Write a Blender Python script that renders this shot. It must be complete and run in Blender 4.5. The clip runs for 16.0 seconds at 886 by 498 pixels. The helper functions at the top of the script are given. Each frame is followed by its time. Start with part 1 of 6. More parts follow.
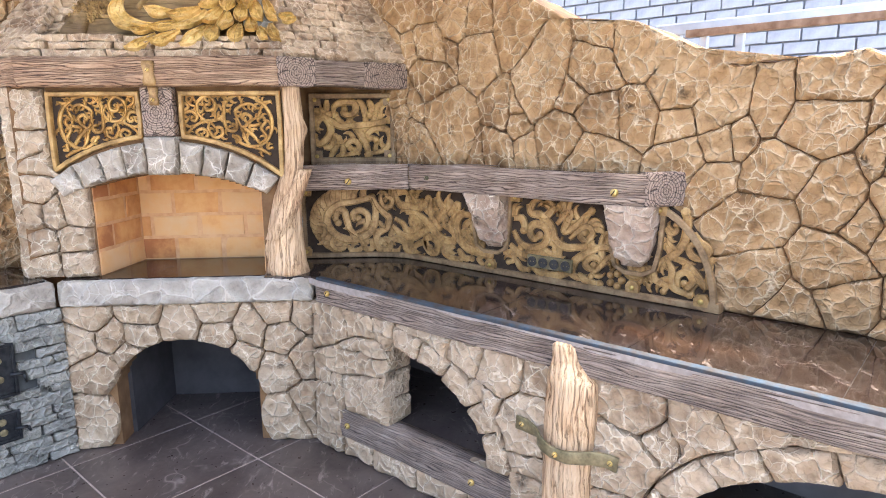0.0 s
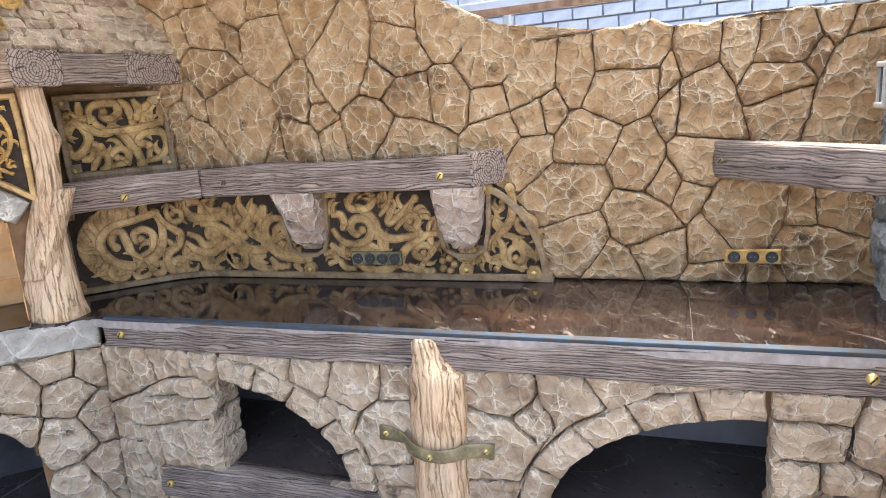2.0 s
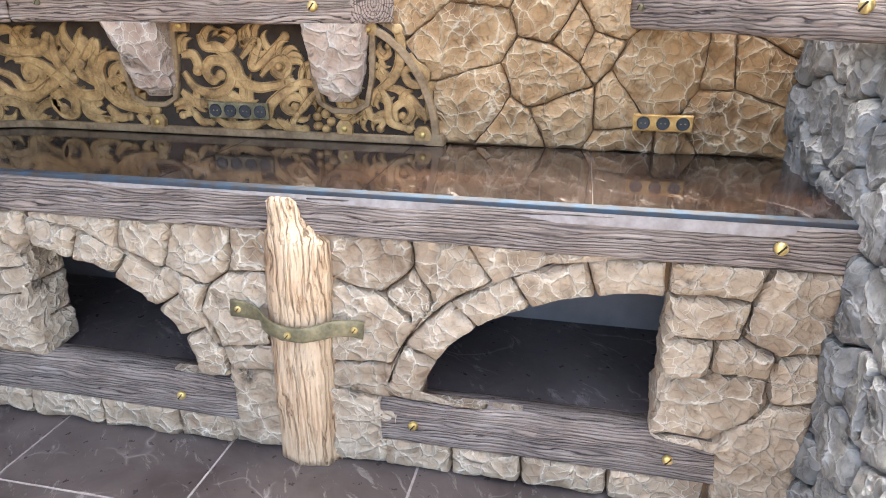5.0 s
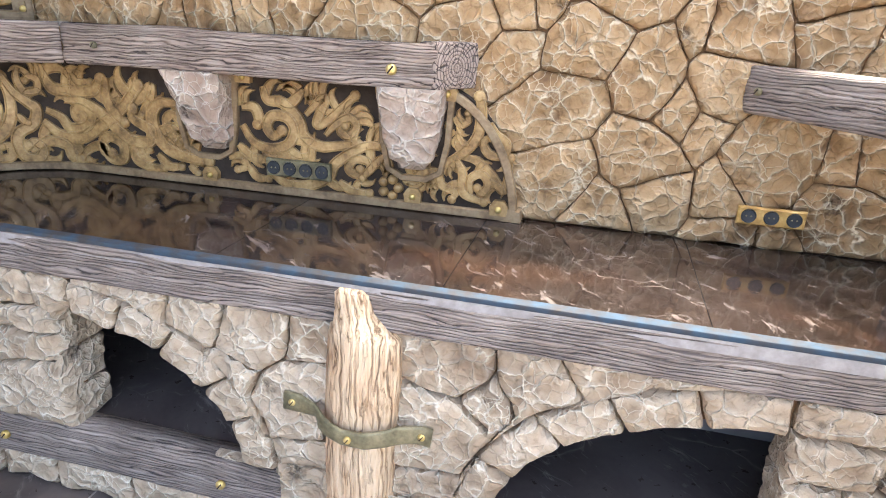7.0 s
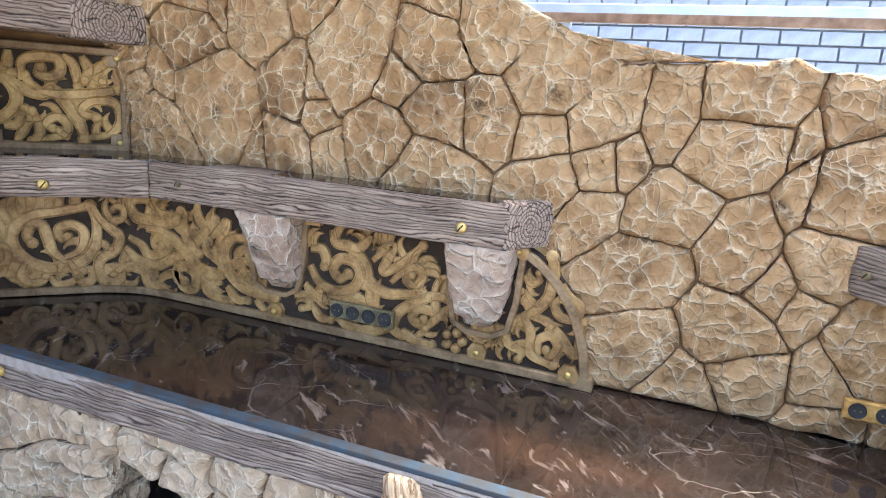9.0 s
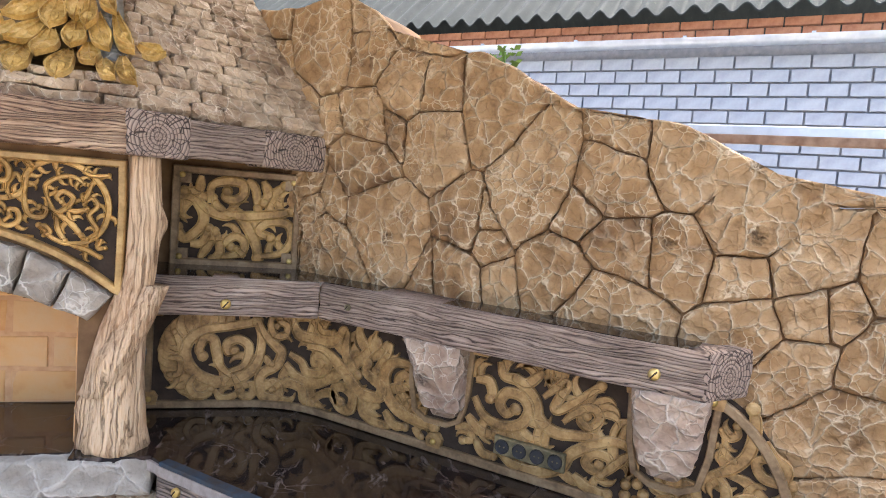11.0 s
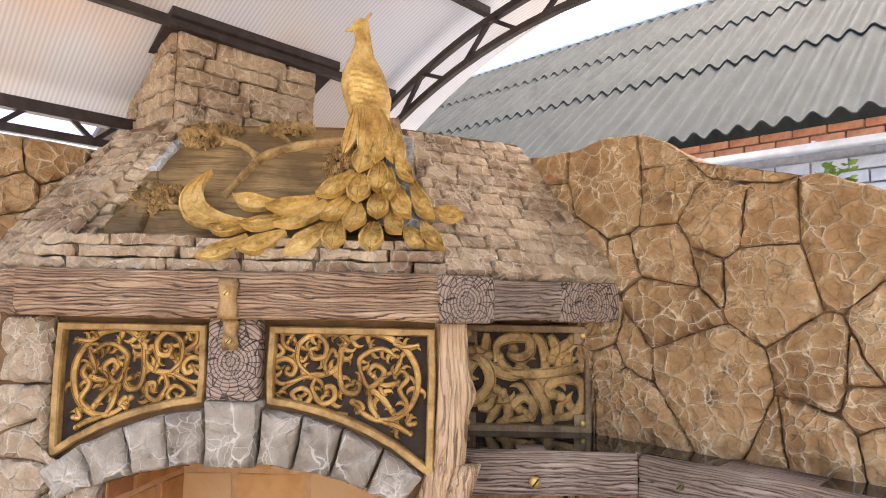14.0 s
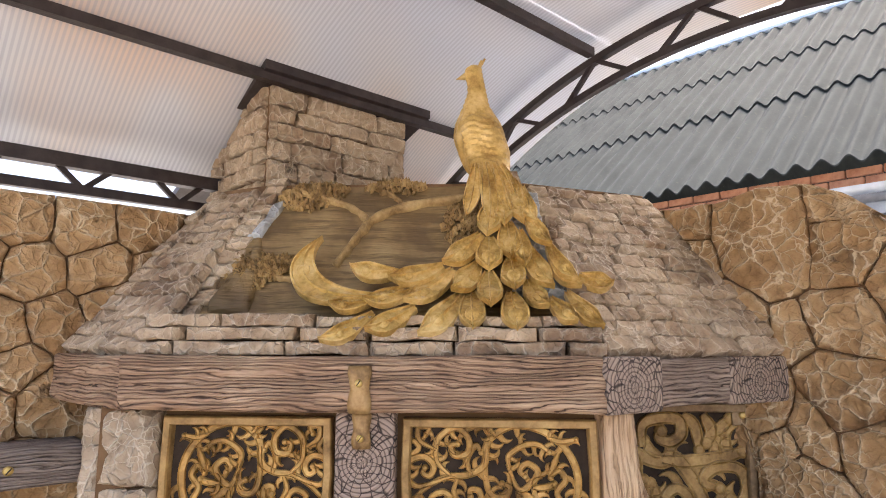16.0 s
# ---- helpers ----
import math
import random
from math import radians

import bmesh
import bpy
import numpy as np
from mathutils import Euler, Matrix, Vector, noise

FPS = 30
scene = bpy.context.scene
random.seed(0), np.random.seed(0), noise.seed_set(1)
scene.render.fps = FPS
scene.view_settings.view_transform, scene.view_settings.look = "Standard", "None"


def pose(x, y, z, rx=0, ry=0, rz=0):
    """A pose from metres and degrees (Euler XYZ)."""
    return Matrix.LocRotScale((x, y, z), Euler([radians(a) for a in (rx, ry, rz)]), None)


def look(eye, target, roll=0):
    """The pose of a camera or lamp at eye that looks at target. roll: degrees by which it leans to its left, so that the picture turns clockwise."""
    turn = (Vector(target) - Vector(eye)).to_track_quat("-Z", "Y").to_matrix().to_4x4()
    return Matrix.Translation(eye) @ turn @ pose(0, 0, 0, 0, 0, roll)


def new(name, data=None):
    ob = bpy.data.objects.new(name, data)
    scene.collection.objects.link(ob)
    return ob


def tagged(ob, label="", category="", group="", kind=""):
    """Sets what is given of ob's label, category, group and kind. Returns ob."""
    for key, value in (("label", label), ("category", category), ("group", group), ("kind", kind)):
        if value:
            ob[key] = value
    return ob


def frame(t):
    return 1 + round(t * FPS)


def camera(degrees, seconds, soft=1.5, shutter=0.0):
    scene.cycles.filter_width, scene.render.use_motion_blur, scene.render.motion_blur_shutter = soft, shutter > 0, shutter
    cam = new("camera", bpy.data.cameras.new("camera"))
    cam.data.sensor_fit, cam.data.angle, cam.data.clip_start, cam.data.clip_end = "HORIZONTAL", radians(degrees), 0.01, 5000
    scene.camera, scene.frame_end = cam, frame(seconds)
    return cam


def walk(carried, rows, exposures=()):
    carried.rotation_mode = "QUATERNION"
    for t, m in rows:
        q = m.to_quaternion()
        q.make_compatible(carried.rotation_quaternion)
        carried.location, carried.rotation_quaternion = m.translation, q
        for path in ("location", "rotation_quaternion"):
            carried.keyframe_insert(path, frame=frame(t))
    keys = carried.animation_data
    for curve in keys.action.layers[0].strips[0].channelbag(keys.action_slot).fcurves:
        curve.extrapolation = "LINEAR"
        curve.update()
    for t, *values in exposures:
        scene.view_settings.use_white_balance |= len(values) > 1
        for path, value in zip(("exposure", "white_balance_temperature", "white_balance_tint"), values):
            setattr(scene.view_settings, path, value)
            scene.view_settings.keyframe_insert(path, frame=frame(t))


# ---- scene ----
cam = camera(69.8, 16.0, 1.0)
PATH = [
    (0, (1.855, 0.506, 1.594), (0.566, 1.986, 1.208), -0.5),
    (0.5, (1.724, 0.565, 1.564), (0.586, 2.16, 1.162), -2.2),
    (0.7, (1.73, 0.616, 1.558), (0.634, 2.239, 1.152), -3.3),
    (1, (1.658, 0.599, 1.566), (0.705, 2.306, 1.14), -3.6),
    (1.5, (1.596, 0.573, 1.59), (0.825, 2.366, 1.155), -4.6),
    (2, (1.558, 0.546, 1.581), (0.885, 2.378, 1.145), -4.6),
    (2.5, (1.534, 0.546, 1.55), (0.936, 2.397, 1.084), -3.5),
    (3, (1.518, 0.577, 1.495), (0.981, 2.433, 0.979), -2.6),
    (3.5, (1.546, 0.693, 1.425), (1.078, 2.553, 0.857), -1.7),
    (4, (1.586, 0.777, 1.347), (1.163, 2.634, 0.736), -1.0),
    (4.2, (1.586, 0.79, 1.325), (1.178, 2.641, 0.685), -0.6),
    (6.3, (1.41, 0.949, 1.405), (1.026, 2.74, 0.602), 1.4),
    (6.5, (1.374, 0.976, 1.392), (0.979, 2.793, 0.656), 2.3),
    (7, (1.333, 1.04, 1.481), (0.9, 2.865, 0.786), 2.9),
    (7.5, (1.314, 1.106, 1.528), (0.846, 2.951, 0.915), 3.9),
    (8, (1.316, 1.166, 1.571), (0.789, 3.018, 1.029), 4.9),
    (8.2, (1.312, 1.185, 1.595), (0.758, 3.034, 1.071), 4.7),
    (10.3, (1.152, 1.191, 1.7), (0.26, 2.958, 1.417), 4.6),
    (10.5, (1.107, 1.176, 1.711), (0.191, 2.935, 1.458), 4.7),
    (11, (1.008, 1.127, 1.748), (0.05, 2.873, 1.567), 5.0),
    (11.5, (0.946, 1.145, 1.772), (-0.135, 2.825, 1.671), 4.3),
    (12, (0.913, 1.201, 1.785), (-0.293, 2.796, 1.757), 3.7),
    (12.5, (0.862, 1.229, 1.8), (-0.409, 2.773, 1.829), 3.0),
    (13, (0.772, 1.19, 1.81), (-0.558, 2.681, 1.891), 2.8),
    (13.5, (0.651, 1.118, 1.83), (-0.725, 2.564, 1.953), 2.2),
    (14, (0.548, 1.063, 1.829), (-0.863, 2.47, 1.999), 1.1),
    (14.5, (0.45, 1.078, 1.867), (-0.987, 2.453, 2.081), 0.8),
    (15, (0.358, 1.108, 1.907), (-1.093, 2.46, 2.173), 1.4),
    (15.5, (0.286, 1.095, 1.926), (-1.18, 2.423, 2.217), 0.9),
    (16, (0.174, 0.998, 1.943), (-1.296, 2.324, 2.23), 0.2),
]

EXPO = [(0, 3.35, 6400, 10), (1, 3.5, 6300, 8), (1.5, 3.3, 6250, 8), (2, 3.12, 6200, 7), (2.6, 3.3, 6150, 6), (3.2, 3.45, 6150, 6), (4, 3.45, 6150, 6), (7, 3.5, 6050, 5), (7.5, 3.38, 5900, 4), (8.2, 3.38, 5700, 2), (10.3, 2.83, 6150, 7), (12, 3.05, 6700, 12), (14, 2.92, 7000, 13), (16, 2.63, 6700, 12)]
walk(cam, [(t, look(eye, target, roll)) for t, eye, target, roll in PATH], EXPO)

# ---- world and light ----
SUN_EL, SUN_AZ = 70.0, 8.0          # degrees; azimuth from north (+y) towards east (+x)
world = bpy.data.worlds.new("world")
scene.world = world
world.use_nodes = True
wn = world.node_tree.nodes
sky = wn.new("ShaderNodeTexSky")
sky.sky_type = "NISHITA"
sky.sun_disc = False
sky.sun_elevation, sky.sun_rotation = radians(SUN_EL), radians(SUN_AZ)
sky.air_density, sky.dust_density, sky.ozone_density = 0.7, 6.0, 0.6
world.node_tree.links.new(sky.outputs[0], wn["Background"].inputs[0])
wn["Background"].inputs[1].default_value = 0.15
sun = new("sun", bpy.data.lights.new("sun", "SUN"))
sun.data.energy, sun.data.angle, sun.data.color = 0.9, radians(20), (1.0, 0.95, 0.86)
el, az = radians(SUN_EL), radians(SUN_AZ)
sun_dir = Vector((math.sin(az) * math.cos(el), math.cos(az) * math.cos(el), math.sin(el)))
sun.matrix_world = look(tuple(sun_dir * 30), (0, 0, 0))

# ---- materials ----
R2 = 2 ** 0.5


class Mat:
    """A small builder for node materials."""

    def __init__(self, name, rough=0.8, metal=0.0):
        self.m = bpy.data.materials.new(name)
        self.m.use_nodes = True
        self.nt = self.m.node_tree
        self.b = self.nt.nodes["Principled BSDF"]
        self.b.inputs["Roughness"].default_value = rough
        self.b.inputs["Metallic"].default_value = metal
        self.tc = self.node("ShaderNodeTexCoord").outputs["Object"]

    def node(self, kind, **kw):
        n = self.nt.nodes.new(kind)
        for k, v in kw.items():
            n.inputs[k.replace("_", " ")].default_value = v
        return n

    def link(self, a, b):
        self.nt.links.new(a, b)

    def scaled(self, sx, sy, sz, src=None):
        n = self.node("ShaderNodeMapping")
        n.inputs["Scale"].default_value = (sx, sy, sz)
        self.link(src or self.tc, n.inputs["Vector"])
        return n.outputs[0]

    def turned(self, angle, src):
        n = self.node("ShaderNodeMapping")
        n.inputs["Rotation"].default_value = (0, 0, angle)
        self.link(src, n.inputs["Vector"])
        return n.outputs[0]

    def noise(self, scale, detail=4.0, rough=0.55, vec=None, distort=0.0):
        n = self.node("ShaderNodeTexNoise", Scale=scale, Detail=detail, Roughness=rough, Distortion=distort)
        self.link(vec or self.tc, n.inputs["Vector"])
        return n.outputs[0]

    def warped(self, scale, amount, vec=None):
        """The coordinates, shaken by noise."""
        n = self.node("ShaderNodeTexNoise", Scale=scale, Detail=3.0)
        self.link(vec or self.tc, n.inputs["Vector"])
        a = self.node("ShaderNodeVectorMath")
        a.operation = "MULTIPLY_ADD"
        self.link(n.outputs["Color"], a.inputs[0])
        a.inputs[1].default_value = (amount, amount, amount)
        self.link(vec or self.tc, a.inputs[2])
        return a.outputs[0]

    def voronoi(self, scale, feature="DISTANCE_TO_EDGE", vec=None, rnd=1.0):
        n = self.nt.nodes.new("ShaderNodeTexVoronoi")
        n.feature = feature
        n.inputs["Scale"].default_value = scale
        n.inputs["Randomness"].default_value = rnd
        self.link(vec or self.tc, n.inputs["Vector"])
        return n.outputs[0]

    def ramp(self, src, stops):
        n = self.nt.nodes.new("ShaderNodeValToRGB")
        e = n.color_ramp.elements
        while len(e) < len(stops):
            e.new(0.5)
        for el_, (p, c) in zip(e, stops):
            el_.position = p
            el_.color = (c, c, c, 1) if isinstance(c, (int, float)) else (*c, 1)
        self.link(src, n.inputs[0])
        return n.outputs[0]

    def mix(self, fac, a, b, mode="MIX"):
        n = self.nt.nodes.new("ShaderNodeMix")
        n.data_type, n.blend_type = "RGBA", mode
        for sock, v in ((n.inputs[0], fac), (n.inputs[6], a), (n.inputs[7], b)):
            if isinstance(v, (int, float)):
                sock.default_value = v
            elif isinstance(v, tuple):
                sock.default_value = (*v, 1)
            else:
                self.link(v, sock)
        return n.outputs[2]

    def math(self, op, a, b=0.0):
        n = self.nt.nodes.new("ShaderNodeMath")
        n.operation = op
        for sock, v in zip(n.inputs, (a, b)):
            if isinstance(v, (int, float)):
                sock.default_value = v
            else:
                self.link(v, sock)
        return n.outputs[0]

    def rand(self):
        return self.node("ShaderNodeObjectInfo").outputs["Random"]

    def island(self):
        return self.node("ShaderNodeNewGeometry").outputs["Random Per Island"]

    def bump(self, height, strength=0.5, dist=0.01):
        n = self.node("ShaderNodeBump", Strength=strength, Distance=dist)
        self.link(height, n.inputs["Height"])
        self.link(n.outputs[0], self.b.inputs["Normal"])

    def color(self, c):
        if isinstance(c, tuple):
            self.b.inputs["Base Color"].default_value = (*c, 1)
        else:
            self.link(c, self.b.inputs["Base Color"])
        return self

    def rough(self, r):
        self.link(r, self.b.inputs["Roughness"])


def stone_mat(name, dark, base, light, vein, vscale=15.0, vamount=0.8, rough=0.85, relief=1.0):
    """Sculpted, dry-brushed stone: mottled body, a net of thin pale ridges, a few dark pits."""
    m = Mat(name, rough)
    big = m.noise(4.5, 3.0)
    mid = m.noise(17.0, 6.0, 0.62)
    fine = m.noise(120.0, 4.0, 0.65)
    v = m.math("ADD", m.math("MULTIPLY", big, 0.5), m.math("ADD", m.math("MULTIPLY", mid, 0.38), m.math("MULTIPLY", m.rand(), 0.14)))
    body = m.ramp(v, [(0.36, dark), (0.50, base), (0.66, light)])
    warp = m.warped(60.0, 0.010, m.warped(11.0, 0.055))
    edge = m.voronoi(vscale, vec=warp)
    edge2 = m.voronoi(vscale * 1.9, vec=warp)
    some = m.ramp(m.noise(7.0, 4.0), [(0.38, 0.12), (0.54, 1.0)])
    few = m.ramp(m.noise(5.0, 3.0, 0.5, m.scaled(1.0, 1.0, 1.3)), [(0.48, 0.0), (0.60, 1.0)])
    line = m.math("MULTIPLY", m.ramp(edge, [(0.0, 1.0), (0.016, 0.85), (0.040, 0.0)]), m.math("MULTIPLY", some, vamount))
    line2 = m.math("MULTIPLY", m.ramp(edge2, [(0.0, 1.0), (0.018, 0.7), (0.045, 0.0)]), m.math("MULTIPLY", few, vamount * 0.75))
    wash = m.math("MULTIPLY", m.ramp(edge, [(0.0, 1.0), (0.16, 0.0)]), 0.20)
    body = m.mix(m.math("MULTIPLY", m.ramp(edge, [(0.10, 0.0), (0.30, 1.0)]), 0.22), body, dark)
    body = m.mix(wash, body, vein)
    pit = m.ramp(m.voronoi(4.6, "F1", vec=m.warped(26.0, 0.06)), [(0.06, 1.0), (0.15, 0.0)])
    pit = m.math("MULTIPLY", pit, m.ramp(m.noise(70.0, 3.0), [(0.40, 0.25), (0.56, 1.0)]))
    body = m.mix(m.math("MULTIPLY", pit, 0.75), body, tuple(c * 0.28 for c in dark))
    body = m.mix(m.math("MULTIPLY", m.ramp(mid, [(0.30, 1.0), (0.42, 0.0)]), 0.45), body, tuple(c * 0.6 for c in dark))
    body = m.mix(m.math("MULTIPLY", m.ramp(fine, [(0.32, 1.0), (0.46, 0.0)]), 0.34), body, dark)
    body = m.mix(m.math("MINIMUM", m.math("ADD", line, line2), 1.0), body, vein)
    m.color(body)
    ridge = m.ramp(edge, [(0.0, 1.0), (0.05, 0.60), (0.20, 0.22), (0.5, 0.0)])
    ridge2 = m.ramp(edge2, [(0.0, 1.0), (0.10, 0.4), (0.4, 0.0)])
    chip = m.noise(9.0, 3.0, 0.5, warp)
    h = m.math("ADD", m.math("MULTIPLY", mid, 0.30), m.math("ADD", m.math("MULTIPLY", fine, 0.06), m.math("ADD", m.math("MULTIPLY", ridge, 0.42), m.math("ADD", m.math("MULTIPLY", ridge2, 0.14), m.math("MULTIPLY", chip, 0.55)))))
    m.bump(m.math("SUBTRACT", h, m.math("MULTIPLY", pit, 0.4)), 1.0, 0.026 * relief)
    return m.m


def wood_mat(name, crack, base, light, rough=0.75, crack_amount=0.85, scale=1.0):
    """Carved timber look: long wavering furrows that run along the object's own x."""
    m = Mat(name, rough)
    sp = m.node("ShaderNodeSeparateXYZ")
    m.link(m.tc, sp.inputs[0])
    across = m.math("ADD", sp.outputs[2], m.math("MULTIPLY", sp.outputs[1], 0.7))
    sway = m.noise(1.0, 2.0, 0.5, m.scaled(1.7, 9, 9))
    shake = m.noise(1.0, 3.0, 0.6, m.scaled(7, 42, 42))
    big = m.noise(5.0, 3.0)

    def furrows(freq, sw, sh, wide, gate):
        t = m.math("ADD", m.math("MULTIPLY", across, freq), m.math("ADD", m.math("MULTIPLY", sway, sw), m.math("MULTIPLY", shake, sh)))
        w = m.math("ABSOLUTE", m.math("SINE", t))
        return m.math("MULTIPLY", m.ramp(w, [(0.0, 1.0), (wide * 0.4, 0.85), (wide, 0.0)]), gate), w

    g1 = m.ramp(m.noise(1.0, 3.0, 0.55, m.scaled(3.2, 30, 30)), [(0.40, 0.0), (0.54, 1.0)])
    g2 = m.ramp(m.noise(1.0, 3.0, 0.55, m.scaled(4.5, 55, 55)), [(0.42, 0.12), (0.58, 1.0)])
    c1, w1 = furrows(310.0 * scale, 19.0, 8.0, 0.28, g1)
    c2, w2 = furrows(820.0 * scale, 42.0, 15.0, 0.5, g2)
    fibre = m.noise(1.0, 4.0, 0.62, m.scaled(4, 170, 170))
    v = m.math("ADD", m.math("MULTIPLY", fibre, 0.40), m.math("ADD", m.math("MULTIPLY", big, 0.42), m.math("MULTIPLY", w1, 0.12)))
    body = m.ramp(v, [(0.36, crack), (0.50, base), (0.66, light)])
    body = m.mix(m.math("MULTIPLY", c2, 0.62 * crack_amount), body, crack)
    body = m.mix(m.math("MULTIPLY", c1, crack_amount), body, tuple(c * 0.5 for c in crack))
    m.color(body)
    h = m.math("SUBTRACT", m.math("ADD", m.math("MULTIPLY", fibre, 0.25), m.math("MULTIPLY", w1, 0.25)), m.math("ADD", c1, m.math("MULTIPLY", c2, 0.45)))
    m.bump(h, 1.0, 0.010)
    return m.m


def endgrain_mat(name, dark, base):
    m = Mat(name, 0.8)
    q = m.warped(16.0, 0.010)
    ln = m.node("ShaderNodeVectorMath")
    ln.operation = "LENGTH"
    m.link(q, ln.inputs[0])
    sp = m.node("ShaderNodeSeparateXYZ")
    m.link(q, sp.inputs[0])
    ang = m.math("ARCTAN2", sp.outputs[2], sp.outputs[0])
    co = m.node("ShaderNodeCombineXYZ")
    m.link(m.math("MULTIPLY", ang, 3.2), co.inputs[0])
    m.link(m.math("MULTIPLY", ln.outputs["Value"], 34.0), co.inputs[1])
    v = m.voronoi(1.0, "DISTANCE_TO_EDGE", co.outputs[0])
    rings = m.math("SINE", m.math("MULTIPLY", ln.outputs["Value"], 560.0))
    body = m.mix(m.ramp(rings, [(0.25, 0.0), (0.9, 0.8)]), base, dark)
    cr = m.ramp(v, [(0.0, 1.0), (0.025, 0.8), (0.06, 0.0)])
    m.color(m.mix(cr, body, tuple(c * 0.4 for c in dark)))
    m.bump(m.math("SUBTRACT", m.math("MULTIPLY", rings, -0.2), cr), 0.7, 0.008)
    return m.m


def gold_mat(name, dark, base, light, metal=0.12, rough=0.45, vary=0.0):
    m = Mat(name, rough, metal)
    a = m.noise(14.0, 5.0, 0.6)
    b = m.noise(90.0, 3.0)
    v = m.math("ADD", m.math("MULTIPLY", a, 0.75), m.math("MULTIPLY", b, 0.25))
    if vary:
        v = m.math("ADD", v, m.math("MULTIPLY", m.math("SUBTRACT", m.island(), 0.5), vary))
    m.color(m.ramp(v, [(0.34, dark), (0.5, base), (0.66, light)]))
    m.rough(m.ramp(a, [(0.3, rough + 0.15), (0.7, rough - 0.08)]))
    m.bump(b, 0.35, 0.004)
    return m.m


def marble_mat(name, a, b, vein, rough, rust=None, vs=2.0):
    m = Mat(name, rough)
    n1 = m.noise(3.0, 6.0, 0.65, distort=0.6)
    body = m.ramp(n1, [(0.35, a), (0.62, b)])
    if rust:
        body = m.mix(m.ramp(m.noise(2.3, 5.0, 0.65, m.scaled(1, 2.2, 1), 0.8), [(0.48, 0.0), (0.66, 0.75)]), body, rust)
    w = m.warped(3.0, 0.45)
    e = m.voronoi(vs, vec=m.scaled(1.0, 2.6, 1.0, w))
    mask = m.ramp(m.noise(5.0, 4.0), [(0.47, 0.0), (0.62, 1.0)])
    ve = m.math("MULTIPLY", m.ramp(e, [(0.0, 1.0), (0.008, 0.35), (0.02, 0.0)]), mask)
    fl = m.ramp(m.noise(7.0, 8.0, 0.72, m.scaled(1.0, 3.6, 1.0, m.turned(0.9, m.warped(2.5, 0.25))), 0.5), [(0.57, 0.0), (0.63, 0.6), (0.70, 1.0)])
    body = m.mix(m.math("MULTIPLY", fl, 0.55), body, vein)
    m.color(m.mix(m.math("MULTIPLY", ve, 0.5), body, vein))
    m.rough(m.ramp(m.noise(30.0, 4.0), [(0.3, rough * 0.8), (0.7, rough * 1.4)]))
    m.bump(m.noise(60.0, 2.0), 0.04, 0.004)
    return m.m


def plain_mat(name, c1, c2, scale=12.0, rough=0.8, metal=0.0, bump=0.3, dist=0.004):
    m = Mat(name, rough, metal)
    n = m.noise(scale, 5.0, 0.6)
    m.color(m.ramp(n, [(0.35, c1), (0.65, c2)]))
    m.bump(m.noise(scale * 5, 4.0, 0.6), bump, dist)
    return m.m


TAN = stone_mat("tan_stone", (0.20, 0.102, 0.036), (0.385, 0.222, 0.090), (0.50, 0.32, 0.152), (0.74, 0.58, 0.37))
TAN_LOW = stone_mat("pale_tan_stone", (0.25, 0.165, 0.095), (0.43, 0.315, 0.197), (0.54, 0.415, 0.28), (0.76, 0.65, 0.48))
GREY = stone_mat("grey_stone", (0.11, 0.107, 0.095), (0.22, 0.216, 0.196), (0.33, 0.322, 0.29), (0.55, 0.53, 0.49), vscale=12.0, vamount=0.45)
LEDGE = stone_mat("ledge_stone", (0.14, 0.138, 0.118), (0.27, 0.268, 0.23), (0.37, 0.365, 0.315), (0.58, 0.57, 0.50), vscale=20.0, vamount=0.4)
HOOD = stone_mat("hood_stone", (0.24, 0.148, 0.083), (0.46, 0.33, 0.203), (0.59, 0.455, 0.30), (0.79, 0.66, 0.49), vscale=20.0, vamount=0.5, relief=0.7)
VOUSS = stone_mat("voussoir_stone", (0.20, 0.155, 0.108), (0.355, 0.298, 0.225), (0.47, 0.41, 0.32), (0.76, 0.69, 0.57), vscale=12.0, vamount=0.75, relief=0.8)
CORBEL = stone_mat("corbel_stone", (0.32, 0.205, 0.135), (0.52, 0.375, 0.262), (0.63, 0.48, 0.35), (0.84, 0.73, 0.58), vscale=14.0, relief=0.9)
GROUT = plain_mat("brown_joint", (0.13, 0.066, 0.026), (0.23, 0.13, 0.058), 10.0, 0.95)
GROUT_GREY = plain_mat("grey_joint", (0.045, 0.05, 0.05), (0.10, 0.105, 0.10), 10.0, 0.95)
BEAM = wood_mat("weathered_beam", (0.13, 0.082, 0.058), (0.36, 0.26, 0.19), (0.55, 0.43, 0.33))
BEAM_GREY = wood_mat("grey_beam", (0.10, 0.074, 0.060), (0.29, 0.222, 0.172), (0.46, 0.375, 0.305))
MANTEL = wood_mat("mantel_beam", (0.15, 0.08, 0.045), (0.42, 0.258, 0.15), (0.62, 0.44, 0.28))
END = endgrain_mat("end_grain", (0.11, 0.07, 0.05), (0.40, 0.295, 0.22))
LOG = wood_mat("pale_log", (0.46, 0.27, 0.135), (0.68, 0.465, 0.27), (0.78, 0.60, 0.385), 0.75, 0.38, 0.36)
GOLD = gold_mat("gold_paint", (0.20, 0.098, 0.018), (0.46, 0.255, 0.060), (0.66, 0.43, 0.145))
GOLD_NICHE = gold_mat("dark_gold_paint", (0.16, 0.085, 0.020), (0.37, 0.215, 0.062), (0.54, 0.36, 0.125))
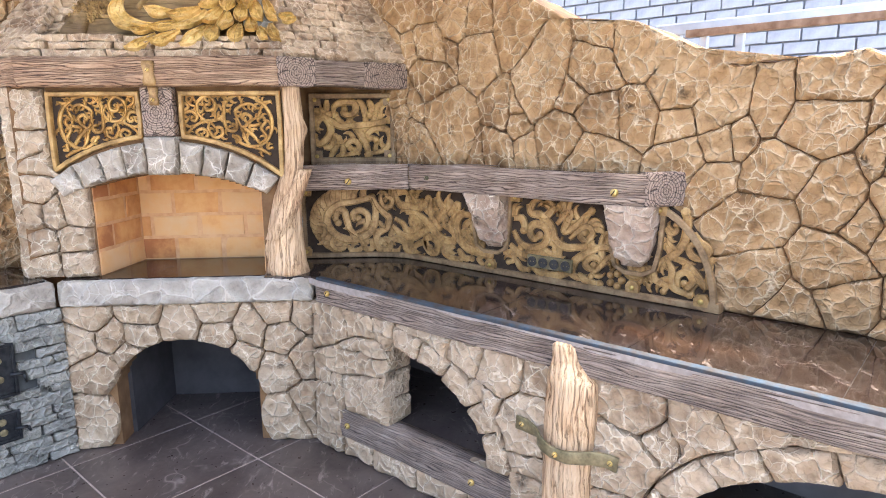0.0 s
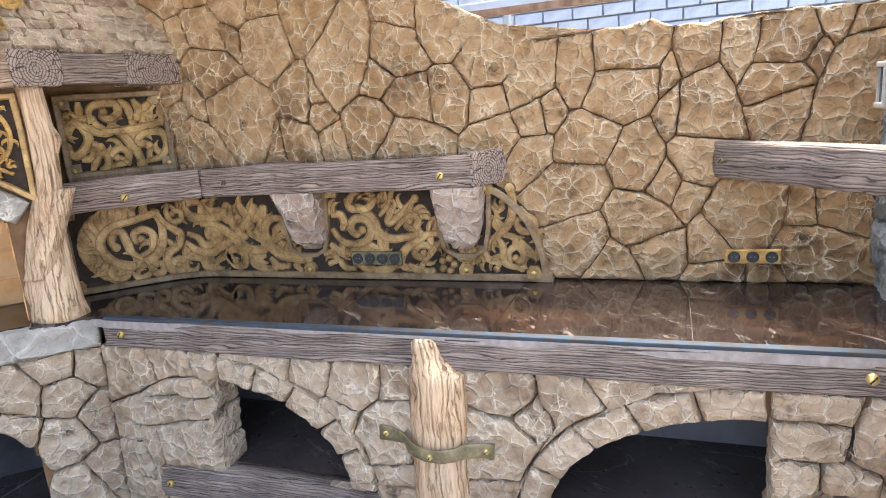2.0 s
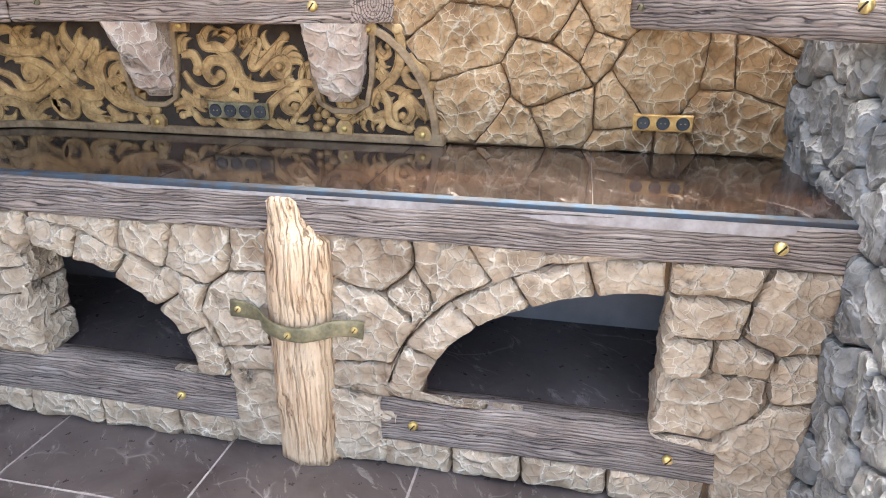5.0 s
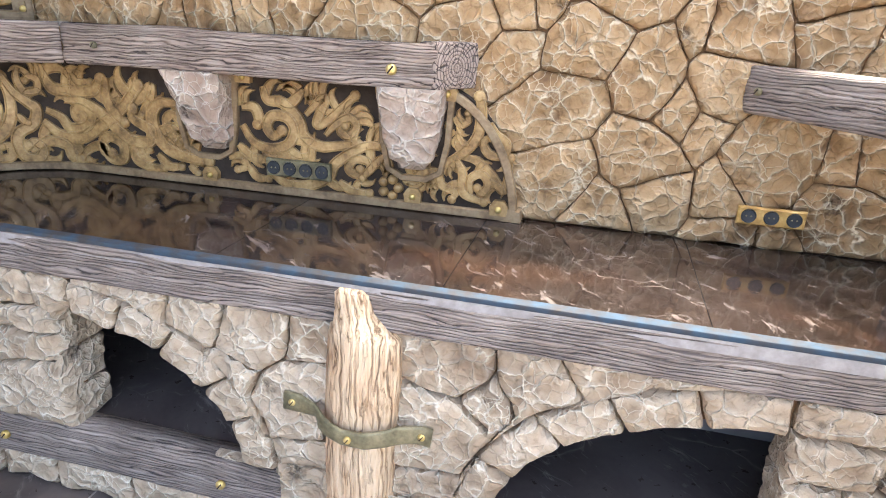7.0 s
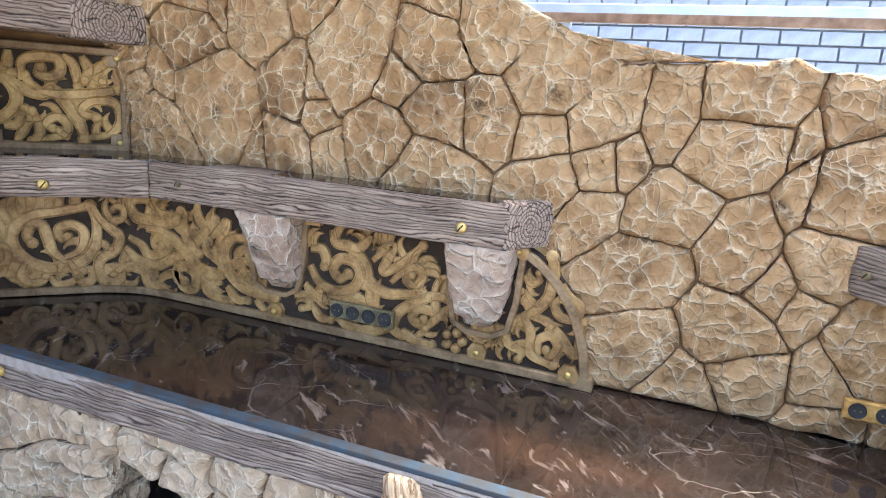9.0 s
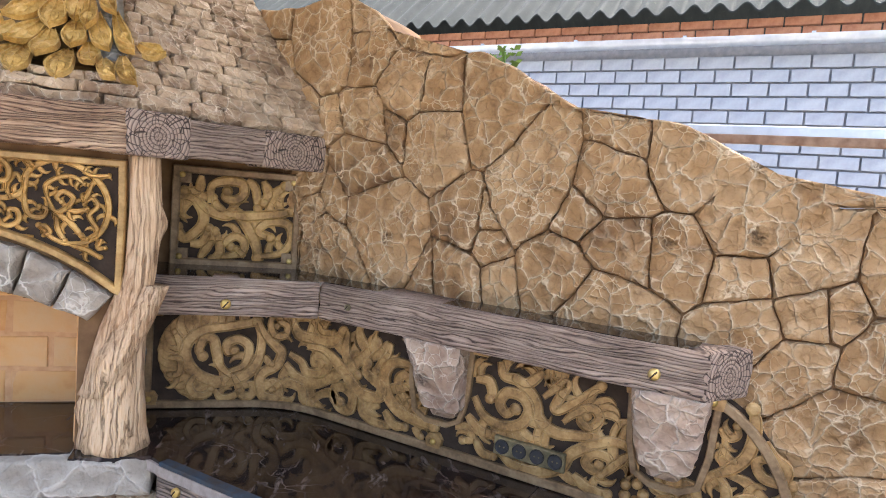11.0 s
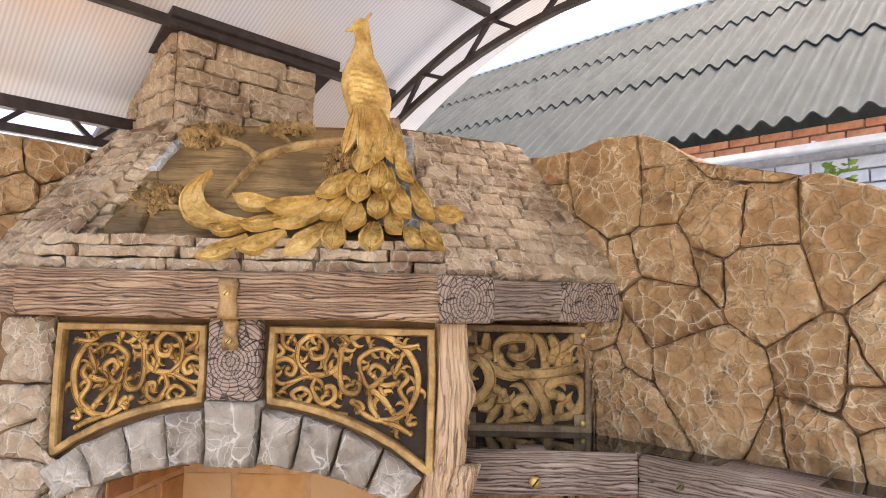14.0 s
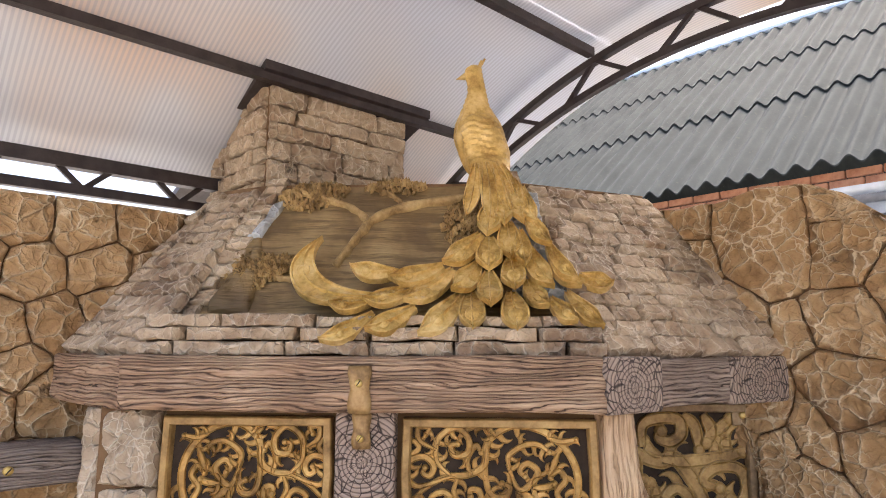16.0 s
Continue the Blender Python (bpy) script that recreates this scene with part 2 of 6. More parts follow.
GOLD_OLD = gold_mat("antique_gold_paint", (0.135, 0.072, 0.022), (0.355, 0.207, 0.072), (0.54, 0.36, 0.15), 0.15, 0.45)
FRAME_GOLD = gold_mat("frame_gold_paint", (0.20, 0.11, 0.03), (0.40, 0.235, 0.075), (0.55, 0.36, 0.13), 0.1, 0.5)
FRAME_DULL = gold_mat("dull_frame_paint", (0.12, 0.072, 0.032), (0.25, 0.158, 0.074), (0.36, 0.25, 0.13), 0.1, 0.55)
DARK = plain_mat("dark_backing", (0.022, 0.013, 0.007), (0.050, 0.031, 0.018), 20.0, 0.95)
BRASS = gold_mat("brass_screw", (0.42, 0.28, 0.08), (0.62, 0.44, 0.14), (0.75, 0.58, 0.25), 0.7, 0.35)
STRAP = gold_mat("bronze_strap", (0.08, 0.065, 0.03), (0.20, 0.165, 0.085), (0.34, 0.28, 0.15), 0.35, 0.5)
COUNTER = marble_mat("dark_marble", (0.009, 0.006, 0.005), (0.026, 0.018, 0.015), (0.30, 0.24, 0.20), 0.05, (0.045, 0.023, 0.014), 3.0)
FLOOR = marble_mat("brown_floor_tile", (0.050, 0.038, 0.033), (0.105, 0.083, 0.072), (0.42, 0.37, 0.33), 0.32, None, 1.4)
FLOOR_JOINT = plain_mat("floor_joint", (0.26, 0.22, 0.19), (0.38, 0.33, 0.29), 30.0, 0.9)
SLAB = stone_mat("slab_stone", (0.19, 0.162, 0.122), (0.34, 0.30, 0.24), (0.45, 0.41, 0.335), (0.66, 0.61, 0.52), vscale=8.0, vamount=0.5)
PLASTER = plain_mat("grey_plaster", (0.17, 0.155, 0.15), (0.23, 0.21, 0.205), 6.0, 0.9)
EDGE_BLUE = plain_mat("painted_edge", (0.058, 0.050, 0.044), (0.046, 0.070, 0.094), 22.0, 0.9)
EDGE_BLUE.node_tree.nodes["Principled BSDF"].inputs["Specular IOR Level"].default_value = 0.15
IRON = plain_mat("cast_iron", (0.012, 0.014, 0.016), (0.035, 0.038, 0.042), 40.0, 0.42, 0.6)
STEEL = plain_mat("painted_steel", (0.030, 0.020, 0.018), (0.055, 0.040, 0.036), 18.0, 0.5, 0.2)
GALV = plain_mat("galvanised_sheet", (0.42, 0.47, 0.52), (0.55, 0.60, 0.65), 8.0, 0.35, 0.6)
RUST = plain_mat("rusty_pipe", (0.16, 0.09, 0.05), (0.30, 0.20, 0.13), 14.0, 0.7, 0.3)
SOCKET = plain_mat("black_socket", (0.015, 0.015, 0.016), (0.03, 0.03, 0.032), 60.0, 0.35)
WHITE_BRICK = plain_mat("white_brick", (0.27, 0.295, 0.33), (0.37, 0.40, 0.435), 9.0, 0.85)
RED_BRICK = plain_mat("red_brick", (0.38, 0.15, 0.075), (0.55, 0.26, 0.14), 14.0, 0.85)
MORTAR = plain_mat("brick_mortar", (0.20, 0.215, 0.24), (0.27, 0.285, 0.305), 20.0, 0.95)
GREEN = plain_mat("leaf_green", (0.07, 0.16, 0.03), (0.16, 0.30, 0.06), 30.0, 0.6)
GROUND = plain_mat("yard_ground", (0.26, 0.25, 0.23), (0.36, 0.35, 0.32), 2.0, 0.95)
GLASS_BLUE = plain_mat("window_glass", (0.02, 0.035, 0.06), (0.05, 0.09, 0.14), 6.0, 0.08)
CREAM = plain_mat("cream_frame", (0.32, 0.285, 0.22), (0.42, 0.38, 0.31), 20.0, 0.7)


def firebrick_mat():
    m = Mat("fire_brick", 0.85)
    n = m.noise(9.0, 5.0, 0.6)
    v = m.math("ADD", m.math("MULTIPLY", n, 0.6), m.math("MULTIPLY", m.rand(), 0.4))
    m.color(m.ramp(v, [(0.30, (0.40, 0.15, 0.05)), (0.42, (0.60, 0.28, 0.09)), (0.55, (0.70, 0.385, 0.145)), (0.75, (0.68, 0.44, 0.22))]))
    m.bump(m.noise(70.0, 4.0), 0.35, 0.004)
    return m.m


FIREBRICK = firebrick_mat()
FIREJOINT = plain_mat("fire_joint", (0.58, 0.31, 0.14), (0.70, 0.42, 0.21), 20.0, 0.95)
DARK_PLASTER = plain_mat("dark_plaster", (0.035, 0.033, 0.034), (0.07, 0.065, 0.066), 6.0, 0.9)


def slate_mat():
    m = Mat("grey_roof_sheet", 0.85)
    n = m.noise(2.2, 6.0, 0.65, m.scaled(3, 1, 1))
    c = m.ramp(n, [(0.3, (0.022, 0.027, 0.027)), (0.55, (0.034, 0.040, 0.040)), (0.8, (0.048, 0.055, 0.052))])
    li = m.ramp(m.noise(26.0, 4.0), [(0.62, 0.0), (0.72, 0.6)])
    m.color(m.mix(li, c, (0.065, 0.072, 0.055)))
    m.b.inputs["Specular IOR Level"].default_value = 0.15
    m.bump(m.noise(40.0, 3.0), 0.3, 0.01)
    return m.m


SLATE = slate_mat()


def sheet_mat():
    """Milky twin-wall polycarbonate: lets daylight through, fine flutes along x."""
    m = Mat("milky_polycarbonate", 0.45)
    nt = m.nt
    wave = nt.nodes.new("ShaderNodeTexWave")
    wave.bands_direction = "Y"
    wave.inputs["Scale"].default_value = 18.0
    m.link(m.tc, wave.inputs["Vector"])
    # the warm patches are an orange reflection put into the sheet's colour
    patch = m.noise(0.9, 2.0)
    tint = m.ramp(patch, [(0.42, (0.66, 0.70, 0.76)), (0.55, (0.70, 0.70, 0.70)), (0.66, (0.72, 0.60, 0.51))])
    col = m.mix(m.ramp(wave.outputs[0], [(0.3, 0.0), (0.7, 0.5)]), tint, (0.45, 0.46, 0.50))
    m.color(col)
    tr = nt.nodes.new("ShaderNodeBsdfTranslucent")
    m.link(col, tr.inputs["Color"])
    mx = nt.nodes.new("ShaderNodeMixShader")
    mx.inputs[0].default_value = 0.20
    m.link(m.b.outputs[0], mx.inputs[1])
    m.link(tr.outputs[0], mx.inputs[2])
    m.link(mx.outputs[0], nt.nodes["Material Output"].inputs["Surface"])
    return m.m


SHEET = sheet_mat()


# ---- building helpers ----
def P(s, w, z):
    """A place by the fireplace: s along its face, w outwards from the corner, z up."""
    return Vector(((s + w) / R2, (s - w) / R2, z))


def thing(name, label, category, group="", kind="", at=(0, 0, 0)):
    e = new(name)
    e.location = at
    e.empty_display_size = 0.05
    return tagged(e, label, category, group, kind)


def finish(me, material, smooth=True):
    me.materials.append(material)
    if smooth:
        me.polygons.foreach_set("use_smooth", [True] * len(me.polygons))
    me.update()


def attach(ob, parent):
    if parent:
        ob.parent = parent
        ob.matrix_parent_inverse = parent.matrix_basis.inverted()
    return ob


def part(name, bm, material, parent=None, label="", smooth=False, matrix=None):
    me = bpy.data.meshes.new(name)
    bmesh.ops.recalc_face_normals(bm, faces=bm.faces)
    bm.to_mesh(me)
    bm.free()
    finish(me, material, smooth)
    ob = new(name, me)
    if matrix is not None:
        ob.matrix_basis = matrix
    attach(ob, parent)
    return tagged(ob, label)


def pyd(name, verts, faces, material, parent=None, label="", smooth=True, matrix=None):
    me = bpy.data.meshes.new(name)
    me.from_pydata(verts, [], faces)
    finish(me, material, smooth)
    ob = new(name, me)
    if matrix is not None:
        ob.matrix_basis = matrix
    attach(ob, parent)
    return tagged(ob, label)


def box_bm(size, centre=(0, 0, 0), bevel=0.0, rot=None, bm=None):
    own = bm or bmesh.new()
    m = Matrix.Translation(centre) @ (rot or Matrix()) @ Matrix.Diagonal((*size, 1))
    r = bmesh.ops.create_cube(own, size=1.0, matrix=m)
    if bevel:
        edges = {e for v in r["verts"] for e in v.link_edges}
        bmesh.ops.bevel(own, geom=list(edges), offset=bevel, segments=2, affect="EDGES", profile=0.6)
    return own


def prism_bm(poly, z0, z1):
    """An upright prism over a plan of (x, y)."""
    bm = bmesh.new()
    lo = [bm.verts.new((x, y, z0)) for x, y in poly]
    hi = [bm.verts.new((x, y, z1)) for x, y in poly]
    n = len(poly)
    bm.faces.new(lo[::-1])
    bm.faces.new(hi)
    for i in range(n):
        bm.faces.new((lo[i], lo[(i + 1) % n], hi[(i + 1) % n], hi[i]))
    return bm


def cyl_bm(a, b, r0, r1=None, n=14, bm=None, caps=True):
    own = bm or bmesh.new()
    a, b = Vector(a), Vector(b)
    m = Matrix.Translation((a + b) / 2) @ (b - a).to_track_quat("Z", "Y").to_matrix().to_4x4()
    bmesh.ops.create_cone(own, cap_ends=caps, segments=n, radius1=r0, radius2=r0 if r1 is None else r1, depth=(b - a).length, matrix=m)
    return own


def voronoi_cells(seeds, u0, u1, v0, v1):
    """The convex cell of each seed inside the rectangle; a third number makes a seed's cell larger or smaller."""
    out = []
    for i, sa in enumerate(seeds):
        poly = [(u0, v0), (u1, v0), (u1, v1), (u0, v1)]
        for j, sc in enumerate(seeds):
            if i == j or not poly:
                continue
            (a, b), (c, d) = sa[:2], sc[:2]
            nx, ny = c - a, d - b
            if abs(nx) + abs(ny) < 1e-6:
                continue
            k = (a + c) / 2 * nx + (b + d) / 2 * ny
            if len(sa) > 2:
                k += (sa[2] - sc[2]) / 2000
            poly = half_plane(poly, nx, ny, k)
        out.append(poly)
    return out


def half_plane(poly, nx, ny, k):
    """The part of a convex outline where nx * u + ny * v is at most k."""
    res = []
    for p, q in zip(poly, poly[1:] + poly[:1]):
        fp, fq = p[0] * nx + p[1] * ny - k, q[0] * nx + q[1] * ny - k
        if fp <= 0:
            res.append(p)
        if fp * fq < 0:
            t = fp / (fp - fq)
            res.append((p[0] + t * (q[0] - p[0]), p[1] + t * (q[1] - p[1])))
    return res


def stone(name, poly, M, material, parent, h=0.035, gap=0.0022, step=0.016, wobble=0.010, push=None, lump=0.022, rim=0.024, smooth=True, seed=0.0):
    """One hewn stone over a plan polygon of a wall; M turns (u, v, height) into a place."""
    if len(poly) < 3:
        return None
    pts = []
    n = len(poly)
    for k in range(n):
        a, b = Vector(poly[k]), Vector(poly[(k + 1) % n])
        m = max(1, int((b - a).length / step))
        for i in range(m):
            p = a.lerp(b, i / m)
            w = noise.noise_vector(Vector((p.x * 9, p.y * 9, 3.1)))
            p = p + Vector((w.x, w.y)) * wobble
            w = noise.noise_vector(Vector((p.x * 31, p.y * 31, 7.7)))
            p = p + Vector((w.x, w.y)) * wobble * 0.55
            if push:
                p = Vector(push(p.x, p.y))
            pts.append(p)
    n = len(pts)
    area = sum(pts[k].x * pts[(k + 1) % n].y - pts[(k + 1) % n].x * pts[k].y for k in range(n)) / 2
    if area < 0:
        pts.reverse()
        area = -area
    if area < 0.0005:
        return None
    c = sum(pts, Vector((0, 0))) / n
    # rounded corners, then a narrow joint
    for _ in range(1 if wobble > 0.0045 else 0):
        pts = [(pts[k - 1] + pts[k] * 6 + pts[(k + 1) % n]) / 8 for k in range(n)]
    reach = max(0.02, (area / math.pi) ** 0.5)

    def inset(p, d):
        v = p - c
        L = v.length
        return c + v * max(0.05, 1 - d / max(L, 1e-4)) if L > 1e-4 else p

    base = [inset(p, gap) for p in pts]
    prof = [(0.0, -0.3), (0.0, 0.35), (0.08 * rim, 0.60), (0.25 * rim, 0.79), (0.55 * rim, 0.92), (rim, 0.985)]
    rings = [([inset(p, d * min(1, reach / 0.08)) for p in base], f) for d, f in prof]
    last = rings[-1][0]
    m = max(2, int(reach / 0.016))
    for i in range(1, m):
        k = 1 - i / m
        rings.append(([c + (p - c) * k for p in last], 1.0))
    tilt = noise.noise_vector(Vector((c.x * 5 + seed, c.y * 5, 1.7))) * 0.06
    verts = []
    for ring, f in rings:
        for p in ring:
            z = h * f
            if f > 0.5:
                q = Vector((p.x, p.y, seed))
                z += lump * 0.8 * noise.noise(q * 8) * f
                d, pp = noise.voronoi(q * 13)
                # each facet leans its own way
                tl = noise.noise_vector(pp[0] * 5.3)
                z += lump * 1.1 * ((q * 13 - pp[0]).x * tl.x + (q * 13 - pp[0]).y * tl.y) * f
                z += lump * 0.35 * noise.noise(q * 40)
                z += (p.x - c.x) * tilt.x + (p.y - c.y) * tilt.y
            verts.append(M(p.x, p.y, z))
    z = h + lump * 0.9 * noise.noise(Vector((c.x, c.y, seed)) * 9)
    verts.append(M(c.x, c.y, z))
    faces = []
    for r in range(len(rings) - 1):
        for k in range(n):
            k2 = (k + 1) % n
            faces.append((r * n + k, r * n + k2, (r + 1) * n + k2, (r + 1) * n + k))
    top = (len(rings) - 1) * n
    for k in range(n):
        faces.append((top + k, top + (k + 1) % n, len(verts) - 1))
    du = M(1, 0, 0) - M(0, 0, 0)
    dv = M(0, 1, 0) - M(0, 0, 0)
    dh = M(0, 0, 1) - M(0, 0, 0)
    if du.cross(dv).dot(dh) < 0:
        faces = [f[::-1] for f in faces]
    return pyd(name, verts, faces, material, parent, smooth=smooth)


def courses(u0, u1, v0, v1, heights, lengths, rng, skew=0.0):
    """Ledge courses: lists of four corners, with uneven lengths and slightly slanting beds."""
    out = []
    v = v0
    beds = [v0]
    while v < v1 - 0.012:
        v = min(v1, v + rng.uniform(*heights))
        if v1 - v < heights[0] * 0.6:
            v = v1
        beds.append(v)
    for a, b in zip(beds, beds[1:]):
        u = u0 - rng.uniform(0, 0.02)
        first = True
        while u < u1 - 0.01:
            e = min(u1, u + rng.uniform(*lengths) * (rng.uniform(0.4, 1) if first else 1))
            if u1 - e < lengths[0] * 0.4:
                e = u1
            first = False
            out.append([(max(u, u0), a + skew * rng.uniform(-1, 1)), (e + rng.uniform(-.01, .01) * (e < u1), a + skew * rng.uniform(-1, 1)), (e, b), (max(u, u0), b)])
            u = e
    return out


def ribbon(path, widths, h, M, bm, lift=0.0, profile=((-1, 0), (-0.86, 0.75), (-0.45, 1.0), (0.45, 1.0), (0.86, 0.75), (1, 0))):
    """A raised band along a flat path: its sides, shoulders and face."""
    n = len(path)
    rows = []
    for i in range(n):
        a, b = Vector(path[max(0, i - 1)]), Vector(path[min(n - 1, i + 1)])
        t = (b - a)
        t = t.normalized() if t.length > 1e-9 else Vector((1, 0))
        nn = Vector((-t.y, t.x))
        w = widths(i / (n - 1)) / 2
        p = Vector(path[i])
        rows.append([bm.verts.new(M(*(p + nn * (k * w)), lift + (z * h))) for k, z in profile])
    for r0, r1 in zip(rows, rows[1:]):
        for k in range(len(profile) - 1):
            bm.faces.new((r0[k], r0[k + 1], r1[k + 1], r1[k]))
    bm.faces.new(rows[0])
    bm.faces.new(rows[-1][::-1])


def bezier(p0, p1, p2, p3, n=22):
    out = []
    for i in range(n + 1):
        t = i / n
        a, b, c, d = (1 - t) ** 3, 3 * t * (1 - t) ** 2, 3 * t * t * (1 - t), t ** 3
        out.append((a * p0[0] + b * p1[0] + c * p2[0] + d * p3[0], a * p0[1] + b * p1[1] + c * p2[1] + d * p3[1]))
    return out


def screw(M, u, v, h, r=0.013, material=None, parent=None, slot=True):
    """A slotted screw head on a face."""
    bm = bmesh.new()
    prof = [(1.0, -0.004), (1.0, 0.35 * r), (0.8, 0.6 * r), (0.4, 0.75 * r)]
    n = 16
    rows = [[bm.verts.new(M(u + r * k * math.cos(2 * math.pi * i / n), v + r * k * math.sin(2 * math.pi * i / n), h + z)) for i in range(n)] for k, z in prof]
    for a, b in zip(rows, rows[1:]):
        for i in range(n):
            bm.faces.new((a[i], a[(i + 1) % n], b[(i + 1) % n], b[i]))
    bm.faces.new(rows[-1])
    ob = part("screw", bm, material or BRASS, parent, "brass slotted screw head" if slot else "", True)
    if slot:
        b2 = bmesh.new()
        c, s = math.cos(0.9), math.sin(0.9)
        q = [(-0.8, -0.13), (0.8, -0.13), (0.8, 0.13), (-0.8, 0.13)]
        lo = [b2.verts.new(M(u + r * (x * c - y * s), v + r * (x * s + y * c), h + 0.5 * r)) for x, y in q]
        hi = [b2.verts.new(M(u + r * (x * c - y * s), v + r * (x * s + y * c), h + 0.8 * r)) for x, y in q]
        b2.faces.new(hi)
        for i in range(4):
            b2.faces.new((lo[i], lo[(i + 1) % 4], hi[(i + 1) % 4], hi[i]))
        part("slot", b2, DARK, ob)
    return ob


def beam(name, label, a, b, height, depth, material, back=(0, 0), parent=None, group="", jag=0.006, category="beam", seg=0.02, roll_in=0.0):
    """A hewn timber from a to b (the middle of its front face, at its top edge's height less half). Local x runs along it, y to the back."""
    a, b = Vector(a), Vector(b)
    L = (b - a).length
    x = (b - a).normalized()
    up = Vector((0, 0, 1))
    y = up.cross(x).normalized()           # towards the back
    m = Matrix((x, y, up)).transposed().to_4x4()
    m.translation = a
    ny = max(4, int(L / seg))
    ring = []
    hz, r = height / 2, 0.012
    steps = 9
    for i in range(steps + 1):
        ring.append((0.0, -hz + r + (height - 2 * r) * i / steps))
    ring += [(r * 0.35, hz - r * 0.25), (r, hz), (depth / 2, hz), (depth, hz), (depth, -hz), (depth / 2, -hz), (r, -hz), (r * 0.35, -hz + r * 0.25)]
    verts, faces = [], []
    n = len(ring)
    for i in range(ny + 1):
        px = L * i / ny
        for (py, pz) in ring:
            q = Vector((px * 1.7 + a.x * 3, py * 8, pz * 22 + a.z * 5))
            d = noise.noise(q) * jag + noise.noise(Vector((px * 5, pz * 60, a.y))) * jag * 0.5
            wob = noise.noise(Vector((px * 2.3, a.x, 5.0))) * jag * 0.8
            verts.append(Vector((px, py - (d if py < 0.02 else 0), pz + (wob if abs(pz) > hz * 0.8 else 0))))
    for i in range(ny):
        for k in range(n):
            k2 = (k + 1) % n
            faces.append((i * n + k, i * n + k2, (i + 1) * n + k2, (i + 1) * n + k))
    faces.append(tuple(range(n))[::-1])
    faces.append(tuple(ny * n + k for k in range(n)))
    faces = [f[::-1] for f in faces]
    ob = pyd(name, verts, faces, material, parent, matrix=m)
    if not parent:
        tagged(ob, label, category, group)
    else:
        tagged(ob, label)
    bm = bmesh.new()
    bm.from_mesh(ob.data)
    bmesh.ops.recalc_face_normals(bm, faces=bm.faces)
    bm.to_mesh(ob.data)
    bm.free()
    return ob


# ---- structure ----
TOP = 0.875
WALL_Y, LEFT_X, RIGHT_X = 3.0, -1.965, 2.24


def M_main(u, v, h):
    return Vector((u, WALL_Y - h, v))


def M_bench(u, v, h):
    return Vector((u, 2.39 - h, v))


def M_left(u, v, h):
    return Vector((LEFT_X + h, u, v))


def M_right(u, v, h):
    return Vector((RIGHT_X - h, u, v))


def M_block(u, v, h):
    return Vector((-1.472 + h, u, v))


def M_fire(w0):
    def M(u, v, h):
        return P(u, w0 + h, v)
    return M


WALL_TOP = [(-3.0, 2.4), (-1.05, 2.4), (-1.063, 2.399), (-0.901, 2.393), (-0.737, 2.388), (-0.588, 2.42), (-0.447, 2.403), (-0.36, 2.36), (-0.286, 2.285), (-0.227, 2.228), (-0.131, 2.199), (-0.013, 2.199), (0.078, 2.205), (0.167, 2.169), (0.301, 2.086), (0.356, 2.057), (0.43, 2.021), (0.525, 2.011), (0.619, 2.006), (0.713, 1.991), (0.865, 1.914), (0.972, 1.861), (1.068, 1.796), (1.165, 1.803), (1.309, 1.806), (1.406, 1.818), (1.501, 1.825), (1.566, 1.796), (1.732, 1.803), (1.847, 1.805), (1.998, 1.804), (2.3, 1.8)]


def wall_top(x):
    for (a, za), (b, zb) in zip(WALL_TOP, WALL_TOP[1:]):
        if a <= x <= b:
            return za + (zb - za) * (x - a) / (b - a) + 0.012 * noise.noise(Vector((x * 11, 0, 0)))
    return 1.80


def under_top(u, v):
    if v < 1.785:
        u = max(u, -0.635)
    return u, min(v, wall_top(u) - 0.004)


def profile_wall(name, xs, M, thick, top, v0, material):
    """A backing wall whose top follows a profile."""
    verts, faces = [], []
    for x in xs:
        z = top(x) - 0.012
        verts += [M(x, v0, 0), M(x, z, 0), M(x, z, -thick), M(x, v0, -thick)]
    for i in range(len(xs) - 1):
        for k in range(4):
            k2 = (k + 1) % 4
            faces.append((i * 4 + k, i * 4 + k2, i * 4 + 4 + k2, i * 4 + 4 + k))
    faces.append((3, 2, 1, 0))
    e = 4 * (len(xs) - 1)
    faces.append((e, e + 1, e + 2, e + 3))
    ob = pyd(name, verts, faces, material, smooth=False)
    bm = bmesh.new()
    bm.from_mesh(ob.data)
    bmesh.ops.recalc_face_normals(bm, faces=bm.faces)
    bm.to_mesh(ob.data)
    bm.free()
    return ob


ground = part("ground", box_bm((400, 400, 0.2), (0, 0, -0.135)), GROUND)
tagged(ground, "bare grey yard ground around the paved corner", "ground", kind="structure")
floor = part("floor", box_bm((4.5, 6.0, 0.03), (0.01, 0.02, -0.0165)), FLOOR_JOINT)
tagged(floor, "dark brown tiled floor with pale joints", "floor", kind="structure")

wall_north = profile_wall("wall_north", [-2.45 + 0.05 * i for i in range(96)], M_main, 0.26, wall_top, 0.0, GROUT)
tagged(wall_north, "tall tan wall of big sculpted stones with a wavy top", "wall", kind="structure")
wall_west = profile_wall("wall_west", [-2.5 + 0.1 * i for i in range(45)], M_left, 0.26, lambda y: 2.37, 0.0, GROUT)
tagged(wall_west, "brown wall of big sculpted stones beside the hearth", "wall", kind="structure")
wall_east = profile_wall("wall_east", [1.75 + 0.05 * i for i in range(26)], M_right, 0.24, lambda y: 1.86, 0.0, GROUT_GREY)
tagged(wall_east, "grey rough stone wall closing the worktop", "wall", kind="structure")
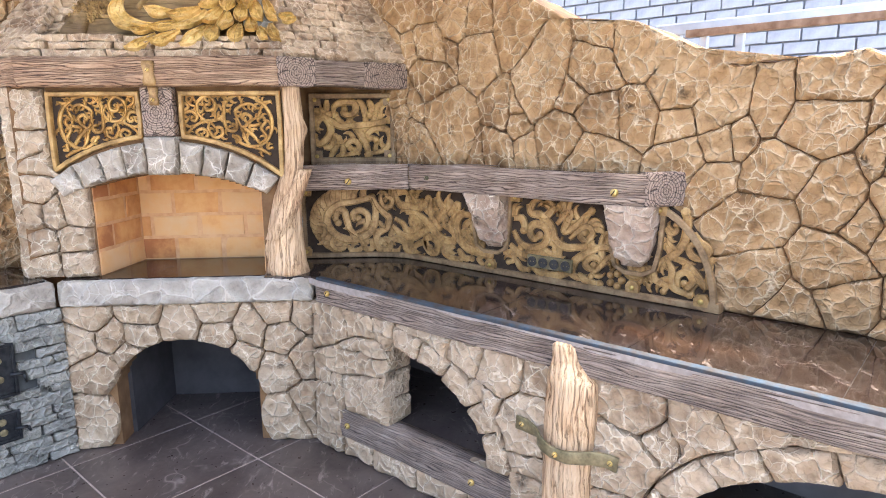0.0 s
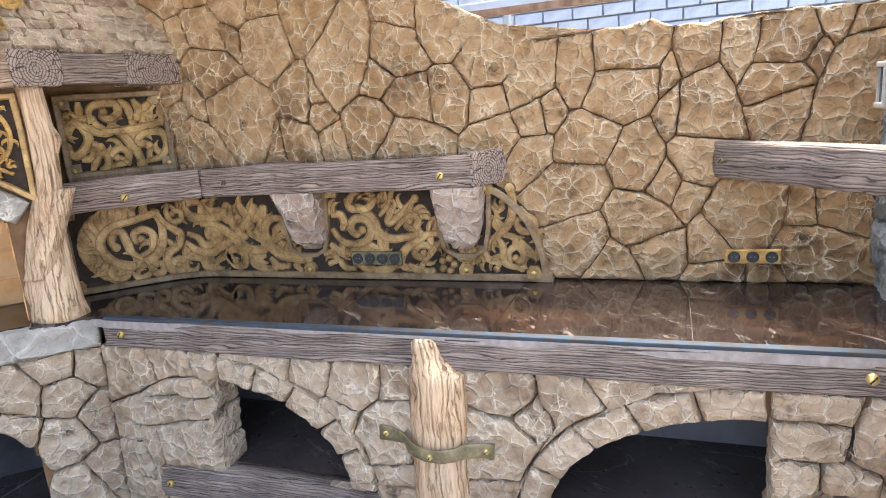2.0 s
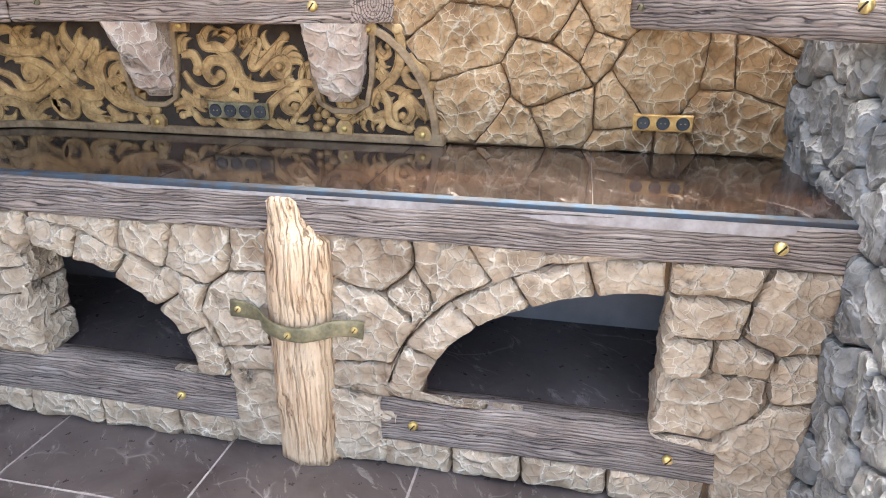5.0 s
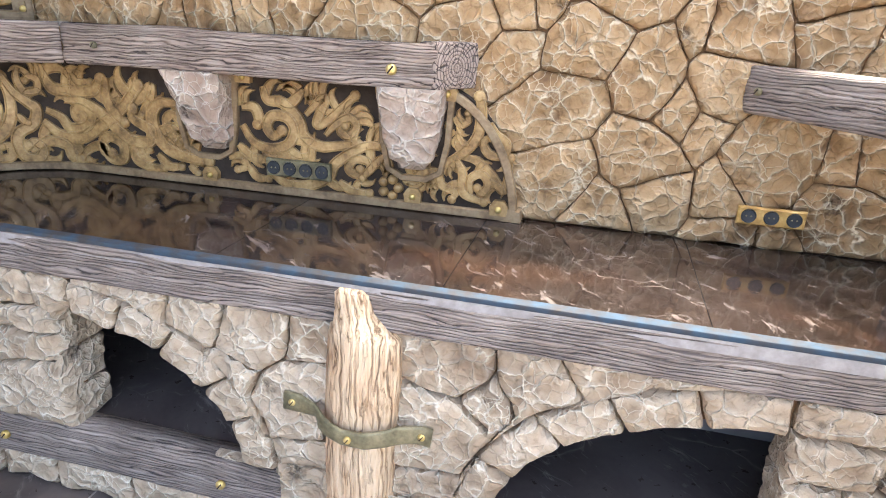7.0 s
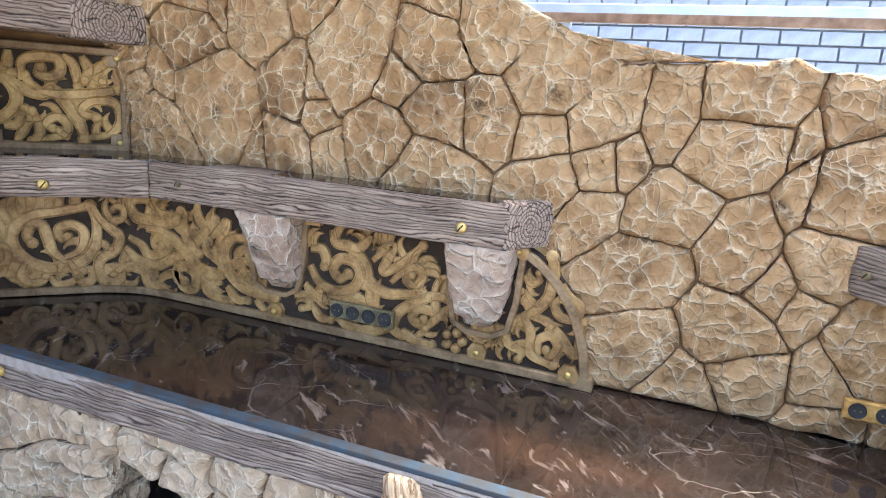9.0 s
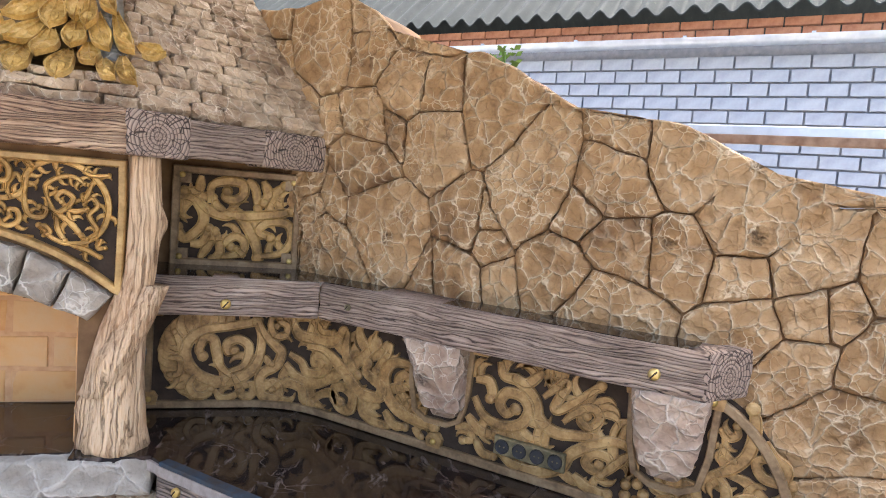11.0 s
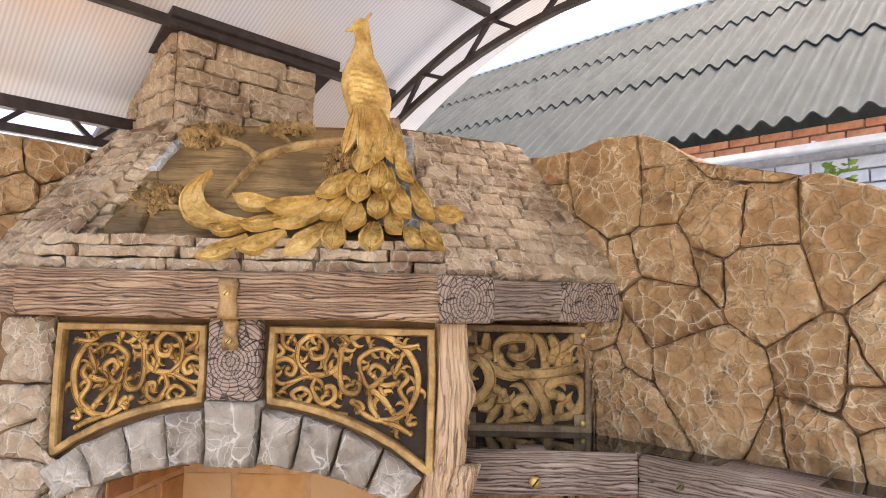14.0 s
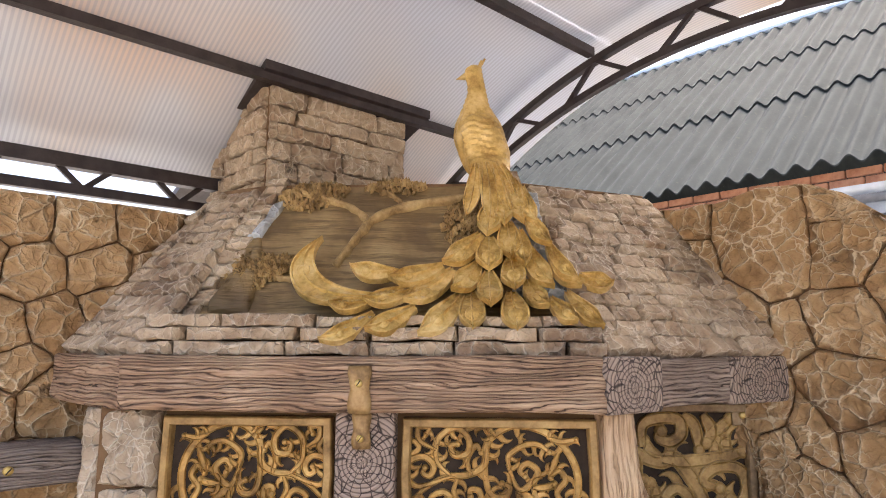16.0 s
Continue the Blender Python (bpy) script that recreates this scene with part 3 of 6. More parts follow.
# the slanting wall of the niche beside the hearth
niche_wall = part("wall_niche", prism_bm([tuple(P(1.02, -2.62, 0).xy), tuple(P(1.72, -2.62, 0).xy), tuple(P(1.72, -2.75, 0).xy), tuple(P(1.02, -2.75, 0).xy)], 0.0, 1.80), GROUT)
tagged(niche_wall, "slanting niche wall behind the gilded panels", "wall", kind="structure")

# ---- worktop, bench front ----
bench_wall = thing("stone_bench", "pale tan stone bench front with two half arches", "bench")


def slab_with_holes(name, x0, x1, v1, holes, M, thick, material, parent, nx=170, nz=60, v0=0.0):
    """A thick front with openings cut right through it, on a grid."""
    xs = [x0 + (x1 - x0) * i / nx for i in range(nx + 1)]
    zs = [v0 + (v1 - v0) * i / nz for i in range(nz + 1)]
    solid = [[not holes((xs[i] + xs[i + 1]) / 2, (zs[k] + zs[k + 1]) / 2) for k in range(nz)] for i in range(nx)]
    bm = bmesh.new()
    cache = {}

    def vert(i, k, d):
        key = (i, k, d)
        if key not in cache:
            cache[key] = bm.verts.new(M(xs[i], zs[k], -d * thick))
        return cache[key]

    def is_solid(i, k):
        return 0 <= i < nx and 0 <= k < nz and solid[i][k]

    for i in range(nx):
        for k in range(nz):
            if not solid[i][k]:
                continue
            bm.faces.new([vert(i, k, 0), vert(i + 1, k, 0), vert(i + 1, k + 1, 0), vert(i, k + 1, 0)])
            bm.faces.new([vert(i, k, 1), vert(i, k + 1, 1), vert(i + 1, k + 1, 1), vert(i + 1, k, 1)])
            for di, dk, p, q in ((-1, 0, (i, k), (i, k + 1)), (1, 0, (i + 1, k), (i + 1, k + 1)), (0, -1, (i, k), (i + 1, k)), (0, 1, (i, k + 1), (i + 1, k + 1))):
                if not is_solid(i + di, k + dk):
                    bm.faces.new([vert(*p, 0), vert(*q, 0), vert(*q, 1), vert(*p, 1)])
    return part(name, bm, material, parent)


def in_left_arch(u, v, g=0.0):
    return u > -0.115 + g and v > 0.235 and ((u + 0.115) / (0.585 - g)) ** 2 + ((v - 0.235) / (0.40 - g)) ** 2 < 1 - 0 * g


def in_right_arch(u, v, g=0.0):
    return u < 1.84 - g and v > 0.235 and ((1.84 - u) / (0.66 - g)) ** 2 + ((v - 0.235) / (0.415 - g)) ** 2 < 1


ARCHES = ((-0.115, 1, 0.585, 0.40, (2, 21.5, 36, 54.6, 69.5, 84)), (1.84, -1, 0.66, 0.415, (3, 22, 41, 57, 73, 88)))
RING_A, RING_B = 0.105, 0.105      # thickness of the arch stones


def bench_push(u, v):
    """Keep a stone's outline off the arch stones and the rails."""
    for cx, sgn, a, b, _ in ARCHES:
        du, dv = (u - cx) * sgn, v - 0.235
        if du > 0 and dv > 0:
            k = max(0.05, math.hypot(du / (a + RING_A), dv / (b + RING_B)))
            if k < 1:
                return cx + sgn * du / k, 0.235 + dv / k
    if v < 0.245 and (-0.40 < u < 0.52 or 1.08 < u < 2.0):
        return u, 0.245
    return u, v


def pillar_push(u, v):
    """Outlines of the stones beside the openings end at the opening's upright edge."""
    if u < 0.8:
        return min(u, -0.045 if v > 0.645 else -0.095), (0.245 if v < 0.245 and u > -0.40 else v)
    return max(u, 1.822), (0.245 if v < 0.245 and u < 2.0 else v)


slab_with_holes("backing", -0.62, 2.24, TOP - 0.11, lambda u, v: in_left_arch(u, v, -0.004) or in_right_arch(u, v, -0.004), M_bench, 0.05, GROUT, bench_wall)
# the laid pattern of the bench stones: place along the wall, height, spread
BENCH = [(-0.350, 1.055, 81.9), (-0.283, 1.070, 99.6), (-0.248, 0.871, -35.5), (-0.171, 1.077, 92.6), (-0.245, 0.767, -89.3), (-0.095, -0.026, 62.8), (-0.203, -0.033, 15.3), (-0.543, -0.043, -48.5), (-0.541, -0.172, 67.6), (0.295, 1.029, 20.2), (0.556, 0.970, -13.8), (0.786, 0.957, 2.0), (0.441, 0.754, -141.4), (0.824, 0.568, -102.0), (0.860, 0.169, -89.7), (0.864, -0.234, 163.3), (0.077, 1.078, 89.2), (0.983, 0.857, -25.2), (0.911, 0.550, -82.2), (0.964, 0.048, -31.9), (0.914, -0.248, 181.3), (1.087, 0.765, -77.1), (1.438, 0.908, 33.3), (1.637, 1.050, 189.3), (1.735, 1.077, 185.8), (1.731, 0.982, 116.9), (1.759, 0.422, -72.3), (1.819, 0.422, -92.0), (1.811, 0.228, -41.1), (2.073, 0.965, 24.5), (2.219, 0.347, -142.8), (2.301, -0.255, 274.1)]

def hollow_seeds(hole, u0, u1, v0, v1, inset, step=0.07):
    """Seeds that keep an opening free: their cells are not built."""
    out = []
    u = u0
    while u < u1:
        v = v0
        while v < v1:
            if all(hole(u + a, v + b) for a, b in ((0, 0), (inset, 0), (-inset, 0), (0, inset))):
                out.append((u, v))
            v += step
        u += step
    return out


for i, poly in enumerate(voronoi_cells(BENCH, -0.61, 2.22, 0.0, TOP - 0.115)):
    beside = i < 9 or i >= 24
    stone("stone", poly, M_bench, TAN_LOW, bench_wall, 0.055 if beside else 0.042, push=pillar_push if beside else bench_push, lump=0.012, rim=0.03 if beside else 0.024)
for cx, sgn, a, b, turns in ARCHES:
    for t0, t1 in zip(turns, turns[1:]):
        arc = [radians(t0 + (t1 - t0) * k / 3) for k in range(4)]
        inner = [(cx + sgn * a * math.cos(t), 0.235 + b * math.sin(t)) for t in arc]
        outer = [(cx + sgn * (a + RING_A) * math.cos(t), 0.235 + (b + RING_B) * math.sin(t)) for t in arc]
        stone("arch_stone", inner + outer[::-1], M_bench, TAN_LOW, bench_wall, 0.050, 0.0025, lump=0.012, wobble=0.007, rim=0.026)
for u0, u1 in ((-0.41, -0.21), (-0.21, 0.07), (0.07, 0.36), (0.36, 0.55), (1.06, 1.27), (1.27, 1.48), (1.48, 1.73), (1.73, 2.0)):
    stone("stone", [(u0, 0.0), (u1, 0.0), (u1, 0.105), (u0, 0.105)], M_bench, TAN_LOW, bench_wall, 0.045, lump=0.012)
# stones that turn the corners of the openings
for x0, way in ((-0.130, 1), (1.865, -1)):
    for z0, z1 in ((0.235, 0.36), (0.36, 0.49), (0.49, 0.63)):
        for y0, y1 in ((2.385, 2.52),):
            stone("stone", [(y0, z0), (y1, z0), (y1, z1), (y0, z1)], lambda u, v, h: Vector((x0 + way * h, u, v)), TAN_LOW, bench_wall, 0.03, lump=0.014)
# the hollow behind the arches: raised tiled shelf and plastered back
hollow = part("recess", box_bm((2.80, 0.62, 0.02), (0.82, 2.68, 0.225)), FLOOR, bench_wall, "dark tiled shelf inside the bench")
part("recess_back", box_bm((2.80, 0.02, 0.56), (0.82, 2.98, 0.5)), PLASTER, bench_wall, "grey plastered back of the recess")
part("recess_side", box_bm((0.03, 0.58, 0.5), (0.86, 2.68, 0.49)), PLASTER, bench_wall)

# worktop: tiles side by side, with thin pale joints
worktop = thing("worktop", "glossy dark brown marble-tiled worktop with pale veins", "worktop")
part("bed", box_bm((2.80, 0.66, 0.03), (0.84, 2.665, TOP - 0.024)), FLOOR_JOINT, worktop)
part("bed", prism_bm([tuple(P(1.22, -2.09, 0).xy), (-0.55, 2.34), (-0.55, 2.99), tuple(P(1.66, -2.61, 0).xy), tuple(P(1.02, -2.61, 0).xy)], TOP - 0.039, TOP - 0.009), FLOOR_JOINT, worktop)
edges_x = [-0.555, 0.42, 1.02, 1.62, 2.235]
for a, b in zip(edges_x, edges_x[1:]):
    part("tile", box_bm((b - a - 0.002, 0.655, 0.02), ((a + b) / 2, 2.6675, TOP - 0.008), 0.001), COUNTER, worktop)
part("tile", prism_bm([tuple(P(1.235, -2.09, 0).xy), (-0.557, 2.345), (-0.557, 2.98), tuple(P(1.66, -2.605, 0).xy), tuple(P(1.01, -2.605, 0).xy), tuple(P(1.01, -2.09, 0).xy)], TOP - 0.018, TOP + 0.001), COUNTER, worktop)

fascia = thing("worktop_fascia", "grey-brown carved timber fascia along the worktop edge", "fascia beam")
beam("timber", "", (-0.555, 2.335, 0.812), (2.25, 2.335, 0.812), 0.118, 0.06, BEAM_GREY, parent=fascia, jag=0.007)
part("edge_strip", box_bm((2.79, 0.034, 0.014), (0.845, 2.354, TOP - 0.003), 0.004), EDGE_BLUE, fascia, "worn blue-grey painted edge")
M_fas = lambda u, v, h: Vector((u, 2.333 - h, v))
screw(M_fas, -0.46, 0.815, 0.004, 0.014, parent=fascia)
screw(M_fas, 2.05, 0.812, 0.004, 0.016, parent=fascia)


def rail(u0, u1, screws, zc=0.172):
    t = thing("bench_rail", "dark grey-brown timber rail at the foot of the arch", "rail", "bench rails")
    beam("timber", "", (u0, 2.345, zc), (u1, 2.345, zc), 0.145, 0.09, BEAM_GREY, parent=t, jag=0.008)
    for u in screws:
        screw(lambda a, b, h: Vector((a, 2.342 - h, b)), u, zc, 0.006, 0.014, parent=t)


rail(-0.42, 0.585, (-0.36, 0.40))
rail(1.06, 2.03, (1.16, 1.88))


def ring_log(name, centres, radii, parent, label, seed, knots=(), flat=0.85):
    """An upright carved log: uneven rings up a line of centres, deep grain furrows."""
    n, verts, faces = 36, [], []
    fine = []
    for (c0, c1), (r0, r1) in zip(zip(centres, centres[1:]), zip(radii, radii[1:])):
        k = max(2, int((Vector(c1) - Vector(c0)).length / 0.02))
        fine += [(Vector(c0).lerp(Vector(c1), i / k), r0 + (r1 - r0) * i / k) for i in range(k)]
    fine.append((Vector(centres[-1]), radii[-1]))
    for c, r in fine:
        for i in range(n):
            a = 2 * math.pi * i / n
            d = Vector((math.cos(a), math.sin(a), 0))
            fur = noise.noise(Vector((d.x * 4 + seed, d.y * 4, c.z * 1.3)))
            fur2 = noise.noise(Vector((d.x * 11 + seed, d.y * 11, c.z * 2.5)))
            k = 1 + 0.16 * fur - 0.22 * max(0.0, fur2 - 0.15)
            for kz, ka, kr in knots:
                e = math.exp(-((c.z - kz) / 0.035) ** 2 - ((math.atan2(math.sin(a - ka), math.cos(a - ka))) / 0.4) ** 2)
                k += kr * e
            verts.append(c + Vector((d.x, d.y * flat, 0)) * (r * k))
    m = len(fine)
    for j in range(m - 1):
        for i in range(n):
            i2 = (i + 1) % n
            faces.append((j * n + i, j * n + i2, (j + 1) * n + i2, (j + 1) * n + i))
    faces.append(tuple(range(n))[::-1])
    faces.append(tuple((m - 1) * n + i for i in range(n)))
    # the grain of the timber runs along local x
    turn = Matrix.Rotation(radians(90), 4, "Y")
    inv = turn.inverted()
    return pyd(name, [inv @ v for v in verts], faces, LOG, parent, label, matrix=turn)


post = thing("log_post", "pale carved log post with a bronze strap", "log post")
ring_log("log", [(0.825, 2.36, 0.0), (0.825, 2.36, 0.2), (0.832, 2.355, 0.46), (0.838, 2.35, 0.62), (0.842, 2.345, 0.735), (0.826, 2.345, 0.765), (0.812, 2.345, 0.80), (0.805, 2.345, 0.845), (0.805, 2.345, 0.857)], [0.10, 0.096, 0.094, 0.10, 0.093, 0.072, 0.052, 0.046, 0.030], post, "", 3.0, ((0.60, -1.0, 0.15), (0.22, -2.2, 0.2)), 0.62)
sb = bmesh.new()
ribbon([(0.615, 0.506), (0.66, 0.503), (0.71, 0.498), (0.735, 0.490), (0.76, 0.480), (0.80, 0.472), (0.86, 0.472), (0.91, 0.482), (0.94, 0.487), (0.985, 0.478), (1.02, 0.474)], lambda t: 0.042 + 0.012 * abs(t - 0.5) * 2, 0.01, lambda u, v, h: Vector((u, 2.355 - 0.012 - 0.062 * max(0.0, 1 - ((u - 0.832) / 0.125) ** 2) ** 0.5 - h, v)), sb, profile=((-1, 0), (-1, 0.8), (-0.8, 1.0), (0.8, 1.0), (1, 0.8), (1, 0)))
strap = part("strap", sb, STRAP, post, "aged bronze strap across the log", True)
for u, v, hh in ((0.64, 0.505, 0.026), (0.82, 0.472, 0.089), (0.995, 0.476, 0.026)):
    screw(lambda a, b, h: Vector((a, 2.36 - h, b)), u, v, hh, 0.010, parent=post)


# ---- hearth ----
hearth = thing("hearth", "corner stone hearth with an arched fire opening and log store", "fireplace")
MID = 0.5625                      # the middle of the hearth's face


def low_hole(u, v, g=0.0):
    d = abs(u - 0.585)
    return d < 0.345 - g and v < 0.27 + (0.285 - g) * max(0.0, 1 - (d / (0.35 - g)) ** 2) ** 0.5


def low_push(u, v):
    if low_hole(u, v):
        if v < 0.27:
            return (0.585 + math.copysign(0.347, u - 0.585)), v
        k = max(0.1, math.hypot((u - 0.585) / 0.35, (v - 0.27) / 0.285))
        return 0.585 + (u - 0.585) / k, 0.27 + (v - 0.27) / k
    return u, v


M_low = M_fire(-2.155)
slab_with_holes("base_backing", 0.02, 1.235, 0.755, lambda u, v: low_hole(u, v, -0.004), M_low, 0.13, GROUT, hearth, 90, 60)
LOW = [(0.16, 0.68), (0.24, 0.58), (0.39, 0.71), (0.38, 0.58), (0.58, 0.63), (0.76, 0.71), (0.76, 0.57), (0.91, 0.61), (1.06, 0.70), (1.08, 0.56), (0.18, 0.42), (0.33, 0.48), (0.86, 0.45), (1.04, 0.38), (0.15, 0.15), (1.06, 0.14), (0.10, 0.56), (1.19, 0.45), (1.19, 0.68), (1.2, 0.2)]
VOID = hollow_seeds(low_hole, 0.2, 1.0, 0.02, 0.6, 0.06)
for poly in voronoi_cells(LOW + VOID, 0.02, 1.235, 0.0, 0.75)[:len(LOW)]:
    stone("stone", poly, M_low, TAN_LOW, hearth, 0.05, push=low_push, lump=0.014, rim=0.03)
# inside of the log store, in a darker plaster than the bench recess
for a, b in (((0.235, -2.29), (0.28, -2.78)), ((0.935, -2.29), (0.90, -2.78)), ((0.28, -2.78), (0.90, -2.78))):
    p, q = P(*a, 0), P(*b, 0)
    d = (q - p).normalized()
    nn = Vector((-d.y, d.x, 0)) * 0.02
    part("store_wall", prism_bm([tuple((p + nn).xy), tuple((q + nn).xy), tuple((q - nn).xy), tuple((p - nn).xy)], 0.0, 0.72), DARK_PLASTER, hearth, "dark grey plastered wall of the log store")
part("store_roof", prism_bm([tuple(P(0.15, -2.29, 0).xy), tuple(P(1.1, -2.29, 0).xy), tuple(P(1.1, -2.8, 0).xy), tuple(P(0.15, -2.8, 0).xy)], 0.70, 0.75), DARK_PLASTER, hearth)


def rough_slab(name, s0, s1, w0, w1, z0, z1, material, parent, label="", face=None):
    """A thick slab with a chipped front edge along s."""
    verts, faces = [], []
    n = int((s1 - s0) / 0.02)
    ring = [(w1, z0), (w0 - 0.008, z0), (w0, z0 + 0.012)]
    k = 6
    ring += [(w0, z0 + 0.012 + (z1 - z0 - 0.022) * i / k) for i in range(1, k + 1)]
    ring += [(w0 - 0.008, z1), (w1, z1)]
    mk = face or P
    for i in range(n + 1):
        u = s0 + (s1 - s0) * i / n
        for w, z in ring:
            d = 0.0
            if w > w0 - 0.02:
                d = 0.010 * noise.noise(Vector((u * 14, z * 22, w0))) + 0.006 * noise.noise(Vector((u * 40, z * 50, w0)))
            verts.append(mk(u, w + d, z + (d * 0.4 if z > z1 - 0.001 and w > w0 - 0.02 else 0)))
    m = len(ring)
    for i in range(n):
        for j in range(m):
            j2 = (j + 1) % m
            faces.append((i * m + j, i * m + j2, (i + 1) * m + j2, (i + 1) * m + j))
    faces.append(tuple(range(m))[::-1])
    faces.append(tuple(n * m + j for j in range(m)))
    ob = pyd(name, verts, faces, material, parent, label)
    bm = bmesh.new()
    bm.from_mesh(ob.data)
    bmesh.ops.recalc_face_normals(bm, faces=bm.faces)
    bm.to_mesh(ob.data)
    bm.free()
    return ob


rough_slab("hearth_slab", 0.045, 1.235, -2.087, -2.62, 0.75, TOP - 0.004, SLAB, hearth, "thick grey slab with a chipped edge")
part("hearth_top", prism_bm([tuple(P(0.05, -2.135, 0).xy), tuple(P(1.005, -2.135, 0).xy), tuple(P(1.005, -2.61, 0).xy), tuple(P(0.05, -2.61, 0).xy)], TOP - 0.02, TOP + 0.001), COUNTER, hearth, "glossy red-brown hearth tiles")

# upper face with the fire opening
IN_Z, IN_R = 0.282, 1.09
OUT_Z, OUT_R = 0.66, 0.87


def arc_z(u, cz, r):
    return cz + max(0.0, r * r - (u - MID) ** 2) ** 0.5


def fire_hole(u, v):
    return 0.195 < u < 1.005 and v < arc_z(u, IN_Z, IN_R) - 0.002


M_face = M_fire(-2.20)
slab_with_holes("face", -0.10, 1.16, 1.88, fire_hole, M_face, 0.10, GROUT, hearth, 126, 100, v0=TOP)
PIER = [(-0.04, 1.31), (0.12, 1.21), (0.03, 1.19), (0.10, 1.06), (-0.05, 1.05), (0.11, 0.94), (-0.03, 0.93), (-0.05, 1.50), (-0.05, 1.66), (-0.02, 1.43), (-0.07, 1.18)]
for poly in voronoi_cells(PIER, -0.11, 0.198, TOP, 1.775):
    stone("stone", poly, M_face, TAN_LOW, hearth, 0.045, push=lambda u, v: (min(u, 0.045) if v > arc_z(0.05, OUT_Z, OUT_R) else u, v), lump=0.014)
# stone return on the far side of the pier, and behind the log
for a, b, mm in ((P(-0.10, -2.155, 0), Vector((-1.95, 1.56, 0)), TAN_LOW), (P(1.13, -2.24, 0), P(1.10, -2.60, 0), GREY)):
    d = b - a
    L = d.length
    d = d / L
    nn = Vector((d.y, -d.x, 0))
    if nn.dot(Vector((1, -1, 0)) if mm is TAN_LOW else Vector((1, 1, 0))) < 0:
        nn = -nn
    Mx = (lambda a, d, nn: (lambda u, v, h: a + d * u + nn * h + Vector((0, 0, v))))(a, d, nn)
    wq = [tuple(a.xy), tuple(b.xy), tuple((b - nn * 0.1).xy), tuple((a - nn * 0.1).xy)]
    part("return_wall", prism_bm(wq, TOP, 1.80), GROUT, hearth)
    rng = random.Random(5)
    sd = [(rng.uniform(0, L), TOP + (i + rng.uniform(0.2, 0.8)) * 0.11) for i in range(8) for _ in range(2)]
    for poly in voronoi_cells(sd, 0, L, TOP, 1.775):
        stone("stone", poly, Mx, mm, hearth, 0.035, lump=0.012)
# voussoirs and keystone
M_arch = M_fire(-2.195)


def wedge(t0, t1, side):
    def at(t, cz, r, half):
        u = MID + side * half * t
        return (u, arc_z(u, cz, r))
    return [at(t0, IN_Z, IN_R, 0.47), at((t0 + t1) / 2, IN_Z, IN_R, 0.47), at(t1, IN_Z, IN_R, 0.47), at(t1, OUT_Z, OUT_R, 0.535), at((t0 + t1) / 2, OUT_Z, OUT_R, 0.535), at(t0, OUT_Z, OUT_R, 0.535)]


for side in (-1, 1):
    for i in range(4):
        t0, t1 = 0.145 + 0.214 * i, 0.145 + 0.214 * (i + 1)
        stone("voussoir", wedge(t0, t1, side), M_arch, VOUSS, hearth, 0.055, 0.004, lump=0.012, wobble=0.004, rim=0.022)
stone("keystone", [(MID - 0.068, 1.365), (MID + 0.068, 1.365), (MID + 0.078, 1.55), (MID - 0.078, 1.55)], M_arch, VOUSS, hearth, 0.075, 0.002, lump=0.012, wobble=0.004, rim=0.022)

# firebox
for a, b in (((0.202, -2.203), (0.27, -2.58)), ((0.998, -2.203), (0.96, -2.58)), ((0.2, -2.585), (1.0, -2.585))):
    p, q = P(*a, 0), P(*b, 0)
    d = (q - p).normalized()
    nn = Vector((-d.y, d.x, 0))
    if nn.dot(P(MID, -2.3, 0) - p) < 0:
        nn = -nn
    part("firebox_wall", prism_bm([tuple(p.xy), tuple(q.xy), tuple((q - nn * 0.05).xy), tuple((p - nn * 0.05).xy)], TOP, 1.75), FIREJOINT, hearth)
    Mx = (lambda p, d, nn: (lambda u, v, h: p + d * u + nn * h + Vector((0, 0, v))))(p, d, nn)
    L = (q - p).length
    row = 0
    z = TOP + 0.004
    while z < 1.42:
        u = -0.12 * (row % 2)
        while u < L:
            e = min(u + 0.236, L)
            if e - max(u, 0) > 0.03:
                stone("brick", [(max(u, 0), z), (e, z), (e, z + 0.112), (max(u, 0), z + 0.112)], Mx, FIREBRICK, hearth, 0.004, 0.003, 0.05, 0.002, lump=0.001, rim=0.006)
            u += 0.25
        z += 0.125
        row += 1
part("firebox_roof", prism_bm([tuple(P(0.1, -2.24, 0).xy), tuple(P(1.1, -2.24, 0).xy), tuple(P(1.1, -2.62, 0).xy), tuple(P(0.1, -2.62, 0).xy)], 1.52, 1.56), FIREJOINT, hearth)

# ---- gilded openwork panels over the fire ----
PZ = 1.757


def plate(name, pts, M, h0, h1, material, parent, label=""):
    bm = bmesh.new()
    lo = [bm.verts.new(M(u, v, h0)) for u, v in pts]
    hi = [bm.verts.new(M(u, v, h1)) for u, v in pts]
    n = len(pts)
    bm.faces.new(hi)
    bm.faces.new(lo[::-1])
    for i in range(n):
        bm.faces.new((lo[i], lo[(i + 1) % n], hi[(i + 1) % n], hi[i]))
    return part(name, bm, material, parent, label)


FLATBAR = ((-1, 0), (-1, 0.8), (-0.75, 1.0), (0.75, 1.0), (1, 0.8), (1, 0))
ROUND = ((-1, 0), (-0.8, 0.6), (-0.4, 0.93), (0, 1.0), (0.4, 0.93), (0.8, 0.6), (1, 0))
GROOVED = ((-1, 0), (-0.97, 0.92), (-0.80, 1.0), (-0.62, 0.66), (0.62, 0.66), (0.80, 1.0), (0.97, 0.92), (1, 0))


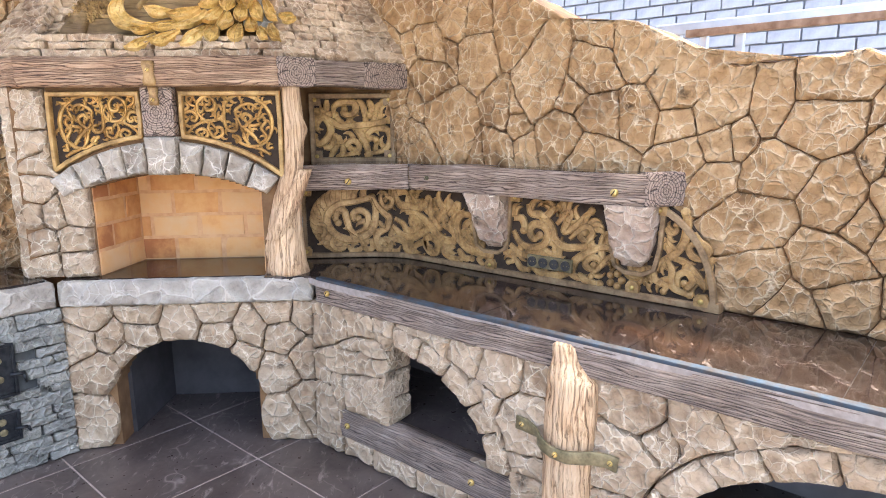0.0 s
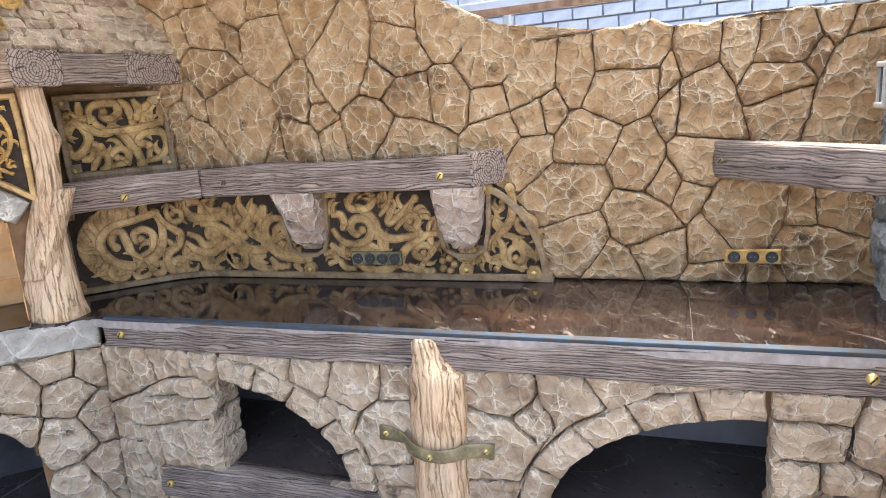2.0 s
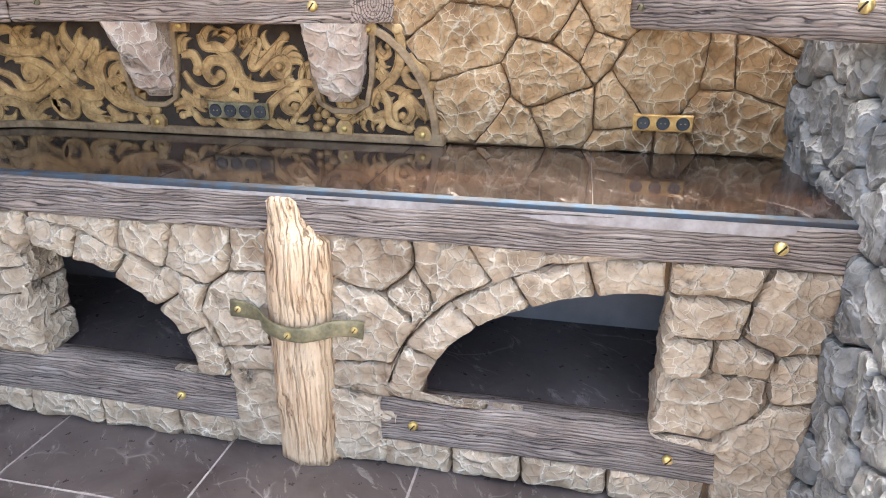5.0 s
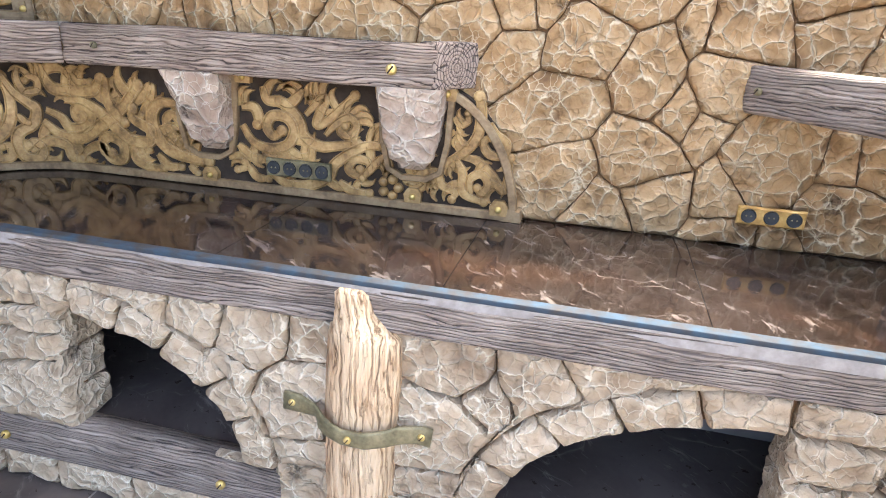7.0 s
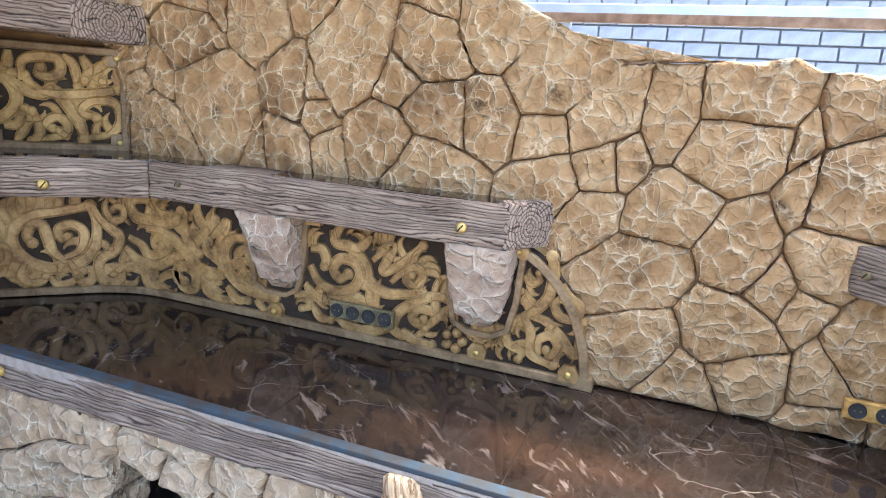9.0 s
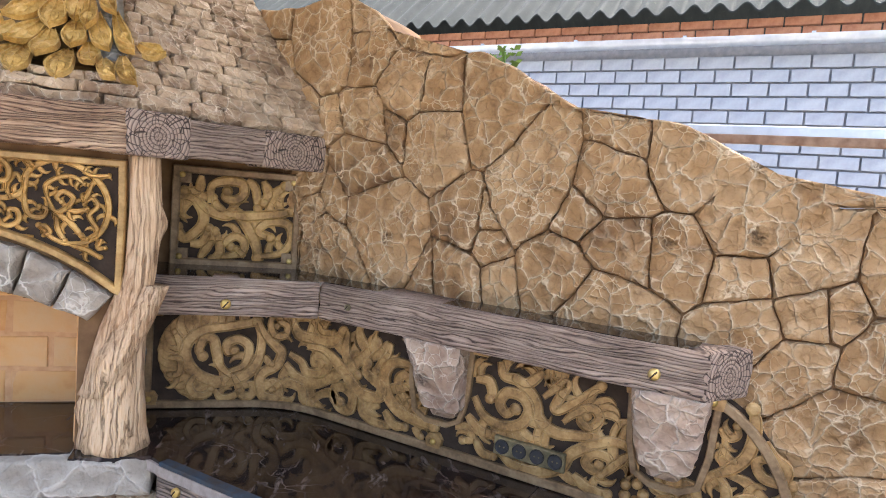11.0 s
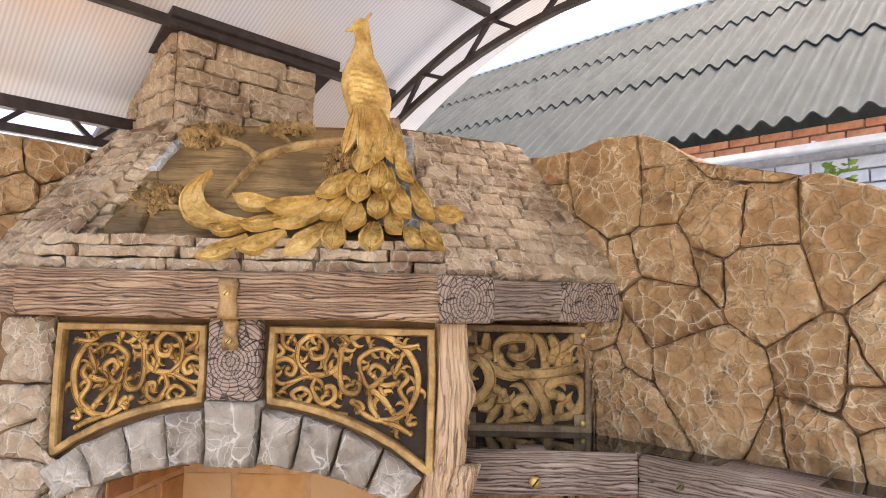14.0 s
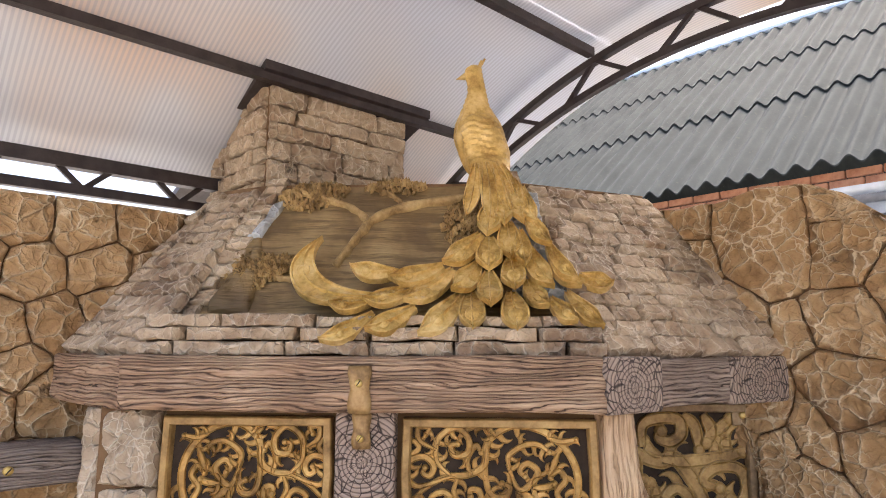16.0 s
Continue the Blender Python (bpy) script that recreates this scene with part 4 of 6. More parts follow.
def frame_around(pts, width, h, M, material, parent, label=""):
    """A mitred border just inside a closed outline."""
    n = len(pts)
    c = sum((Vector(p) for p in pts), Vector((0, 0))) / n
    bm = bmesh.new()
    rows = []
    for i in range(n):
        p, a, b = Vector(pts[i]), Vector(pts[i - 1]), Vector(pts[(i + 1) % n])
        t0, t1 = (p - a).normalized(), (b - p).normalized()
        n0, n1 = Vector((-t0.y, t0.x)), Vector((-t1.y, t1.x))
        if n0.dot(c - p) < 0 and n1.dot(c - p) < 0:
            n0, n1 = -n0, -n1
        m = (n0 + n1)
        m = m / max(0.3, m.dot(n0))
        rows.append([bm.verts.new(M(*(p + m * (width * k)), z)) for k, z in ((0, 0), (0.06, h * 0.85), (0.2, h), (0.8, h), (0.94, h * 0.8), (1, 0))])
    for i in range(n):
        r0, r1 = rows[i], rows[(i + 1) % n]
        for k in range(len(r0) - 1):
            bm.faces.new((r0[k], r0[k + 1], r1[k + 1], r1[k]))
    return part("frame", bm, material, parent, label)


def dot(bm, u, v, r, h, M, n=12):
    rows = []
    for k, z in ((1.0, 0.0), (0.92, 0.6), (0.6, 0.92), (0.2, 1.0)):
        rows.append([bm.verts.new(M(u + r * k * math.cos(2 * math.pi * i / n), v + r * k * math.sin(2 * math.pi * i / n), z * h)) for i in range(n)])
    for a, b in zip(rows, rows[1:]):
        for i in range(n):
            bm.faces.new((a[i], a[(i + 1) % n], b[(i + 1) % n], b[i]))
    bm.faces.new(rows[-1])


def spline(pts, n=7):
    """A smooth path through the points."""
    q = [Vector(p) for p in pts]
    q = [q[0] * 2 - q[1]] + q + [q[-1] * 2 - q[-2]]
    out = []
    for a, b, c, d in zip(q, q[1:], q[2:], q[3:]):
        for i in range(n):
            t = i / n
            out.append((b * 2 + (c - a) * t + (a * 2 - b * 5 + c * 4 - d) * t * t + (b * 3 - a - c * 3 + d) * t ** 3) / 2)
    return out + [q[-2]]


def scrollwork(parent, M, strokes, h, mat, inside, thick=1.0, every=2):
    """Low carved bands with raised rims and rounded tips; short hooked shoots branch off into the free spaces."""
    lines = [(w * thick, spline(pts)) for w, pts in strokes]
    taken = [(p, w * 0.5) for w, path in lines for p in path[::2]]
    for i, (w, path) in enumerate(lines):
        hh = h * (0.80 + 0.034 * (i * 5 % 11))
        bm = bmesh.new()
        ribbon(path, lambda t: w * (0.55 + 0.45 * min(1.0, t / 0.25)) * (1 - 0.3 * max(0.0, t - 0.7) / 0.3), hh, M, bm, profile=GROOVED)
        dot(bm, path[-1].x, path[-1].y, w * 0.54, hh * 0.99, M)
        part("scroll", bm, mat, parent, smooth=False)
        for k in range(2, len(path) - 2, every):
            t = (path[k + 1] - path[k - 1]).normalized()
            for side in (1, -1):
                nn = Vector((-t.y, t.x)) * side
                for reach in (1.75, 1.35):
                    tip = path[k] + nn * w * reach + t * w * 0.9
                    if inside(tip.x, tip.y) < w * 0.25 or any((tip - p).length < r + w * 0.22 for p, r in taken):
                        continue
                    root = path[k] + nn * w * 0.2 - t * w * 0.4
                    shoot = bezier(root, root + nn * w * reach * 0.75, tip - t * w * 0.7 + nn * w * 0.15, tip, 9)
                    bm = bmesh.new()
                    ribbon(shoot, lambda q: w * max(0.10, 0.85 - 0.80 * q * q), hh * 0.86, M, bm, profile=GROOVED)
                    part("shoot", bm, mat, parent, smooth=False)
                    taken += [(Vector(p), w * 0.35) for p in shoot[3:]]
                    break


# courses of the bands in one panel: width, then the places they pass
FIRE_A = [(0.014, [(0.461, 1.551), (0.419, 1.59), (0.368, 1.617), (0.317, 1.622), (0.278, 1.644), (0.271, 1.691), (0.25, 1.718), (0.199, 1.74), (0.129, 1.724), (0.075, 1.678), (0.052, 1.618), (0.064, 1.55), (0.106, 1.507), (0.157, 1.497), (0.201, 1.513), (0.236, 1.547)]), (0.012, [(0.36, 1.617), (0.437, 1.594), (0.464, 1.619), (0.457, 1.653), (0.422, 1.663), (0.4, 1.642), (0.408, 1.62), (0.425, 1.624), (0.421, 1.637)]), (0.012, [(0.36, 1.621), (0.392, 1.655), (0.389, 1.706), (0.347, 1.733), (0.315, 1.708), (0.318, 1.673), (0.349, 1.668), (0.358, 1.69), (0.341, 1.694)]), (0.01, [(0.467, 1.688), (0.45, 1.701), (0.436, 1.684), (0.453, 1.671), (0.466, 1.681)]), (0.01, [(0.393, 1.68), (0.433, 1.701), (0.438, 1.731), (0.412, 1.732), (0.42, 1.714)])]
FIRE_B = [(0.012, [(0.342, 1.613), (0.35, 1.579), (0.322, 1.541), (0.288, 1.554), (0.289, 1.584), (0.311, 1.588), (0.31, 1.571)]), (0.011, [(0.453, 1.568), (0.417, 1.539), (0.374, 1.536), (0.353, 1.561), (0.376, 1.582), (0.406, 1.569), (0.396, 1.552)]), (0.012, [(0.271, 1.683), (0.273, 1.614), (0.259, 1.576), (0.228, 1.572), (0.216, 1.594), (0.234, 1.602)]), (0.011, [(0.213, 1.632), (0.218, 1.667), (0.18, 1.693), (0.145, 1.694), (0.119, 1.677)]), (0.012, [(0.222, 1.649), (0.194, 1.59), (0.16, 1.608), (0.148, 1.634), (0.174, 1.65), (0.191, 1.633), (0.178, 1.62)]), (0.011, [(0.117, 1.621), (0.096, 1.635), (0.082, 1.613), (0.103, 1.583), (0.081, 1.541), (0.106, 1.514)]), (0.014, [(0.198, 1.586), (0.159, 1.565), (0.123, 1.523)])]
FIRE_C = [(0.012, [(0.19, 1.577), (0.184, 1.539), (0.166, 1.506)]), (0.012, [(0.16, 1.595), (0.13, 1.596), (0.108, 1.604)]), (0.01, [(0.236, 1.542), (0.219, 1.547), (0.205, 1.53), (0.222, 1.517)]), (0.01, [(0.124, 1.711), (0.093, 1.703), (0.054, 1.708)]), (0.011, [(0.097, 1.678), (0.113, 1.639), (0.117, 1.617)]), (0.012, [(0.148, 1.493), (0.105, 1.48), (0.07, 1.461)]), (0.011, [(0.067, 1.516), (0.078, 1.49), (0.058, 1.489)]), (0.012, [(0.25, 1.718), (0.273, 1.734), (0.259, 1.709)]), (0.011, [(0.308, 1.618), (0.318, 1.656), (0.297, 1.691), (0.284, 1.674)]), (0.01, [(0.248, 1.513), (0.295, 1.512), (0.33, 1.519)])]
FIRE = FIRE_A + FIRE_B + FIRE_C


def fire_panel(mirror):
    label = "gilded openwork scroll panel in a gold frame above the fire"
    t = thing("scroll_panel", label, "relief panel", "panels above the fire")
    M0 = M_fire(-2.195)
    M = (lambda u, v, h: M0(2 * MID - u, v, h)) if mirror else M0
    e = -0.046 if mirror else 0.0      # the panel beside the log is the wider one
    out = [(0.052 + e, PZ), (0.047 + e, 1.62), (0.05 + e, arc_z(0.05 + e, OUT_Z, OUT_R) + 0.01)]
    out += [(u, arc_z(u, OUT_Z, OUT_R) + 0.012) for u in (0.12, 0.19, 0.26, 0.33, 0.40, 0.475)]
    out += [(0.48, 1.62), (0.475, PZ)]
    out = out[::-1]
    plate("backing", out, M, 0.0, 0.004, DARK, t, "dark brown backing")
    frame_around(out, 0.024, 0.03, M, FRAME_GOLD, t, "gold painted frame")
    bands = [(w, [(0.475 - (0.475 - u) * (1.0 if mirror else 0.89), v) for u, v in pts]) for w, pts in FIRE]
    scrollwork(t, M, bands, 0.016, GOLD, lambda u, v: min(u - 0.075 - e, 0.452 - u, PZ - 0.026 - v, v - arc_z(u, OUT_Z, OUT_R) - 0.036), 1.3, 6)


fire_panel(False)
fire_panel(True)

# ---- mantel ----
mantel = thing("mantel_beam", "brown carved timber mantel wrapping round the hood", "mantel")
ZM = 1.84
beam("timber", "", P(-0.03, -2.10, ZM), P(1.13, -2.10, ZM), 0.132, 0.14, MANTEL, parent=mantel, jag=0.009)
ra, rb = P(1.128, -2.10, ZM), Vector((-0.55, 2.99, ZM))
beam("timber", "", ra.lerp(rb, 0.24), rb, 0.118, 0.12, BEAM, parent=mantel, jag=0.006)



def end_block(a, b, height, depth, parent, label="round-ringed end grain"):
    """A sawn block whose face shows growth rings; its own origin is the heart."""
    a, b = Vector(a), Vector(b)
    x = (b - a).normalized()
    y = Vector((0, 0, 1)).cross(x)
    m = Matrix((x, y, (0, 0, 1))).transposed().to_4x4()
    m.translation = (a + b) / 2
    bm = box_bm(((b - a).length, depth, height), (0, depth / 2, 0), 0.012)
    bmesh.ops.subdivide_edges(bm, edges=bm.edges[:], cuts=3, use_grid_fill=True)
    for v in bm.verts:
        v.co.y -= 0.004 * noise.noise(v.co * 40)
    return part("end_grain", bm, END, parent, label, matrix=m)


off = Vector((0.006, -0.002, 0))
end_block(ra + off, ra.lerp(rb, 0.27) + off, 0.134, 0.13, mantel)
end_block(ra.lerp(rb, 0.64) + off, rb + off * 2, 0.128, 0.13, mantel)
beam("timber", "", (-1.95, 1.405, ZM), P(-0.028, -2.102, ZM), 0.13, 0.12, MANTEL, parent=mantel, jag=0.008)
# short dark block between the panels and its bronze strap
king = thing("mantel_bracket", "dark cracked timber block with a hammered bronze strap", "bracket")
end_block(P(0.49, -2.135, 1.662), P(0.635, -2.135, 1.662), 0.226, 0.07, king, "dark cracked end grain")
bm = bmesh.new()
Mk = lambda u, v, h: P(u, (-2.088 if v > 1.765 else -2.125) + h, v)
for z0, z1, w in ((1.775, 1.885, 0.052), (1.69, 1.775, 0.044)):
    zz = [z0 + (z1 - z0) * i / 6 for i in range(7)]
    ribbon([(0.556, z) for z in zz], lambda t, w=w: w * (1 + 0.12 * math.sin(t * 9)), 0.013, lambda u, v, h, z0=z0: P(u, (-2.092 if z0 > 1.77 else -2.128) + h + 0.003 * math.sin(v * 90 + u * 160), v), bm)
part("strap", bm, GOLD_OLD, king, "hammered bronze strap", True)
screw(lambda u, v, h: P(u, -2.08 + h, v), 0.556, 1.845, 0.002, 0.009, parent=king)
screw(lambda u, v, h: P(u, -2.115 + h, v), 0.556, 1.715, 0.002, 0.009, parent=king)

# ---- forked log beside the fire ----
fork = thing("forked_log", "pale carved forked log standing beside the fire opening", "log post")


def L3(s, w, z):
    return tuple(P(s, w, z))


ring_log("log", [L3(1.105, -2.2, TOP), L3(1.105, -2.2, 0.93), L3(1.105, -2.2, 1.1), L3(1.125, -2.2, 1.25), L3(1.165, -2.2, 1.42), L3(1.172, -2.2, 1.6), L3(1.165, -2.2, 1.775)], [0.115, 0.102, 0.092, 0.075, 0.052, 0.055, 0.05], fork, "", 8.0, ((1.57, 0.6, 0.4), (1.0, -2.0, 0.2)))
ring_log("limb", [L3(1.07, -2.16, 1.05), L3(1.12, -2.13, 1.17), L3(1.175, -2.15, 1.29), L3(1.215, -2.17, 1.385)], [0.06, 0.055, 0.05, 0.042], fork, "sawn-off side limb", 12.0)


# ---- stones of the walls ----
# the laid pattern of the big stones: place along the wall, height, spread
MAIN_A = [(-1.293, 2.247, 210.6), (-1.097, 2.258, 94.1), (-1.107, 2.108, 128.0), (-0.616, 2.239, -10.2), (-0.413, 2.266, -36.8), (-0.411, 2.222, -33.2), (-0.184, 2.070, -28.0), (-0.125, 2.060, -29.2), (0.150, 2.061, -28.3), (-1.081, 1.914, 142.6), (-0.862, 1.888, 60.5), (-0.557, 1.921, -24.7), (-0.403, 1.956, -27.7), (-0.215, 1.995, -36.6), (-0.121, 1.988, -31.5), (-0.437, 1.779, -10.9), (-0.652, 1.603, 41.1), (-0.861, 1.657, 118.0), (-0.812, 1.539, 115.9), (-0.740, 1.383, 133.1), (-0.380, 1.628, -9.2), (0.089, 1.704, -75.6), (-0.063, 1.488, -99.8), (0.042, 1.500, -91.9), (0.222, 1.696, -65.3), (0.227, 1.665, -67.3), (0.423, 1.812, 10.6), (0.293, 1.542, -73.5), (0.556, 1.614, 26.1), (0.652, 1.832, 59.3), (0.643, 1.794, 64.6), (0.594, 1.740, 48.2)]
MAIN_B = [(0.657, 1.685, 61.6), (0.716, 1.691, 65.8), (0.633, 1.561, 37.6), (0.720, 1.828, 69.2), (0.826, 1.759, 65.0), (0.831, 1.674, 51.9), (0.911, 1.690, 39.6), (1.141, 1.667, -21.8), (1.257, 1.671, -45.6), (1.255, 1.621, -43.8), (1.330, 1.620, -78.4), (1.485, 1.666, -134.8), (2.008, 1.609, -100.5), (2.107, 1.598, -53.4), (2.303, 1.679, 1.2), (2.484, 1.644, 111.5), (2.148, 1.566, -37.5), (2.533, 1.387, 245.8), (2.103, 1.532, -45.8), (2.118, 1.476, -36.6), (1.618, 1.367, -91.0), (0.952, 1.568, 15.7), (0.985, 1.573, 6.9), (0.868, 1.531, 26.4), (0.962, 1.449, -1.8), (1.164, 1.439, -34.8), (1.413, 1.302, -67.5), (1.546, 1.373, -92.2), (1.609, 1.308, -81.9), (1.497, 1.247, -75.3), (1.147, 1.221, -31.0), (1.384, 1.071, -47.7)]
MAIN_C = [(1.586, 1.216, -83.6), (1.213, 1.009, -31.9), (1.315, 0.941, -37.7), (1.415, 0.989, -51.1), (1.817, 0.993, -49.9), (1.840, 0.759, -10.7), (2.115, 0.746, 83.9), (1.916, 1.062, -25.4), (2.269, 1.039, 87.7), (2.364, 1.046, 140.3), (2.290, 0.845, 154.5)]
MAIN = MAIN_A + MAIN_B + MAIN_C
for poly in voronoi_cells(MAIN, -1.2, 2.23, TOP + 0.002, 2.6):
    if len(poly) > 2 and sum(p[0] for p in poly) / len(poly) < 0.88:
        poly = half_plane(poly, 0, -1, -1.27)
    stone("stone", poly, M_main, TAN, wall_north, 0.026, push=under_top, lump=0.010)
# stones of the wall beside the hearth
WEST = [(1.29, 2.29), (1.46, 2.28), (1.64, 2.31), (1.34, 2.14), (1.51, 2.15), (1.70, 2.16), (1.40, 1.99), (1.55, 2.05), (1.62, 2.01), (1.29, 1.96), (1.32, 1.87), (1.20, 2.17), (1.18, 1.90), (1.25, 1.76), (1.40, 1.78), (1.09, 2.26), (1.04, 2.04), (1.09, 1.64), (0.91, 1.82), (0.87, 2.17), (1.36, 1.55), (1.18, 1.37), (1.00, 1.19), (1.45, 1.28), (0.82, 1.46), (0.64, 1.99), (0.64, 1.28), (1.85, 2.26)]
for poly in voronoi_cells(WEST, 0.3, 1.9, TOP, 2.42):
    stone("stone", poly, M_left, TAN, wall_west, 0.026, lump=0.013, push=lambda u, v: (u, min(v, 2.365 + 0.012 * noise.noise(Vector((u * 6, 0, 0))))))
rng = random.Random(21)
EAST = [(1.78 + 0.13 * i + rng.uniform(-0.05, 0.05), 0.06 + 0.165 * k + rng.uniform(-0.06, 0.06)) for i in range(10) for k in range(11)]
for poly in voronoi_cells(EAST, 1.75, 2.99, 0.0, 1.86):
    cy = sum(p[0] for p in poly) / len(poly)
    cz = sum(p[1] for p in poly) / len(poly)
    if 2.75 < cy < 2.85 and 1.47 < cz < 1.61:
        continue
    stone("stone", poly, M_right, GREY, wall_east, 0.03 + 0.02 * rng.random(), lump=0.020, rim=0.014, wobble=0.014)

# small window set in the grey wall
win = thing("window_1", "small dark blue window in a cream frame in the grey wall", "window", kind="structure")
for c, sz in (((2.17, 2.80, 1.483), (0.06, 0.095, 0.018)), ((2.17, 2.760, 1.542), (0.062, 0.018, 0.135)), ((2.17, 2.842, 1.542), (0.05, 0.012, 0.135)), ((2.17, 2.80, 1.602), (0.06, 0.095, 0.018))):
    part("window_frame", box_bm(sz, c, 0.005), CREAM, win)
part("pane", box_bm((0.012, 0.08, 0.12), (2.158, 2.802, 1.542)), GLASS_BLUE, win)

# ---- shelf beam along the wall ----
shelf = thing("shelf_beam", "weathered carved timber shelf beam with a dark stone top", "shelf")
ZS = 1.333
SY, SW = 2.825, -2.275               # the front of the straight and of the slanting beam
joint = Vector((SY + SW * R2, SY, ZS))
beam("timber", "", P(1.16, SW, ZS), joint, 0.128, 0.10, BEAM, parent=shelf, jag=0.007)
beam("timber", "", joint + Vector((0.003, 0, 0)), (0.865, SY, ZS + 0.006), 0.126, 0.165, BEAM, parent=shelf, jag=0.008)
end_block((0.862, SY - 0.004, ZS + 0.006), (0.957, 2.985, ZS + 0.006), 0.132, 0.07, shelf)
part("shelf_top", prism_bm([tuple(P(1.16, SW - 0.035, 0).xy), (joint.x + 0.015, SY + 0.03), (0.855, SY + 0.03), (0.925, 2.985), tuple(P(1.66, -2.605, 0).xy), tuple(P(1.14, -2.605, 0).xy)], ZS + 0.05, ZS + 0.066), COUNTER, shelf, "dark polished stone top")
M_sl = M_fire(SW + 0.004)
screw(M_sl, 1.417, 1.315, 0.006, 0.017, parent=shelf)
M_sr = lambda u, v, h: Vector((u, SY - 0.004 - h, v))
screw(M_sr, 0.735, 1.325, 0.007, 0.016, parent=shelf)
screw(M_sr, -0.26, 1.335, 0.007, 0.011, STRAP, shelf)


def corbel(u):
    """A rough wedge of stone that carries the shelf."""
    t = thing("corbel", "rough pale pinkish stone corbel under the shelf beam", "corbel", "corbels under the shelf", at=(u, 2.9, 1.02))
    rows = []
    verts, faces = [], []
    n, m = 28, 16
    for j in range(m + 1):
        k = j / m
        z = 1.275 - 0.255 * k
        w = 0.105 - 0.035 * k - 0.02 * max(0, k - 0.85) / 0.15
        d = 0.145 - 0.075 * k
        if k > 0.9:
            w *= 0.85
            d *= 0.7
        for i in range(n):
            a = 2 * math.pi * i / n
            ca, sa = math.cos(a), math.sin(a)
            x = math.copysign(abs(ca) ** 0.45, ca) * w
            y = math.copysign(abs(sa) ** 0.45, sa) * d
            q = Vector((x * 14 + u * 7, y * 14, z * 14))
            r = 1 + 0.12 * noise.noise(q) + 0.06 * noise.noise(q * 3)
            verts.append((u + x * r - 0.03 * k * (1 if u < 0.4 else -0.2) * -1, min(2.985, 2.955 + y * r), z))
    for j in range(m):
        for i in range(n):
            i2 = (i + 1) % n
            faces.append((j * n + i, (j + 1) * n + i, (j + 1) * n + i2, j * n + i2))
    faces.append(tuple(range(n)))
    faces.append(tuple(m * n + i for i in range(n))[::-1])
    pyd("wedge", verts, faces, CORBEL, t)


corbel(0.045)
corbel(0.775)

# ---- long gilded panel between worktop and shelf ----
def M_panel(u, v, h):
    """u runs from the bend: to the east along the wall, to the west along the slanting niche wall."""
    k = 0.16
    g = 2.95
    corner = Vector((-0.60, g, 0))
    d = Vector((-1, -1, 0)) / R2
    if u >= k:
        p, nn = corner + Vector((u, 0, 0)), Vector((0, -1, 0))
    elif u <= -k:
        p, nn = corner - d * u, Vector((1, -1, 0)) / R2
    else:
        t = (u + k) / (2 * k)
        a, b, c = corner + d * k, corner, corner + Vector((k, 0, 0))
        p = a * (1 - t) ** 2 + b * 2 * t * (1 - t) + c * t * t
        ang = radians(45) * t + radians(45) * (1 - t) * 0
        nn = (Vector((1, -1, 0)) / R2).lerp(Vector((0, -1, 0)), t).normalized()
    if u < -k:
        p = corner + d * (-u)
    return p + nn * h + Vector((0, 0, v))


long_panel = thing("long_scroll_panel", "long antique-gold scrollwork panel behind the worktop", "relief panel")
U0, U1, V0, V1 = -0.52, 1.715, TOP + 0.004, 1.29


def panel_grid(u0, u1, top, h0, name, material, parent, label=""):
    verts, faces = [], []
    n = 70
    for i in range(n + 1):
        u = u0 + (u1 - u0) * i / n
        verts += [M_panel(u, V0, h0), M_panel(u, top(u), h0), M_panel(u, top(u), -0.03), M_panel(u, V0, -0.03)]
    for i in range(n):
        for k in range(4):
            faces.append((i * 4 + k, i * 4 + 4 + k, i * 4 + 4 + (k + 1) % 4, i * 4 + (k + 1) % 4))
    faces.append((0, 1, 2, 3))
    faces.append(tuple(n * 4 + k for k in (3, 2, 1, 0)))
    return pyd(name, verts, faces, material, parent, label, smooth=False)


def long_top(u):
    if u < 1.40:
        return V1
    return max(V0 + 0.004, V0 + (V1 - V0) * max(0.0, 1 - ((u - 1.40) / 0.315) ** 2) ** 0.5)


panel_grid(U0, U1 - 0.03, long_top, 0.002, "backing", DARK, long_panel, "dark brown backing")
bm = bmesh.new()
ribbon([(U0 + (U1 - U0) * i / 60, V0 + 0.014) for i in range(61)], lambda t: 0.028, 0.02, M_panel, bm, profile=FLATBAR)
ribbon([(1.38 + 0.32 * math.sin(radians(a)), V0 + (V1 - V0 - 0.012) * math.cos(radians(a))) for a in range(0, 91, 5)], lambda t: 0.026, 0.02, M_panel, bm, profile=FLATBAR)
ribbon([(U0 + 0.013, V0 + 0.02), (U0 + 0.013, V1)], lambda t: 0.026, 0.02, M_panel, bm, profile=FLATBAR)
part("frame", bm, FRAME_DULL, long_panel, "dull gold border")
